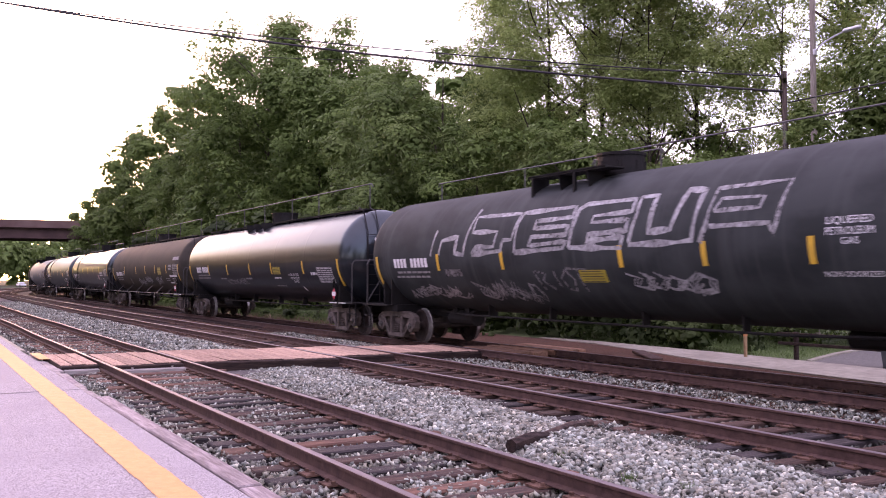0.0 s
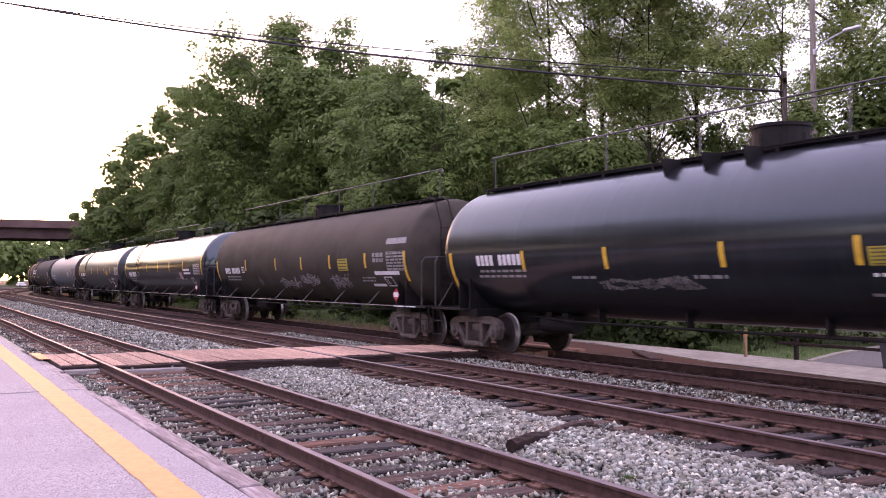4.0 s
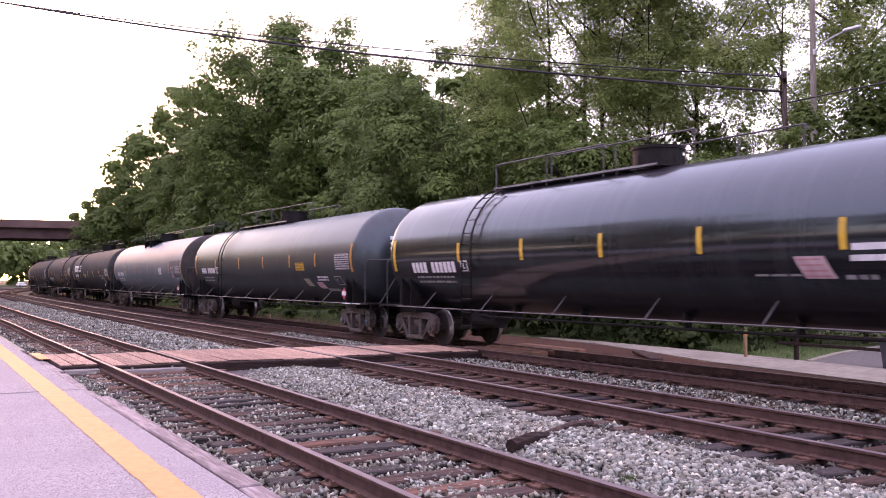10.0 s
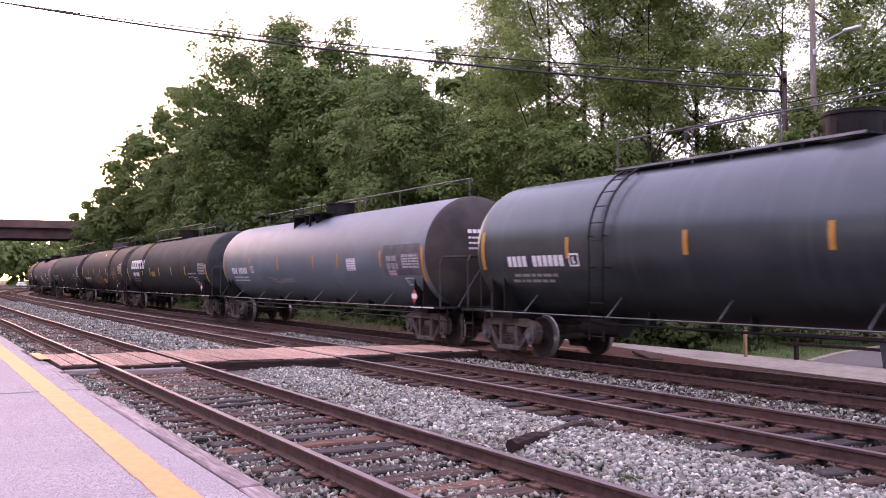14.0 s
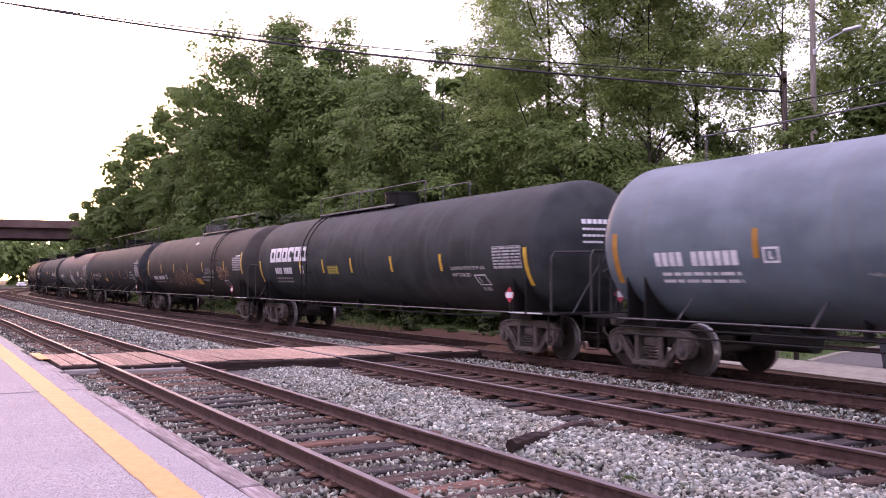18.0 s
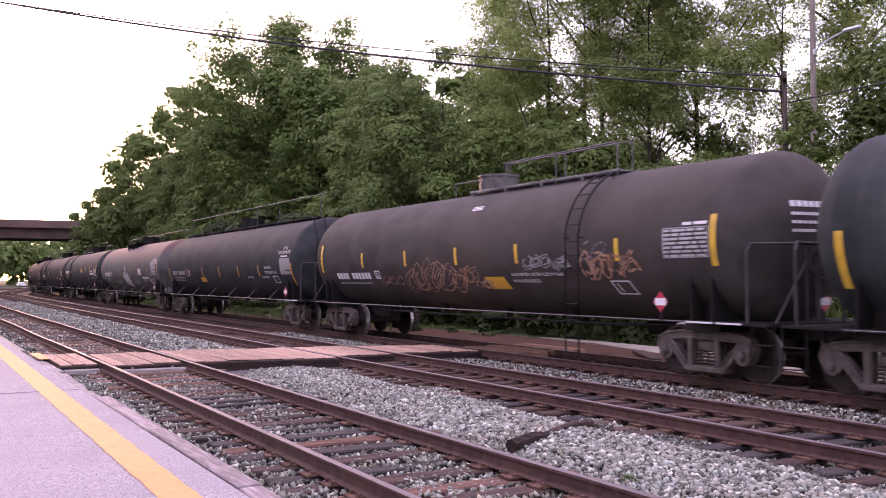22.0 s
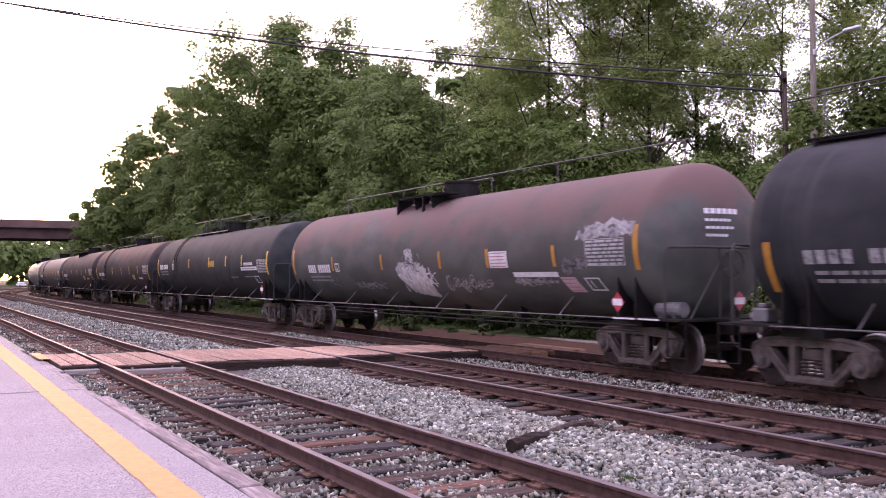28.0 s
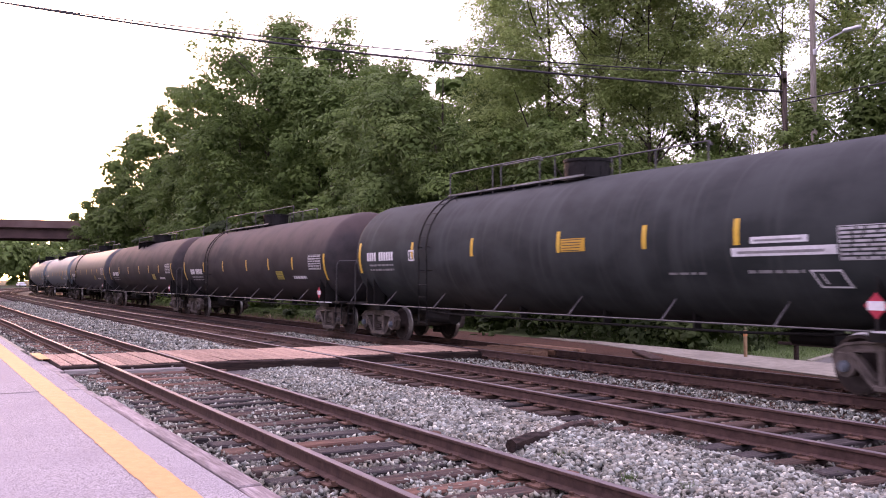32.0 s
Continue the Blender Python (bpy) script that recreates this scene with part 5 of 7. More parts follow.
# shared parts of the cars, built once
def side_frame_mesh():
    """A cast side frame: outline with two windows and the spring opening, drawn in its plane, given thickness and beaded edges."""
    bm = bmesh.new()
    outer = [(-1.12, 0.58), (-1.08, 0.69), (-0.92, 0.77), (-0.55, 0.82), (0.55, 0.82), (0.92, 0.77), (1.08, 0.69), (1.12, 0.58), (1.06, 0.42), (0.86, 0.40), (0.74, 0.48), (0.60, 0.32), (0.42, 0.14),
             (-0.42, 0.14), (-0.60, 0.32), (-0.74, 0.48), (-0.86, 0.40), (-1.06, 0.42)]
    left = [(-0.80, 0.68), (-0.40, 0.70), (-0.36, 0.66), (-0.36, 0.30), (-0.41, 0.27), (-0.52, 0.38), (-0.74, 0.61)]
    holes = (left, [(-x, z) for x, z in left[::-1]], [(-0.27, 0.69), (0.27, 0.69), (0.27, 0.24), (-0.27, 0.24)])
    loops = []
    for loop in (outer, *holes):
        vs = [bm.verts.new((x, 0, z)) for x, z in loop]
        loops.append([bm.edges.new((vs[i], vs[(i + 1) % len(vs)])) for i in range(len(vs))])
    bmesh.ops.triangle_fill(bm, use_beauty=True, edges=[e for l in loops for e in l])
    drop = []
    for f in bm.faces:
        c = f.calc_center_median()
        if any(_inside(c.x, c.z, h) for h in holes):
            drop.append(f)
    bmesh.ops.delete(bm, geom=drop, context="FACES_ONLY")
    g = bmesh.ops.extrude_face_region(bm, geom=bm.faces[:])
    bmesh.ops.translate(bm, vec=(0, 0.12, 0), verts=[v for v in g["geom"] if isinstance(v, bmesh.types.BMVert)])
    bmesh.ops.recalc_face_normals(bm, faces=bm.faces)
    for loop in (outer, *holes[:2]):
        for y in (0.0, 0.12):
            tube(bm, [(x, y, z) for x, z in [*loop, loop[0]]], 0.026, 5)
    for x in (-0.889, 0.889):
        bar(bm, (x, -0.04, 0.457), (x, 0.17, 0.457), 0.165, 16)
        box(bm, x - 0.15, x + 0.15, -0.03, 0.15, 0.52, 0.66, bevel=0.02)
    for x in (-0.31, 0.31):
        box(bm, x - 0.05, x + 0.05, -0.035, 0.15, 0.2, 0.72, bevel=0.015)
    box(bm, -0.44, 0.44, -0.045, 0.2, 0.12, 0.22, bevel=0.02)
    return mesh_of("side_frame", bm, M_CAST)


def _inside(x, y, poly):
    hit = False
    for i in range(len(poly)):
        (a, b), (c, d) = poly[i - 1], poly[i]
        if (b > y) != (d > y) and x < (c - a) * (y - b) / (d - b) + a:
            hit = not hit
    return hit


def wheelset_mesh():
    bm = bmesh.new()
    prof = [(0.0, 0.09), (0.03, 0.12), (0.05, 0.16), (0.025, 0.30), (0.0, 0.385), (-0.045, 0.40), (-0.045, 0.450), (0.06, 0.457), (0.068, 0.483), (0.095, 0.483), (0.098, 0.39), (0.06, 0.36), (0.075, 0.16), (0.11, 0.11), (0.11, 0.09)]
    n = 24
    for side in (-1, 1):
        rings = [[bm.verts.new((rr * math.cos(k * math.tau / n), side * (HALF + 0.03 - y), rr * math.sin(k * math.tau / n))) for k in range(n)] for y, rr in prof]
        for i, (u, v) in enumerate(zip(rings, rings[1:])):
            for k in range(n):
                f = bm.faces.new((u[k], u[(k + 1) % n], v[(k + 1) % n], v[k]))
                f.material_index = 1 if i in (6, 7) else 0
                f.smooth = i < 5
    bar(bm, (0, -1.12, 0), (0, 1.12, 0), 0.085, 10)
    bmesh.ops.recalc_face_normals(bm, faces=bm.faces)
    me = mesh_of("wheelset", bm, M_WHEEL)
    me.materials.append(M_TREAD)
    return me


def spring_mesh():
    """One coil spring of a truck's nest."""
    pts = [(0.062 * math.cos(k * math.tau / 6), 0.07 + 0.062 * math.sin(k * math.tau / 6), 0.235 + 0.23 * k / 24) for k in range(25)]
    return mesh_of("spring", tube(bmesh.new(), pts, 0.016, 4), M_CAST)


def bolster_mesh():
    bm = box(bmesh.new(), -0.2, 0.2, -1.08, 1.08, 0.47, 0.66, bevel=0.03)
    box(bm, -0.3, 0.3, -0.3, 0.3, 0.66, 0.78)
    return mesh_of("truck", bm, M_CAST)


def cap_mesh(material):
    bm = bar(bmesh.new(), (0, -0.05, 0), (0, 0.02, 0), 0.085, 14)
    bar(bm, (0, -0.075, 0), (0, -0.04, 0), 0.05, 12)
    return mesh_of("bearing_cap", bm, material)


SIDE_FRAME, WHEELSET, SPRING, BOLSTER = side_frame_mesh(), wheelset_mesh(), spring_mesh(), bolster_mesh()
CAPS = {False: cap_mesh(M_CAPGREY), True: cap_mesh(M_CAPBLUE)}
TANK = tank_mesh("tank")
SHARED = {}


def shared(name, make, material):
    """The mesh of a part that many cars have, made at its first use."""
    key = (name, material.name)
    if key not in SHARED:
        SHARED[key] = mesh_of(name.split(":")[0], make(), material)
    return SHARED[key]


def stub_sill():
    bm = box(bmesh.new(), 6.9, 9.95, -0.3, 0.3, 0.72, 1.0, bevel=0.02)
    box(bm, 7.9, 8.7, -1.3, 1.3, 0.84, 1.02)
    rim = [(y, AXIS - math.sqrt(TANK_R ** 2 - y * y) + 0.01) for y in np.linspace(-1.37, 1.37, 15)]
    for x in (8.1, 8.58):
        face = [(-1.37, 1.0), (1.37, 1.0), *rim[::-1]]
        va = [bm.verts.new((x, y, z)) for y, z in face]
        vb = [bm.verts.new((x + 0.03, y, z)) for y, z in face]
        bm.faces.new(va)
        bm.faces.new(vb[::-1])
        for i in range(len(face)):
            bm.faces.new((va[i], vb[i], vb[(i + 1) % len(face)], va[(i + 1) % len(face)]))
    for y in (-1.0, 1.0):
        box(bm, 8.1, 8.6, y - 0.02, y + 0.02, 1.0, AXIS - math.sqrt(TANK_R ** 2 - y * y) + 0.03)
    return bm


def end_platform():
    bm = box(bmesh.new(), 8.75, 9.85, -1.45, 1.45, 0.98, 1.02)
    box(bm, 8.2, 8.75, -1.48, -1.2, 0.98, 1.02)
    box(bm, 8.2, 8.75, 1.2, 1.48, 0.98, 1.02)
    for y in (-1.38, 1.38):
        tube(bm, [(9.45, y, 1.0), (9.45, y, 0.36), (9.9, y, 0.34), (9.9, y, 1.0)], 0.02, 5)
        tube(bm, [(9.45, y, 0.68), (9.9, y, 0.68)], 0.016, 5)
    return bm


def end_rail():
    # the top rail bows out round the tank's head
    bm = tube(bmesh.new(), [(9.7, -1.42, 1.0), (9.7, -1.42, 2.18), (9.72, -1.34, 2.3), (10.04, -0.85, 2.3), (10.04, 0.85, 2.3), (9.72, 1.34, 2.3), (9.7, 1.42, 2.18), (9.7, 1.42, 1.0)], 0.025, 7)
    tube(bm, [(10.04, -0.42, 1.0), (10.04, -0.42, 2.3)], 0.02, 5)
    tube(bm, [(10.04, 0.5, 1.0), (10.04, 0.5, 2.3)], 0.02, 5)
    bar(bm, (9.95, -1.05, 1.02), (10.04, -0.42, 2.02), 0.02, 5)
    tube(bm, [(10.03, -0.1, 1.0), (10.03, -0.1, 2.0)], 0.02, 5)
    ring = [(10.06, -0.1 + 0.27 * math.cos(k * math.tau / 14), 2.0 + 0.27 * math.sin(k * math.tau / 14)) for k in range(15)]
    tube(bm, ring, 0.018, 5)
    for k in (0, 1, 2):
        bar(bm, ring[k * 2 + 1], ring[k * 2 + 8], 0.01, 4)
    return bm


def coupler():
    bm = box(bmesh.new(), 9.8, 10.12, -0.11, 0.11, 0.78, 0.96, bevel=0.02)
    box(bm, 9.98, 10.15, -0.19, 0.17, 0.75, 1.0, bevel=0.04)
    tube(bm, [(9.85, -0.25, 0.85), (9.95, -0.3, 0.62), (10.05, -0.2, 0.48), (10.13, -0.05, 0.46)], 0.025, 6)
    return bm


def side_rod(z):
    def make():
        return tube(bmesh.new(), [(-8.75, -1.47, z), (0, -1.49, z), (8.75, -1.47, z)], 0.017, 6)
    return make


def strut(u):
    return lambda: bar(bmesh.new(), (u, -1.47, 1.0), (u, -1.10, 1.38), 0.017, 5)


def dome():
    bm = bar(bmesh.new(), (0, 0, 3.85), (0, 0, 4.32), 0.5, 20)
    bar(bm, (0, 0, 4.32), (0, 0, 4.38), 0.53, 20)
    bar(bm, (0, 0, 3.90), (0, 0, 3.94), 0.56, 20)
    for k in range(8):
        a = k * math.tau / 8
        bar(bm, (0.5 * math.cos(a), 0.5 * math.sin(a), 4.0), (0.5 * math.cos(a), 0.5 * math.sin(a), 4.2), 0.025, 5)
    return bm


def brake_gear():
    bm = bar(bmesh.new(), (-6.4, -0.35, 0.72), (-5.2, -0.35, 0.72), 0.2, 14)
    box(bm, -6.2, -6.0, -0.5, 0.4, 0.75, 0.98)
    box(bm, -5.6, -5.4, -0.5, 0.4, 0.75, 0.98)
    return bm


def platform_reservoir():
    bm = bar(bmesh.new(), (8.8, -0.95, 1.17), (9.42, -0.95, 1.17), 0.14, 14)
    for x in (8.78, 9.42):
        bar(bm, (x, -0.95, 1.17), (x + 0.02, -0.95, 1.17), 0.1, 12)
    for x in (8.92, 9.28):
        box(bm, x - 0.02, x + 0.02, -1.08, -0.82, 1.0, 1.08)
    return bm


def brake_valve():
    bm = box(bmesh.new(), -9.5, -9.18, -1.05, -0.75, 1.02, 1.26, bevel=0.03)
    box(bm, -9.42, -9.26, -1.0, -0.8, 1.26, 1.34, bevel=0.02)
    bar(bm, (-9.6, -0.9, 1.12), (-9.5, -0.9, 1.12), 0.07, 10)
    return bm


def air_tank():
    return bar(bmesh.new(), (5.4, 0.2, 0.76), (6.3, 0.2, 0.76), 0.16, 12)


def brake_pipe():
    bm = tube(bmesh.new(), [(-7.2, -0.3, 0.86), (-5.0, -0.75, 0.82), (5.0, -0.75, 0.82), (7.2, -0.3, 0.86)], 0.026, 6)
    for u in (-4, -1.5, 1.5, 4):
        box(bm, u - 0.02, u + 0.02, -0.78, -0.6, 0.8, 1.2)
    return bm


def walkway(u0, u1, y0=-0.52, y1=0.04, z=3.925):
    def make():
        bm = box(bmesh.new(), u0, u1, y0, y0 + 0.03, z, z + 0.06)
        box(bm, u0, u1, y1 - 0.03, y1, z, z + 0.06)
        for x in np.arange(u0, u1, 0.16):
            box(bm, x, x + 0.135, y0, y1, z + 0.015, z + 0.04)
        for x in np.arange(u0 + 0.15, u1, 1.5):
            box(bm, x, x + 0.05, y0 - 0.02, y0 + 0.05, AXIS + math.sqrt(TANK_R ** 2 - y0 * y0) - 0.06, z + 0.02)
        return bm
    return make


def rail_over(u0, u1, z, y, posts):
    def make():
        bm = tube(bmesh.new(), [(u0, y, z - 0.1), (u0 + 0.08, y, z), (u1 - 0.08, y, z), (u1, y, z - 0.1)], 0.018, 6)
        for x in posts:
            bar(bm, (x, y, 3.86), (x, y, z), 0.018, 5)
        return bm
    return make


def bracket(u):
    def make():
        bm = bmesh.new()
        a = [Vector((u, -1.0, 3.97)), Vector((u, -0.5, 3.97)), skin(u, 70, 0), skin(u, 62, 0), skin(u, 53, 0)]
        b = [p + Vector((0.03, 0, 0)) for p in a]
        va, vb = [bm.verts.new(p) for p in a], [bm.verts.new(p) for p in b]
        bm.faces.new(va)
        bm.faces.new(vb[::-1])
        for i in range(5):
            bm.faces.new((va[i], vb[i], vb[(i + 1) % 5], va[(i + 1) % 5]))
        return bm
    return make


def side_ladder(u, foot=0.55, wide=0.42):
    """A ladder that climbs from the sill and follows the tank's curve to the top."""
    bm = bmesh.new()
    path = [(-1.62, foot), (-1.62, AXIS - 0.2)] + [(-(TANK_R + 0.12) * math.cos(radians(a)), AXIS + (TANK_R + 0.12) * math.sin(radians(a))) for a in range(5, 66, 10)]
    for x in (u, u + wide):
        tube(bm, [(x, y, z) for y, z in path], 0.022, 6)
    z = foot + 0.08
    while z < AXIS - 0.2:
        bar(bm, (u, -1.62, z), (u + wide, -1.62, z), 0.012, 5)
        z += 0.32
    for a in range(2, 64, 12):
        y, z = -(TANK_R + 0.12) * math.cos(radians(a)), AXIS + (TANK_R + 0.12) * math.sin(radians(a))
        bar(bm, (u, y, z), (u + wide, y, z), 0.012, 5)
    for x in (u, u + wide):
        for th in (-18, 5, 62):
            bar(bm, skin(x, th, 0.0), (x, -(TANK_R + 0.12) * math.cos(radians(th)) if th > 0 else -1.62, AXIS + (TANK_R + 0.12) * math.sin(radians(th)) if th > 0 else AXIS - 0.47), 0.012, 5)
    return bm


def end_ladder():
    bm = bmesh.new()
    for y in (-0.85, -0.45):
        tube(bm, [(9.62, y, 1.0), (9.62, y, 3.2), (9.3, y, 3.86), (8.95, y, 3.98)], 0.02, 6)
    for z in np.arange(1.25, 3.3, 0.31):
        bar(bm, (9.62, -0.85, z), (9.62, -0.45, z), 0.012, 5)
    return bm


def placard(bm, x, y, z, s, axis):
    for half, off, flat in ((s, 0.0, False), (s * 0.42, 0.004, True)):
        a = half if not flat else s * 0.72
        q = [(-a, 0), (0, -half), (a, 0), (0, half)] if not flat else [(-a, -half * 0.8), (a, -half * 0.8), (a, half * 0.8), (-a, half * 0.8)]
        if axis == "y":
            vs = [bm.verts.new((x + p, y - off, z + r)) for p, r in q]
        else:
            vs = [bm.verts.new((x + off, y + p, z + r)) for p, r in q]
        f = bm.faces.new(vs)
        f.material_index = 1 if flat else 0
    return bm


CARS, WHEELS = [], []
HOOP = {1: 0.0, 3: -0.3, 6: -0.1, 7: -0.3, 8: -0.15, 9: -0.27, 10: -0.4}   # how far each car's end handrail stands in


class Car:
    """A tank car in the making: root, its running gear and body, then its own fittings and markings."""

    def __init__(self, k, coat, label, rods=(1.0,), blue=False, cap=None, struts=True, ends=(0.0, 0.0), trucks=(0.0, 0.0)):
        self.k, self.rnd = k, random.Random(900 + k)
        self.o = SHIFT[k] if k < len(SHIFT) else 0.2
        self.root = tagged(empty("tank_car"), label, "tank car", group="tank cars of the freight train")
        ob = part("tank", TANK, None, self.root)
        if not TANK.materials:
            TANK.materials.append(P_SATIN)
        ob.material_slots[0].link = "OBJECT"
        ob.material_slots[0].material = coat
        ob.location, ob.scale = (ends[0] / 2, 0, AXIS), (1 - ends[0] / 19.3, 1, 1)   # ends: how far the left and right ends stand in
        for turn in (0, 180):
            m = pose(0, 0, 0, 0, 0, turn) @ pose(-ends[1 if turn == 0 else 0], 0, 0)
            slide = pose(HOOP.get(k, -0.1), 0, 0)
            for name, make, mat in (("stub_sill", stub_sill, M_FRAME), ("end_platform", end_platform, M_FRAME), ("end_handrail", end_rail, M_RAILPAINT), ("coupler", coupler, M_CAST)):
                self.fit(name, make, mat).matrix_basis = m @ slide if make is end_rail else m
        self.fit("brake_cylinder", brake_gear, M_FRAME)
        self.fit("air_reservoir", air_tank, M_FRAME)
        self.fit("brake_pipe", brake_pipe, M_FRAME)
        self.fit("valve_dome", dome, cap or M_FRAME)
        for z in rods:
            self.fit("side_rod" if z == 1.0 else "side_rod:%.2f" % z, side_rod(z), M_RODPAINT if z == 1.0 else M_FRAME)
        if rods and struts:
            for u in (-7.2, -4.4, -1.6, 1.2, 3.9, 6.4):
                self.fit("strut:%.1f" % u, strut(u), M_RODPAINT)
        for x in (-BOGIE + trucks[0], BOGIE - trucks[1]):
            truck = part("truck", BOLSTER, None, self.root, "cast steel truck with two wheelsets")
            truck.location = (x, 0, 0)
            for side in (-1, 1):
                sf = part("side_frame", SIDE_FRAME, None, truck)
                sf.matrix_basis = pose(0, -1.12, 0) if side < 0 else pose(0, 1.12, 0, 0, 0, 180)
                for x in (-0.15, 0.0, 0.15):
                    sp = part("spring", SPRING, None, truck)
                    sp.location = (x, -1.11 if side < 0 else 0.97, 0)
                for w in (-AXLE, AXLE):
                    cp = part("bearing_cap", CAPS[blue], None, truck)
                    cp.matrix_basis = pose(w, -1.17, WHEEL_R) if side < 0 else pose(w, 1.17, WHEEL_R, 0, 0, 180)
            for w in (-AXLE, AXLE):
                ws = part("wheelset", WHEELSET, None, truck)
                ws.location = (w, 0, WHEEL_R)
                WHEELS.append((ws, w))
        CARS.append((self.root, k, self.o))

    def fit(self, name, make, material, label=""):
        return part(name.split(":")[0], shared(name, make, material), None, self.root, label)

    def own(self, name, bm, material, label=""):
        return part(name, bm, material, self.root, label)

    def bands(self, us, lo, hi, mat=None, elo=-30.0, ehi=3.0, ends=(-8.77, 8.77)):
        """Upright reflective marks along the side and the two long ones at the ends."""
        for u in us:
            self.own("reflector", patch(bmesh.new(), u - self.o - 0.06, u - self.o + 0.06, lo, hi), mat or M_YTAPE)
        for u in ends:
            self.own("end_band", patch(bmesh.new(), u - 0.07, u + 0.07, elo, ehi), mat or M_YTAPE)

    def mark(self, u0, u1, t0, t1, chars=10, gaps=(4,), mat=None, name="reporting_mark"):
        g, step = gaps[0], (u1 - u0) / chars
        for a, n in ((0, g), (g + 1, chars - g - 1)):
            bm = lettering(bmesh.new(), u0 - self.o + a * step, u0 - self.o + (a + n) * step, t0, t1, n, self.rnd)
            self.own(name, bm, mat or M_WHITE)["kind"] = "stuff"

    def small(self, u0, u1, t0, t1, mat=None, name="stencil_line"):
        """Small unreadable print: a broken row of short bars."""
        bm, u = bmesh.new(), u0
        while u < u1 - 0.02:
            w = min(self.rnd.uniform(0.08, 0.32), u1 - u)
            patch(bm, u - self.o, u + w - self.o, t0, t1)
            u += w + 0.05
        self.own(name, bm, mat or M_DULL)["kind"] = "stuff"

    def bar(self, u0, u1, t0, t1, mat=None, name="stencil_bar", slant=0.0):
        self.own(name, patch(bmesh.new(), u0 - self.o, u1 - self.o, t0, t1, 0.005, slant), mat or M_WHITE)

    def sign(self, u0, u1, t0, t1, mat, rows=5, ink=None, name="notice", slant=0.0):
        """A stuck-on notice with rows of print."""
        ob = self.own(name, patch(bmesh.new(), u0 - self.o, u1 - self.o, t0, t1, 0.005, slant), mat)
        if rows:
            bm, h = bmesh.new(), (t1 - t0) / rows
            for i in range(rows):
                a = t0 + h * (i + 0.3)
                sl = slant * (1 - (i + 0.5) / rows)
                patch(bm, u0 - self.o + sl + 0.06 * (u1 - u0), u1 - self.o + sl - self.rnd.uniform(0.06, 0.2) * (u1 - u0), a, a + h * 0.3, 0.009)
            p = part("print", bm, ink or M_INK, ob)

    def data(self, u0, u1, t0, t1, rows=7, mat=None):
        """The test-date block: a table of small print in a thin frame."""
        bm, h = bmesh.new(), (t1 - t0) / rows
        for i in range(rows):
            u, a = u0 + 0.03, t0 + h * (i + 0.22)
            while u < u1 - 0.05:
                w = min(self.rnd.uniform(0.1, 0.35), u1 - 0.03 - u)
                patch(bm, u - self.o, u + w - self.o, a, a + h * 0.58)
                u += w + 0.04
        for i in (0, rows):
            patch(bm, u0 - self.o, u1 - self.o, t0 + h * i, t0 + h * i + 0.45, 0.0065)
        for u in (u0, u1 - 0.02):
            patch(bm, u - self.o, u + 0.02 - self.o, t0, t1, 0.0066)
        self.own("test_data_block", bm, mat or M_STENCIL, "white stencilled table of small print")["kind"] = "stuff"

    def outline(self, u0, u1, t0, t1, slant=0.12, mat=None):
        """A slanted stencilled frame with a few marks in it."""
        bm = bmesh.new()
        s = slant
        patch(bm, u0 - self.o, u1 - self.o, t1 - 1.1, t1)
        patch(bm, u0 + s - self.o, u1 + s - self.o, t0, t0 + 1.1)
        patch(bm, u0 - self.o, u0 + 0.035 - self.o, t0, t1, 0.0065, s)
        patch(bm, u1 - 0.035 - self.o, u1 - self.o, t0, t1, 0.0065, s)
        patch(bm, u0 + 0.17 - self.o, u0 + 0.2 - self.o, t0 + 2.5, t1 - 2.5, 0.0065, s * 0.6)
        self.own("stencil_frame", bm, mat or M_WHITE)

    def square(self, u, t0, t1, w=0.32, mat=None):
        bm = bmesh.new()
        u -= self.o
        for a, b, c, d in ((u, u + 0.04, t0, t1), (u + w - 0.04, u + w, t0, t1), (u, u + w, t0, t0 + 1.4), (u, u + w, t1 - 1.4, t1), (u + w * 0.35, u + w * 0.62, t0 + 2.2, t0 + 3.8), (u + w * 0.35, u + w * 0.5, t0 + 3, t1 - 2.5)):
            patch(bm, a, b, c, d)
        self.own("stencil_frame", bm, mat or M_WHITE)

    def words(self, text, u0, u1, t0, t1):
        self.own("lettering", wrapped_text(text, u0 - self.o, u1 - self.o, t0, t1), None, "white words " + text)["kind"] = "stuff"

    def spray(self, u0, u1, t0, t1, letters=5, mat=None, w=0.035, seed=0):
        self.own("graffiti", scribble(bmesh.new(), u0 - self.o, u1 - self.o, t0, t1, 40 + self.k * 7 + seed, letters, w), mat or M_SPRAY_D, "sprayed graffiti tag")["kind"] = "stuff"

    def curls(self, u0, u1, t0, t1, turns=6, mat=None, w=0.03, seed=0):
        self.own("graffiti", loops(bmesh.new(), u0 - self.o, u1 - self.o, t0, t1, 70 + self.k * 5 + seed, turns, w), mat or M_SPRAY_M, "looping sprayed graffiti tag")["kind"] = "stuff"

    def letters(self, u0, u1, t0, t1, n, mat, w=0.03, seed=0, arch=0.4, inner=True):
        self.own("graffiti", bubbles(bmesh.new(), u0 - self.o, u1 - self.o, t0, t1, 90 + self.k * 3 + seed, n, w, arch, inner), mat, "bubble letters sprayed in outline")["kind"] = "stuff"

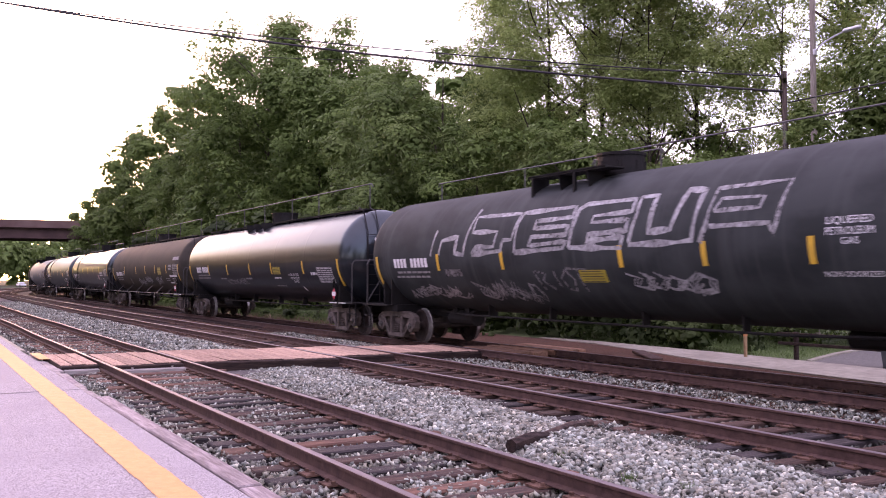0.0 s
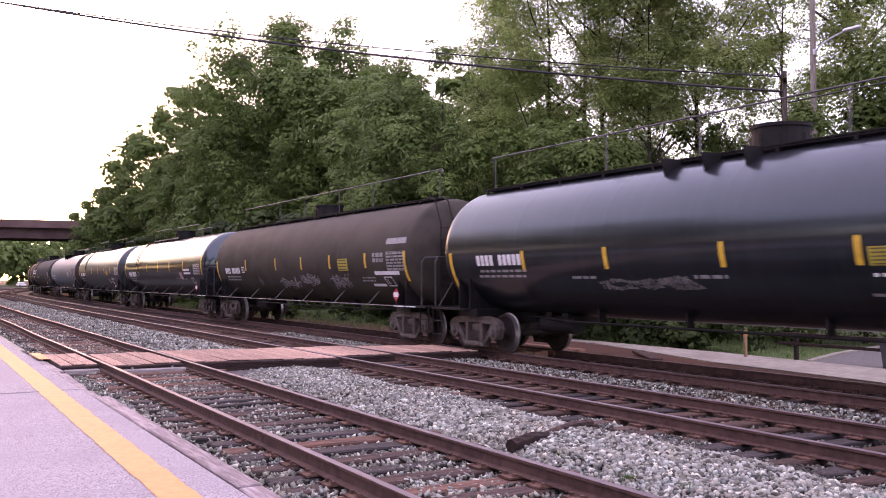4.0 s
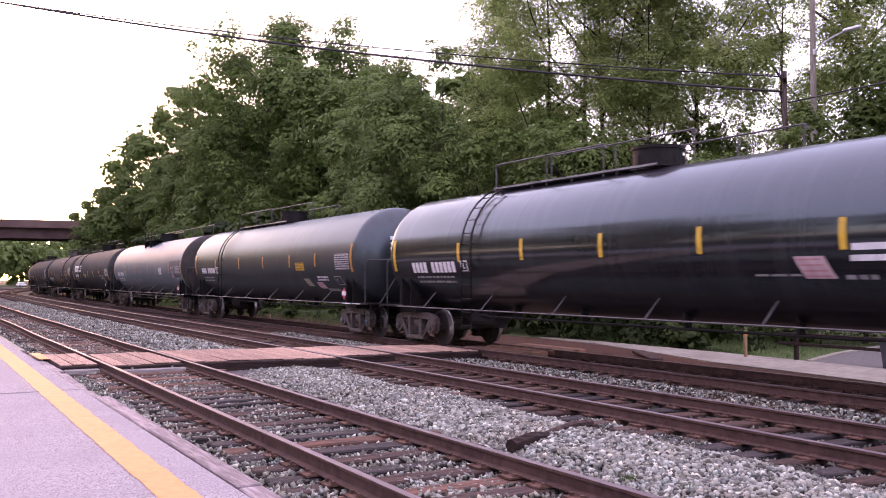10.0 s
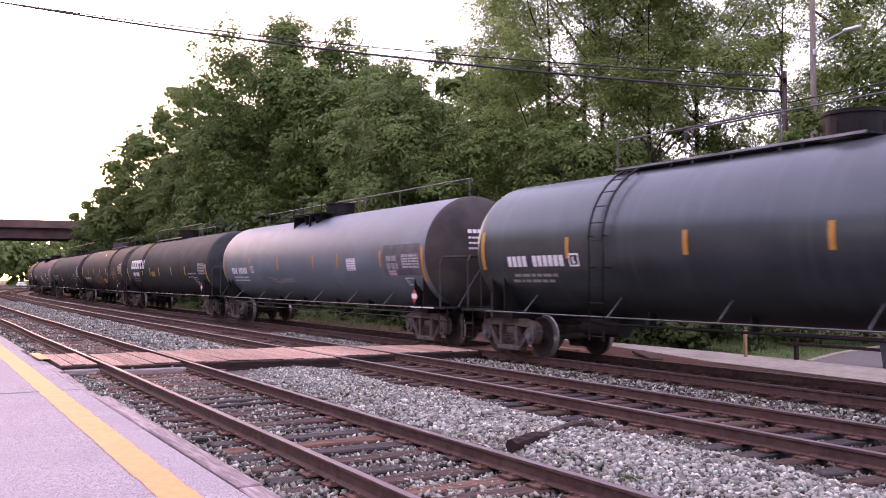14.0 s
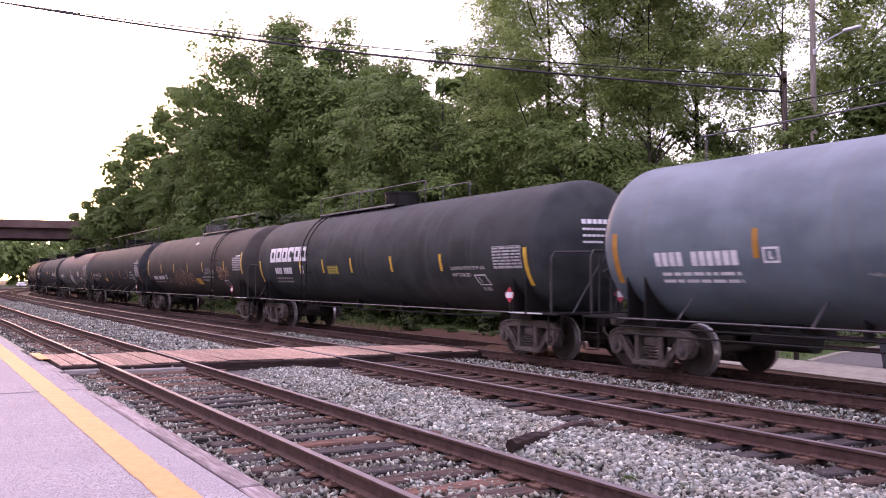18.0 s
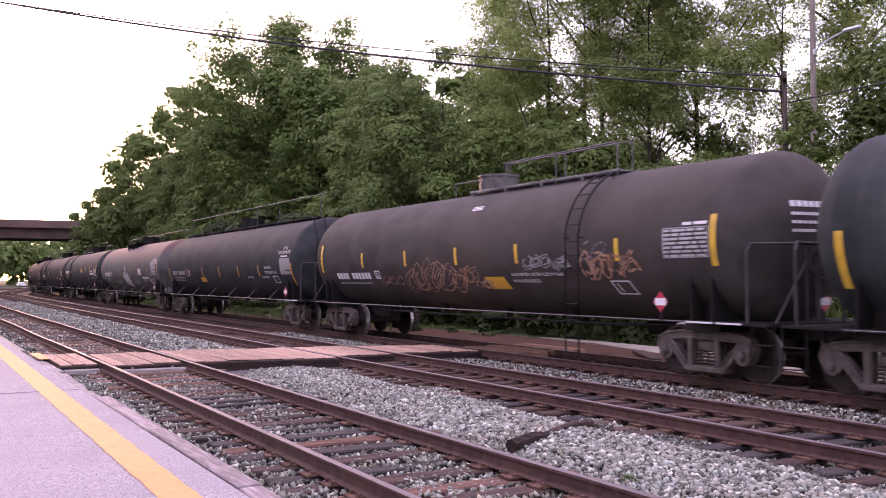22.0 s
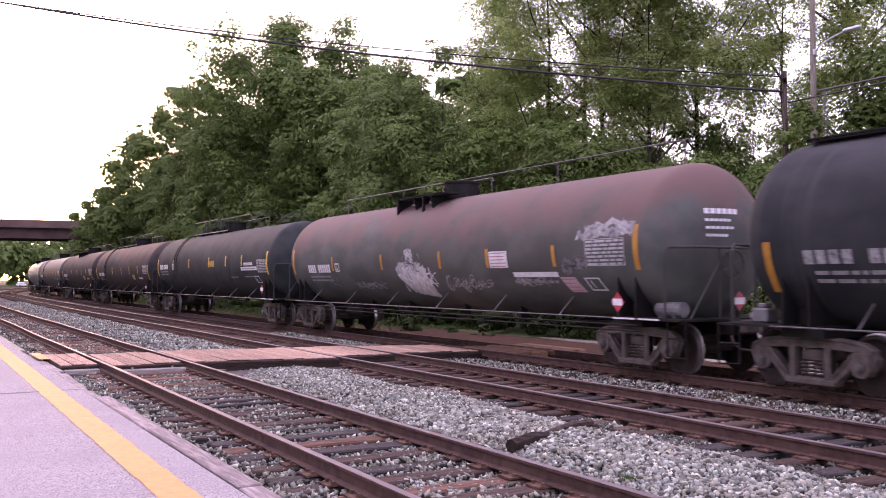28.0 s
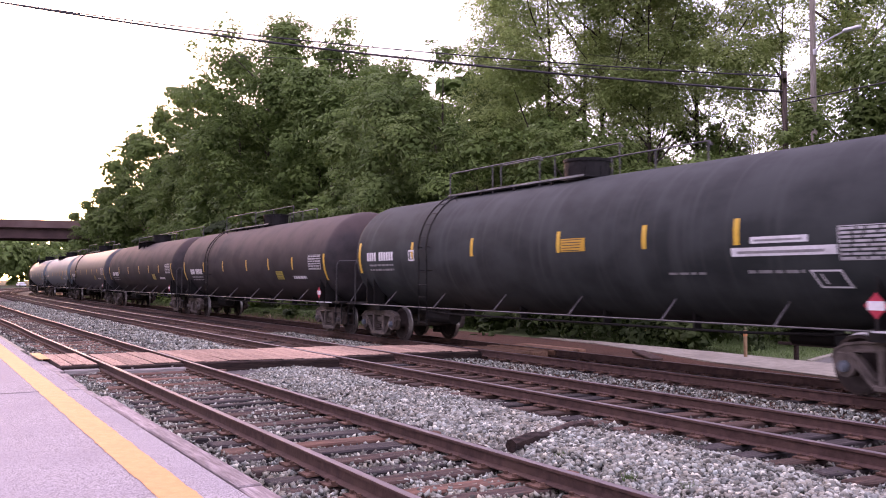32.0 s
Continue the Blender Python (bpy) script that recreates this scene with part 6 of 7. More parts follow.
    def placards(self, z=1.3, u=8.35):
        bm = bmesh.new()
        placard(bm, u, -1.5, z, 0.19, "y")
        me = mesh_of("placard", bm, M_REDSIGN)
        me.materials.append(M_WHITE)
        self.own("placard", me, None, "red and white diamond hazard placard")
        self.own("placard_holder", box(bmesh.new(), u - 0.03, u + 0.03, -1.49, -1.46, 1.0, z + 0.12), M_FRAME)
        bm = bmesh.new()
        x = 9.74 + HOOP.get(self.k, -0.1)
        placard(bm, x, 0.4, z + 0.02, 0.19, "x")
        me = mesh_of("placard", bm, M_REDSIGN)
        me.materials.append(M_WHITE)
        self.own("placard", me, None, "red and white diamond hazard placard")
        self.own("placard_holder", box(bmesh.new(), x - 0.05, x - 0.02, 0.37, 0.43, 1.0, z + 0.12), M_FRAME)
        bm = box(bmesh.new(), 8.1, 8.7, -1.49, -1.483, 0.985, 1.015)
        box(bm, 8.75, 9.3, -1.458, -1.452, 0.985, 1.015)
        self.own("sill_stripe", bm, M_WHITE, "white edge stripe")
        # stencils on the right-hand tank head
        bm = bmesh.new()
        for row, (w, h) in enumerate(((0.8, 0.1), (0.6, 0.05), (0.66, 0.05), (0.5, 0.05))):
            zz = AXIS + 0.5 - row * 0.14
            x = 9.0
            for i in range(6):
                y0 = -0.58 + i * w / 6
                rr = min(0.999, math.hypot(y0, zz - AXIS) / TANK_R)
                x = 8.9 + 0.76 * math.sqrt(1 - rr * rr) + 0.012
                rr2 = min(0.999, math.hypot(y0 + w / 7.5, zz + h - AXIS) / TANK_R)
                x2 = 8.9 + 0.76 * math.sqrt(1 - rr2 * rr2) + 0.012
                rr3 = min(0.999, math.hypot(y0 + w / 7.5, zz - AXIS) / TANK_R)
                x3 = 8.9 + 0.76 * math.sqrt(1 - rr3 * rr3) + 0.012
                rr4 = min(0.999, math.hypot(y0, zz + h - AXIS) / TANK_R)
                x4 = 8.9 + 0.76 * math.sqrt(1 - rr4 * rr4) + 0.012
                bm.faces.new([bm.verts.new(p) for p in ((x, y0, zz), (x3, y0 + w / 7.5, zz), (x2, y0 + w / 7.5, zz + h), (x4, y0, zz + h))])
        self.own("head_stencil", bm, M_WHITE)["kind"] = "stuff"

    def ladder(self, u, foot=0.55):
        self.fit("ladder:%.1f%.2f" % (u, foot), lambda: side_ladder(u, foot), M_FRAME)

    def top_full(self):
        """Running board over the whole length, with a long handrail and an end ladder."""
        self.fit("running_board:full", walkway(-8.8, 8.8), M_FRAME)
        self.fit("top_handrail:full", rail_over(-8.8, 8.8, 4.78, -0.3, (-8.6, -4.3, -1.6, 1.6, 4.3, 8.6)), M_RODPAINT)
        self.fit("end_ladder", end_ladder, M_FRAME)

    def top_half(self, right=False, board=None):
        """Running board from the ladder to the dome, with handrails about it."""
        a, b = (-0.55, 5.25) if right else (-5.25, 0.55)
        # added strip that draws the edge highlight in a pale colour
        self.fit("board_edge:half%d" % right, lambda: box(bmesh.new(), a, b, -0.535, -0.522, 3.945, 3.99), M_BOARD_EDGE, "worn bright edge of the running board")
        self.fit("running_board:half%d" % right, walkway(-0.6, 5.3) if right else walkway(-5.3, 0.6), board or M_FRAME)
        for i, args in enumerate(((-5.2, -1.0, 4.55, -0.5, (-5.2, -3.1, -1.1)), (-4.4, 0.5, 4.75, 0.6, (-4.4, -2, 0.4)), (0.0, 3.2, 4.45, 0.55, (0.2, 1.6, 3.1)))):
            if right:
                args = (-args[1], -args[0], args[2], args[3], [-u for u in args[4]])
            self.fit("top_handrail:half%d%d" % (i, right), rail_over(*args), M_RODPAINT)

    def top_bracket(self, rail=True):
        """A short platform on bracket plates beside the dome."""
        for u in (-1.9, -0.9, 0.05):
            self.fit("bracket_plate:%.2f" % u, bracket(u), M_FRAME)
        self.fit("running_board:bracket", walkway(-2.0, 0.7, -1.0, -0.5, 3.97), M_FRAME)
        if rail:
            self.fit("top_handrail:bracket", rail_over(-8.4, 8.4, 4.5, 0.3, (-8.2, -4, 4, 8.2)), M_RODPAINT)
        self.fit("guard_rail:bracket", rail_over(-1.9, 0.5, 4.5, 0.75, (-1.8, -0.6, 0.4)), M_RODPAINT)


# ---- each car, from the one in front to the last that shows ----
c = Car(0, P_SATIN, "satin black tank car covered in large silver graffiti letters", rods=())
c.bands((-5.18, -2.25, 1.79, 3.92, 6.08), -18, -2, elo=-33, ehi=-2)
c.mark(-7.64, -5.71, -14.4, -5.3)
c.small(-7.5, -5.65, -20.4, -18.2)
c.small(-7.6, -5.7, -25.2, -23)
c.sign(0.46, 1.28, -29.6, -19.5, M_YSIGN)
for text, u0, u1, t0, t1 in (("LIQUEFIED", 6.35, 7.12, 3.2, 8.0), ("PETROLEUM", 6.34, 7.14, -2.0, 2.2), ("GAS", 6.59, 6.89, -7.2, -3.4), ("NON-ODORIZED", 6.23, 7.21, -25.6, -22.3)):
    c.words(text, u0, u1, t0, t1)
bm = bmesh.new()
stroke(bm, [(-5.61, -4), (-5.38, 21)], 0.105)
stroke(bm, [(-5.19, -3), (-5.05, 10), (-4.30, 13), (-4.40, -2), (-4.00, -4), (-3.65, 40)], 0.105)
stroke(bm, [(-3.61, -4), (-3.40, 2), (-2.66, 2), (-2.54, 15), (-3.62, 16), (-3.62, 31), (-1.77, 30), (-1.93, 7), (-2.27, 7), (-2.37, -2), (-3.61, -4)], 0.105)
stroke(bm, [(-1.81, -4), (-1.77, 21), (-1.65, 30), (0.15, 31), (0.16, 22), (-1.08, 21), (-1.11, 15), (0.08, 15), (0.03, 8), (-1.17, 8), (-1.26, 1), (0.05, 3), (-0.05, -2), (-1.81, -4)], 0.105)
c.own("graffiti", bm, M_SPRAY, "large silver graffiti outlines")["kind"] = "stuff"
bm = bmesh.new()
stroke(bm, [(0.14, -2), (0.30, 28), (0.50, 32), (1.94, 32), (1.95, 22), (0.84, 21), (0.81, 16), (1.89, 16), (1.86, 8), (0.77, 7), (0.73, 2), (1.79, 4), (1.71, -4), (0.14, -2)], 0.105)
stroke(bm, [(1.96, -1), (2.10, 19), (2.08, 33), (2.51, 33), (2.49, 6), (3.04, 7), (3.24, 29), (3.29, 35), (3.68, 33), (3.56, -1), (3.21, -2), (1.95, -2)], 0.105)
c.own("graffiti", bm, M_SPRAY, "large silver graffiti outlines")["kind"] = "stuff"
bm = bmesh.new()
stroke(bm, [(3.75, -3), (3.87, 8), (3.98, 33), (5.48, 34), (5.31, 0), (5.20, 7), (3.94, 7)], 0.09)
stroke(bm, [(4.02, 17), (4.14, 25), (5.04, 24), (4.98, 17), (4.02, 17)], 0.075)
c.own("graffiti", bm, M_SPRAY_M, "fainter silver graffiti outlines")["kind"] = "stuff"
bm = bmesh.new()
for pts in (((-1.2, -20), (-1.0, -37)), ((-1.15, -20), (-0.8, -22), (-0.95, -28), (-0.65, -36)), ((-0.5, -20), (-0.4, -34)), ((-0.1, -19), (-0.28, -26), (-0.15, -36), (0.05, -37), (0.14, -27), (-0.1, -19)), ((-0.05, -18), (0.6, -19)), ((0.28, -18), (0.42, -38))):
    stroke(bm, pts, 0.055)
c.own("graffiti", bm, M_SPRAY_D, "thin silver sprayed tag")["kind"] = "stuff"
for i, (u0, u1, t0, t1, n) in enumerate(((1.91, 3.77, -37, -17, 5), (-3.78, -1.09, -50, -27, 6), (-7.36, -4.59, -50, -31, 6))):
    c.spray(u0, u1, t0, t1, n, M_SPRAY if i == 0 else M_SPRAY_M, 0.05, i)
c.bar(-4.9, -4.1, -24, -17, M_SPRAY_D, "paint_patch")
c.placards()
c.top_bracket()

c = Car(1, P_GLOSS, "glossy black tank car with a running board along its top", rods=())
c.bands((-5.69, -2.92, 0.04, 2.58, 5.76), -19, -2.7, elo=-36, ehi=-2)
c.mark(-7.6, -5.75, -14.4, -5.3)
c.small(-7.5, -5.65, -20.4, -18.2)
c.small(-7.6, -5.7, -25.2, -23)
c.sign(2.73, 3.5, -19.3, -8.9, M_YSIGN)
c.small(2.75, 3.46, -25.6, -23.5, M_WHITE)
c.small(2.61, 3.55, -38, -36)
c.small(-4.09, -3.33, -26.5, -24.4)
c.small(-0.69, 0.07, -26.6, -24.1)
for text, u0, u1, t0, t1 in (("LIQUEFIED", 4.29, 5.25, -22.3, -18.6), ("PETROLEUM", 4.4, 5.2, -27, -23.4), ("GAS", 4.56, 5.03, -31.4, -28)):
    c.words(text, u0, u1, t0, t1)
c.bar(5.1, 5.2, -45, -38, slant=0.1)
c.small(6.4, 6.95, -21, -17.5, M_WHITE)
c.data(7.0, 8.25, -31.3, -11.8, 8)
c.spray(-3.3, -1.0, -35, -25, 3, M_SPRAY_D, 0.06)
c.placards(1.28, 8.5)
c.top_full()
for u in (-1.9, -0.9, 0.05):
    c.fit("bracket_plate:%.2f" % u, bracket(u), M_FRAME)

c = Car(2, P_BROWN, "dusty brown-black tank car with a running board along its top")
c.bands((-4.63, -1.17, 1.39, 3.87, 6.54), -13.5, 2.7, elo=-29, ehi=3)
c.mark(-7.39, -5.43, -17.2, -8.3, 11)
c.small(-7.29, -5.52, -23.4, -21.3)
c.small(-7.33, -5.55, -28.3, -26.1)
c.square(-5.17, -16.3, -7)
c.sign(4.52, 5.26, -16.1, -2.2, M_YSIGN, 4)
c.data(7.94, 9.0, -17.1, 2.6, 6, M_DULL)
c.bar(7.89, 9.1, 10.9, 17.2, M_DULL, "paint_patch")
c.small(7.05, 7.79, -2, 2.4, M_DULL)
c.small(7.05, 7.79, -7.6, -3.5, M_DULL)
c.bar(7.06, 8.61, -21.7, -17.6)
c.bar(6.67, 7.49, -35.8, -32.4)
c.small(6.11, 6.99, -25.8, -24)
c.small(6.05, 6.93, -29.6, -27.7)
c.outline(7.55, 8.05, -35.5, -23.8)
c.curls(-1.1, 0.95, -44, -22, 4, M_SPRAY_M, 0.04, 0)
c.curls(1.0, 2.75, -38, -17, 4, M_SPRAY_M, 0.045, 1)
c.curls(3.6, 5.25, -42, -18, 4, M_SPRAY_M, 0.04, 2)
c.curls(-3.45, -3.0, -40, -22, 2, M_SPRAY_D, 0.03, 3)
c.placards(1.31, 8.27)
c.top_full()

c = Car(3, P_MIRROR, "clean glossy black tank car that mirrors the sky", blue=False)
c.bands((-5.0, -2.32, 0.36, 2.96, 5.75), -10.2, 7.3, elo=-18, ehi=14)
c.mark(-7.46, -5.2, -19.9, -9.6, 11)
c.small(-7.3, -5.4, -25.5, -23.4)
c.small(-7.3, -5.4, -30.5, -28.4)
c.square(-4.95, -19, -9)
c.bar(5.88, 6.93, -10.6, -6.9)
c.bar(5.84, 7.07, -16.6, -13.2)
c.sign(4.85, 5.4, -26.7, -13.3, M_PINKSIGN, 4, M_PALEINK, slant=0.15)
c.small(4.05, 4.93, -25.2, -23.7)
c.small(5.7, 6.21, -27.2, -24.4)
c.outline(6.88, 7.42, -34.7, -23.7)
c.data(7.68, 8.81, -17.4, 0.8, 6)
c.placards(1.36, 7.95)
c.ladder(-5.0)
c.top_half()

c = Car(4, P_GREY, "dark grey tank car with orange marks and a side ladder", blue=True)
c.bands((-5.42, -2.1, 0.84, 3.69, 6.06), -10.3, 6.0, M_ORANGE, elo=-18, ehi=15)
c.mark(-7.62, -5.55, -16, -7.2, 11)
c.small(-7.46, -5.88, -24.6, -22.1)
c.small(-7.58, -5.99, -29.8, -27.2)
c.square(-5.39, -16.5, -6.4)
c.sign(4.25, 5.03, -14.9, -4.6, M_OSIGN)
c.data(7.69, 8.77, -14.5, 3.4, 7)
c.outline(7.38, 7.88, -34.4, -22.6, mat=M_DULL)
c.sign(5.7, 6.25, -40.4, -31, M_PINKSIGN, 3, M_PALEINK, slant=0.15)
c.small(5.99, 6.93, -25, -22.8, M_WHITE)
c.small(5.97, 6.85, -28.6, -26.3, M_WHITE)
c.bar(6.33, 7.3, -44.5, -40.3, M_DULL, "paint_patch", 0.1)
c.sign(4.7, 5.2, -37, -25.8, M_DULL, 3, M_YSIGN, slant=0.2)
c.placards(1.3, 8.24)
c.ladder(-4.75)
c.top_half()

c = Car(5, P_LAVENDER, "faded blue-grey tank car with orange marks", rods=(1.0, 0.86, 0.72))
c.bands((-5.49, -2.27, 1.15, 3.17, 6.21), -13.6, 4.3, M_ORANGE, elo=-30, ehi=6)
c.mark(-7.82, -5.86, -17.8, -8.4, 11)
c.small(-7.69, -5.87, -24.4, -22.1, M_WHITE)
c.small(-7.71, -5.88, -29.5, -27.2, M_WHITE)
c.square(-5.36, -16.8, -7.1)
c.sign(3.85, 4.5, -16.1, -2.3, M_WHITE, 5, M_DULL)
c.bar(6.4, 8.6, -22.6, 9.8, M_PATCH, "paint_patch")
c.data(7.54, 8.51, -14.7, -1.1, 5)
c.small(6.6, 7.3, -7, -1.5, M_DULL)
c.small(6.6, 7.3, -15.9, -9, M_DULL)
c.sign(6.66, 7.13, -22.5, -17, M_PINKSIGN, 2, M_PALEINK)
c.outline(7.5, 8.0, -34, -25)
c.spray(-3.5, -1.6, -32, -22, 2, M_DULL, 0.04)
c.placards(1.29, 8.35)
c.top_bracket()
c.own("tank_head", dish(), P_UMBER, "dirty brown tank head")
c.fit("guard_rail:near", rail_over(-2.0, 0.7, 4.48, -0.97, (-1.95, -1.05, -0.2, 0.65)), M_FRAME)
c.fit("guard_rail:mid", rail_over(-2.0, 0.7, 4.22, -0.972, (-1.9,)), M_FRAME)

c = Car(6, P_SATIN, "satin black tank car with a white block logo", struts=False)
c.bands((-4.95, -2.95, -0.75, 1.96, 4.74), -18.5, -2.0, elo=-33, ehi=0)
bm = bmesh.new()
for i in range(6):
    u0 = -7.93 + i * 0.605 + 0.3
    for k, (a, b, lo, hi) in enumerate(((0.0, 0.17, -2.6, 16.4), (0.37, 0.54, -2.6, 16.4), (0.17, 0.37, 11, 16.4), (0.17, 0.37, -2.6, 2.8))):
        if i == 3 and k == 1:
            lo, hi = 9, 16.4
        patch(bm, u0 + a, u0 + b, lo, hi, 0.005)
c.own("logo", bm, M_WHITE, "white block logo shapes")["kind"] = "stuff"
c.mark(-7.48, -5.79, -18.9, -10.4)
c.small(-7.6, -5.95, -26.4, -24)
c.small(-7.6, -5.95, -31.4, -29)
c.square(-5.02, -18.7, -8.3)
c.sign(-2.59, -1.78, -20, -9.9, M_YSIGN)
c.words("LIQUEFIED PETROLEUM GAS", 5.2, 6.75, -17.9, -14.5)
c.words("NOT ODORIZED", 5.23, 6.06, -24, -20.8)
c.data(7.16, 8.31, -17, 1.6, 7)
c.outline(6.2, 6.7, -32.9, -22.3)
c.small(6.35, 6.75, -39, -35)
c.placards(1.38, 8.15)
c.ladder(-4.2)
c.top_half()

c = Car(7, P_UMBER, "brown-black tank car with orange and silver graffiti and a side ladder", cap=M_CAPGREY, struts=False, ends=(0.5, 0.0), trucks=(0.75, 0.15))
c.bands((-5.0, -2.28, 0.4, 3.02, 6.38), -13, 3.0, elo=-18, ehi=15, ends=(-8.12, 8.77))
c.mark(-7.05, -4.6, -26.5, -19, 11)
c.small(-7.0, -4.7, -33, -30.5)
c.square(-4.3, -26, -17)
c.sign(1.53, 2.35, -36.8, -24.6, M_OSIGN, 0, slant=0.15)
c.letters(-2.45, 0.65, -42, -6, 6, M_SPRAY_O, 0.034, 0)
c.letters(-2.3, 0.5, -40, -9, 5, M_SPRAY_W, 0.016, 1, inner=False)
c.letters(0.45, 1.3, -30, -14, 3, M_SPRAY_O, 0.03, 2, 0.1)
c.spray(1.0, 1.62, -36, -25, 2, M_SPRAY_O, 0.03, 0)
c.letters(-3.9, -2.7, -34, -23, 3, M_SPRAY_O, 0.022, 5, 0.1)
c.letters(3.3, 4.2, -18.5, -5.5, 3, M_SPRAY, 0.03, 6, 0.1)
c.spray(4.15, 4.72, -19, -6, 2, M_SPRAY, 0.03, 1)
c.letters(5.3, 6.15, -27, -5, 3, M_SPRAY_O, 0.05, 7, 0.1)
c.letters(5.35, 6.0, -12, 3, 2, M_SPRAY_D, 0.05, 8, 0.1, False)
c.spray(6.1, 6.75, -26, -4, 2, M_SPRAY_O, 0.04, 2)
c.data(7.63, 8.72, -12.2, 7.2, 7)
c.small(8.1, 8.7, 9, 11, M_WHITE)
c.words("LIQUEFIED PETROLEUM GAS", 2.72, 4.61, -24.2, -21.2)
c.words("NON-ODORIZED", 2.7, 3.74, -29.9, -27.0)
for t in (39.6, 41.4, 43.2):
    c.bar(0.64, 1.1, t, t + 1.0)
c.outline(6.0, 6.55, -40, -28)
c.placards(1.33, 7.5)
c.ladder(4.9, 0.2)
c.top_half(True, M_PATCH_GREY)

c = Car(8, P_BLUE, "blue-black tank car with a running board along its top")
c.bands((-4.88, -2.13, 0.51, 3.22, 5.8), -22, -5.6, M_ORANGE, elo=-36, ehi=-4.5)
c.mark(-7.58, -5.15, -18, -10, 11, mat=M_SPRAY)
c.small(-7.4, -5.4, -24.4, -22)
c.small(-7.4, -5.4, -29.4, -27)
c.square(-4.6, -19, -10)
c.words("LPG", 8.5, 8.95, 14.6, 18.0)
c.words("NON-ODORIZED", 8.05, 9.3, 8.6, 12.6)
c.words("LIQUEFIED", 6.5, 7.26, -11.4, -7.7)
c.words("PETROLEUM GAS", 6.49, 7.78, -18.1, -14.2)
c.small(8.35, 9.0, 4.0, 6, M_WHITE)
c.bar(8.2, 9.25, -19.6, 2.4, M_DULL, "paint_patch")
c.bar(8.7, 9.24, -15, -11.5, P_SATIN, "paint_patch")
c.small(4.31, 5.05, -24.8, -22)
c.small(6.01, 6.87, -25, -21.6)
c.outline(7.2, 7.75, -32.5, -21.5)
c.sign(-2.66, -1.82, -31.8, -22.8, M_OSIGN, 0)
c.fit("brake_valve", brake_valve, M_PATCH_GREY, "grey brake valve")
c.placards(1.29, 8.27)
c.top_full()

c = Car(9, P_RED, "weathered tank car washed with red rust, tagged with graffiti", rods=(1.0, 0.88, 0.78))
c.bands((-5.1, -1.59, 1.74, 3.98, 6.54), -16.3, 0.3, M_ORANGE, elo=-20, ehi=12)
c.mark(-7.17, -5.31, -18.1, -8.3, 11)
c.small(-7.1, -5.4, -24.4, -22)
c.small(-7.1, -5.4, -29.4, -27)
c.square(-4.91, -17.2, -7.3)
c.sign(4.07, 4.81, -16.5, -2.2, M_WHITE, 5, M_PALEINK)
c.data(7.6, 8.75, -16.5, 2.9, 7)
c.spray(7.3, 8.77, 4, 17, 5, M_SPRAY, 0.08, 0)
c.curls(-3.9, -1.6, -41, -28, 6, M_SPRAY_M, 0.035, 1)
c.curls(-5.6, -4.6, -38, -24, 3, M_SPRAY_D, 0.035, 3)
c.curls(1.65, 4.01, -43, -20, 5, M_SPRAY_M, 0.035, 2)
c.curls(4.9, 6.3, -34, -24, 5, M_SPRAY_M, 0.03, 4)
bm = bmesh.new()
for i in range(26):
    k = i / 25
    lo = -40 - 7 * k + 3 * math.sin(i * 1.9)
    hi = 3 if 0.36 < k < 0.58 else -10 if 0.1 < k < 0.88 else -14
    pts = [(-0.7 + 1.55 * k + 0.34 * q * (1.4 - k) - c.o + 0.03 * math.sin(i * 3.1 + q * 11), hi + math.sin(i * 2.7) + (lo - hi) * q) for q in (0, 0.2, 0.4, 0.6, 0.8, 1)]
    stroke(bm, pts, 0.19, 0.006 + 0.0005 * (i % 3))
c.own("graffiti", bm, M_SILVER, "blotchy silver sprayed figure")["kind"] = "stuff"
c.curls(-0.75, 1.5, -44, -10, 5, M_WHITE, 0.026, 20)
c.curls(-0.3, 0.7, -20, 4, 3, M_SPRAY_D, 0.03, 21)
c.bar(4.94, 6.58, -25, -20.6)
c.small(4.9, 6.5, -30.5, -28, M_DULL)
c.sign(6.6, 7.1, -38.8, -25.1, M_PINKSIGN, 4, M_PALEINK, slant=0.2)
c.outline(7.38, 7.85, -36.9, -25.6)
c.fit("platform_reservoir", platform_reservoir, M_PATCH_GREY, "grey air reservoir")
c.spray(6.78, 7.47, -21, -4, 3, M_SPRAY_D, 0.1, 6)
c.placards(1.3, 8.25)
c.top_bracket()

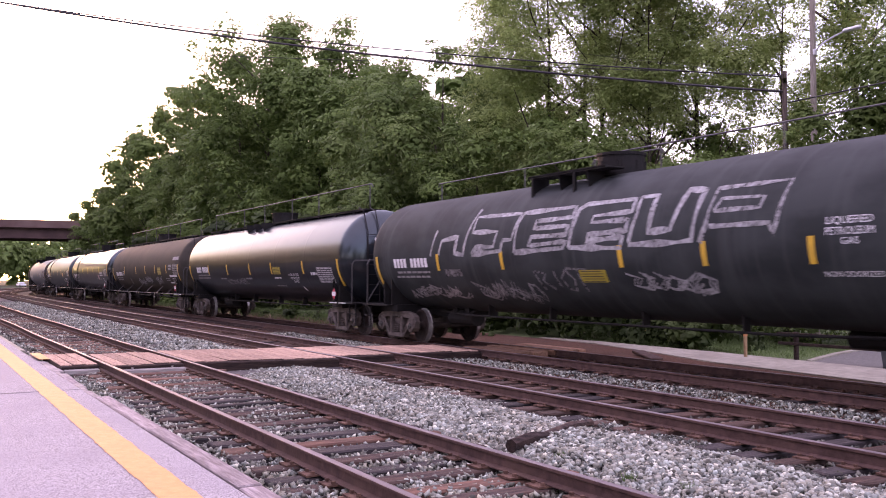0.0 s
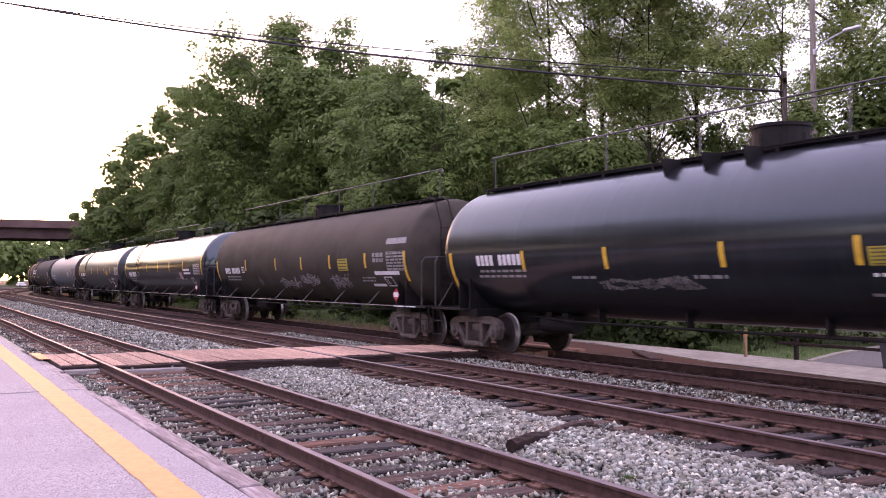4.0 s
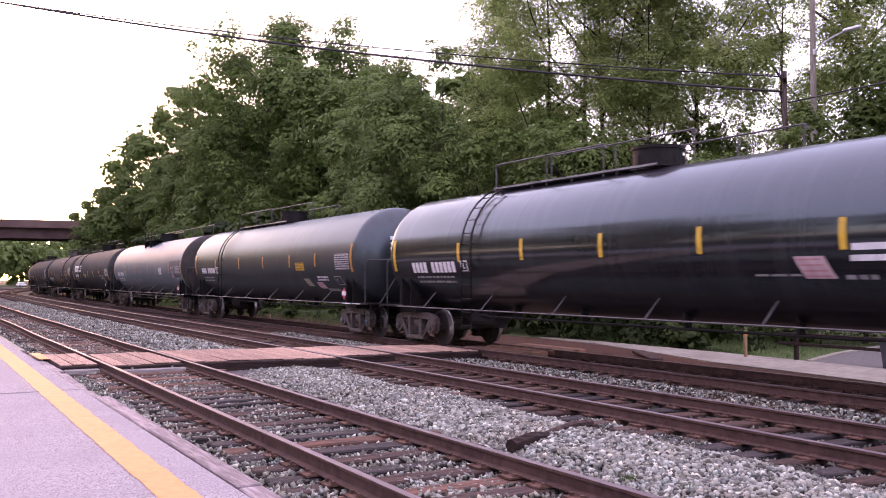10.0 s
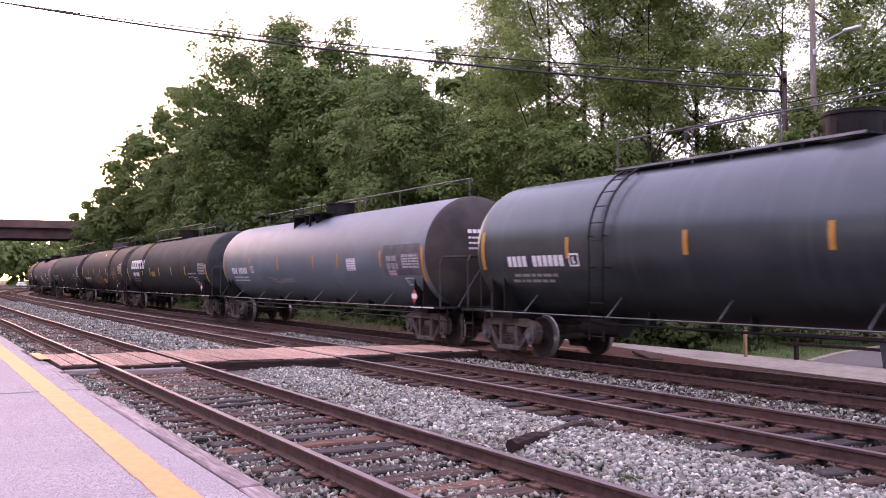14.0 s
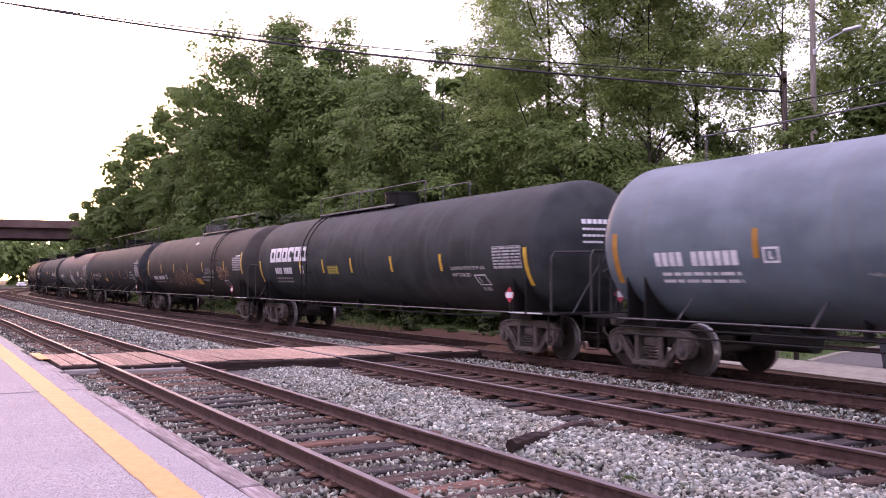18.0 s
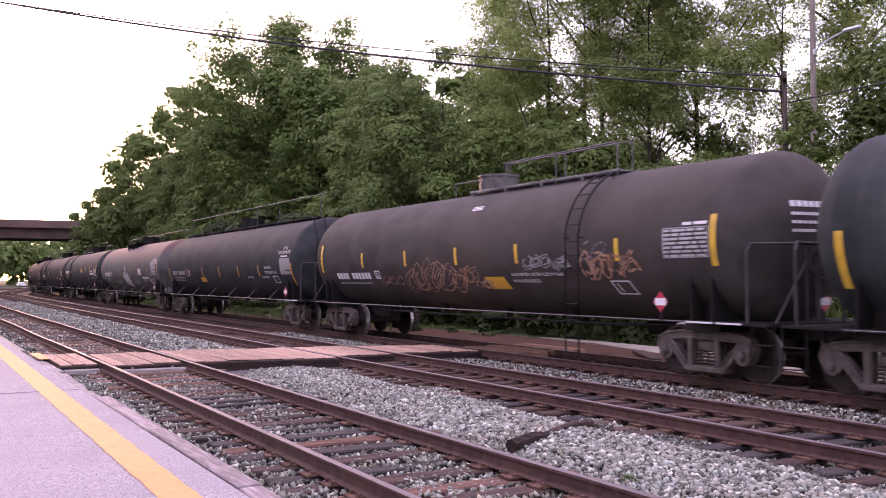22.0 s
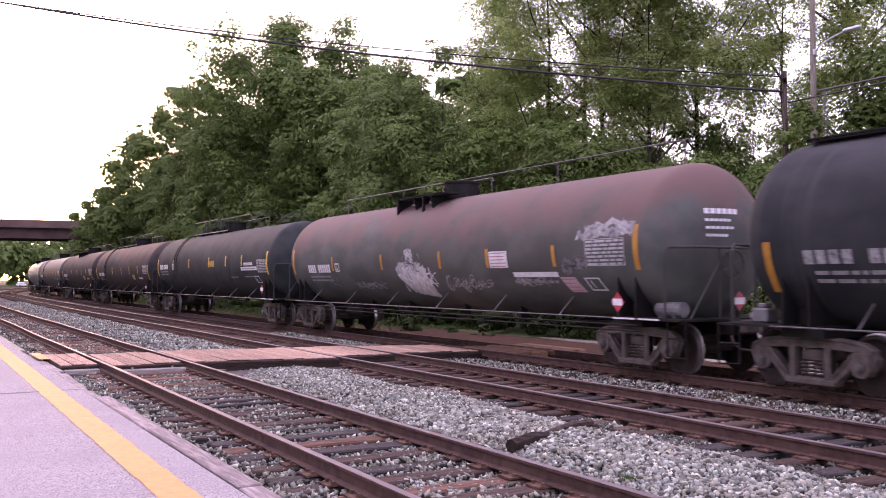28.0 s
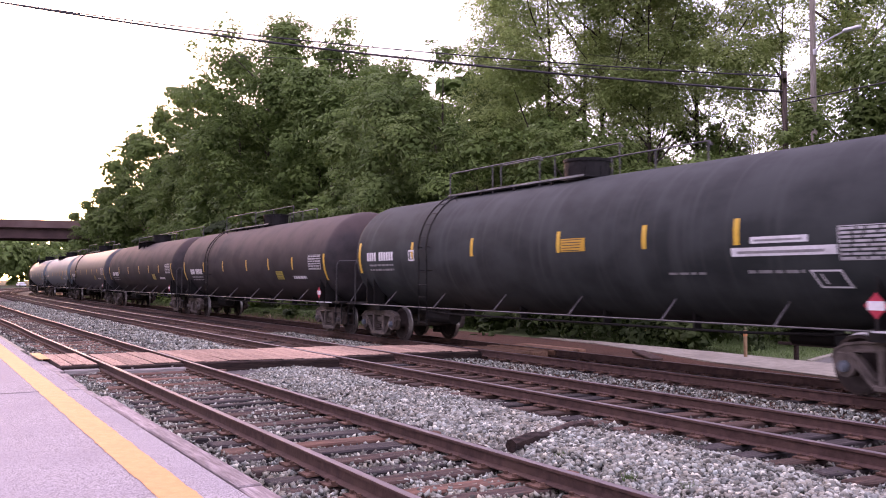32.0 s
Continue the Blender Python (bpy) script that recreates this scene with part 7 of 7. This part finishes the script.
c = Car(10, P_SATIN, "satin black tank car with orange marks and a side ladder", blue=True)
c.bands((-5.25, -2.23, 1.17, 3.75, 5.93), -5.5, 10.8, M_YTAPE, elo=-19.5, ehi=14)
c.mark(-8.05, -6.37, -6.3, 2.7, 11)
c.small(-7.9, -6.4, -12, -10)
c.small(-7.9, -6.4, -17, -15)
c.square(-5.46, -7.6, 3.1)
c.sign(1.26, 2.04, -5.2, 4.8, M_OSIGN)
c.sign(6.21, 7.3, -5.0, -1.0, M_WHITE, 1, M_DULL, "stencil_bar")
c.sign(5.8, 7.79, -12.5, -7.2, M_WHITE, 1, M_DULL, "stencil_bar")
c.small(4.26, 5.15, -23.8, -22.2)
c.small(6.08, 7.16, -23.2, -21.2)
c.data(7.82, 8.91, -16.1, 2.3, 8)
c.outline(7.25, 7.8, -32.7, -21.3)
c.placards(1.36, 8.18)
c.ladder(-4.9)
c.top_half()

REST = ((P_PINK, "black tank car with a dusty brown top", "half"), (P_PINK, "black tank car with a dusty brown top", "bracket"), (P_SLATE, "slate grey weathered tank car", "half"),
        (P_LAVENDER, "faded blue-grey tank car", "bracket"), (P_LAVENDER, "faded blue-grey tank car", "bracket"), (P_BROWN, "dusty dark tank car", "full"))
for i, (coat, label, top) in enumerate(REST):
    c = Car(11 + i, coat, label)
    c.bands((-5.2, -2.2, 1.0, 3.6, 6.1), -13, 3, elo=-28, ehi=5)
    c.mark(-7.5, -5.5, -17, -8, 11)
    c.small(-7.4, -5.6, -23.4, -21)
    c.small(-7.4, -5.6, -28, -26)
    c.sign(4.3, 5.0, -27, -15, M_YSIGN)
    c.data(7.6, 8.7, -14, 4, 6)
    c.small(6.0, 7.2, -26, -22, M_WHITE)
    c.placards()
    if top == "half":
        c.ladder(-4.8)
        c.top_half()
    elif top == "full":
        c.top_full()
    else:
        c.top_bracket()


def motions():
    for car, k, o in CARS:
        rows = []
        for i in range(33):
            s = FIRST - PITCH * k + o + train_s(i)
            a, b = line(s - BOGIE, D3, Z3), line(s + BOGIE, D3, Z3)
            rows.append((i, Matrix.Translation((a + b) / 2) @ Matrix.Rotation(math.atan2(b.y - a.y, b.x - a.x), 4, "Z")))
        walk(car, rows)
    for wheel, w in WHEELS:
        walk(wheel, [(i / 10, Matrix.Translation((w, 0, WHEEL_R)) @ Matrix.Rotation(train_s(i / 10) / WHEEL_R, 4, "Y")) for i in range(321)])


motions()
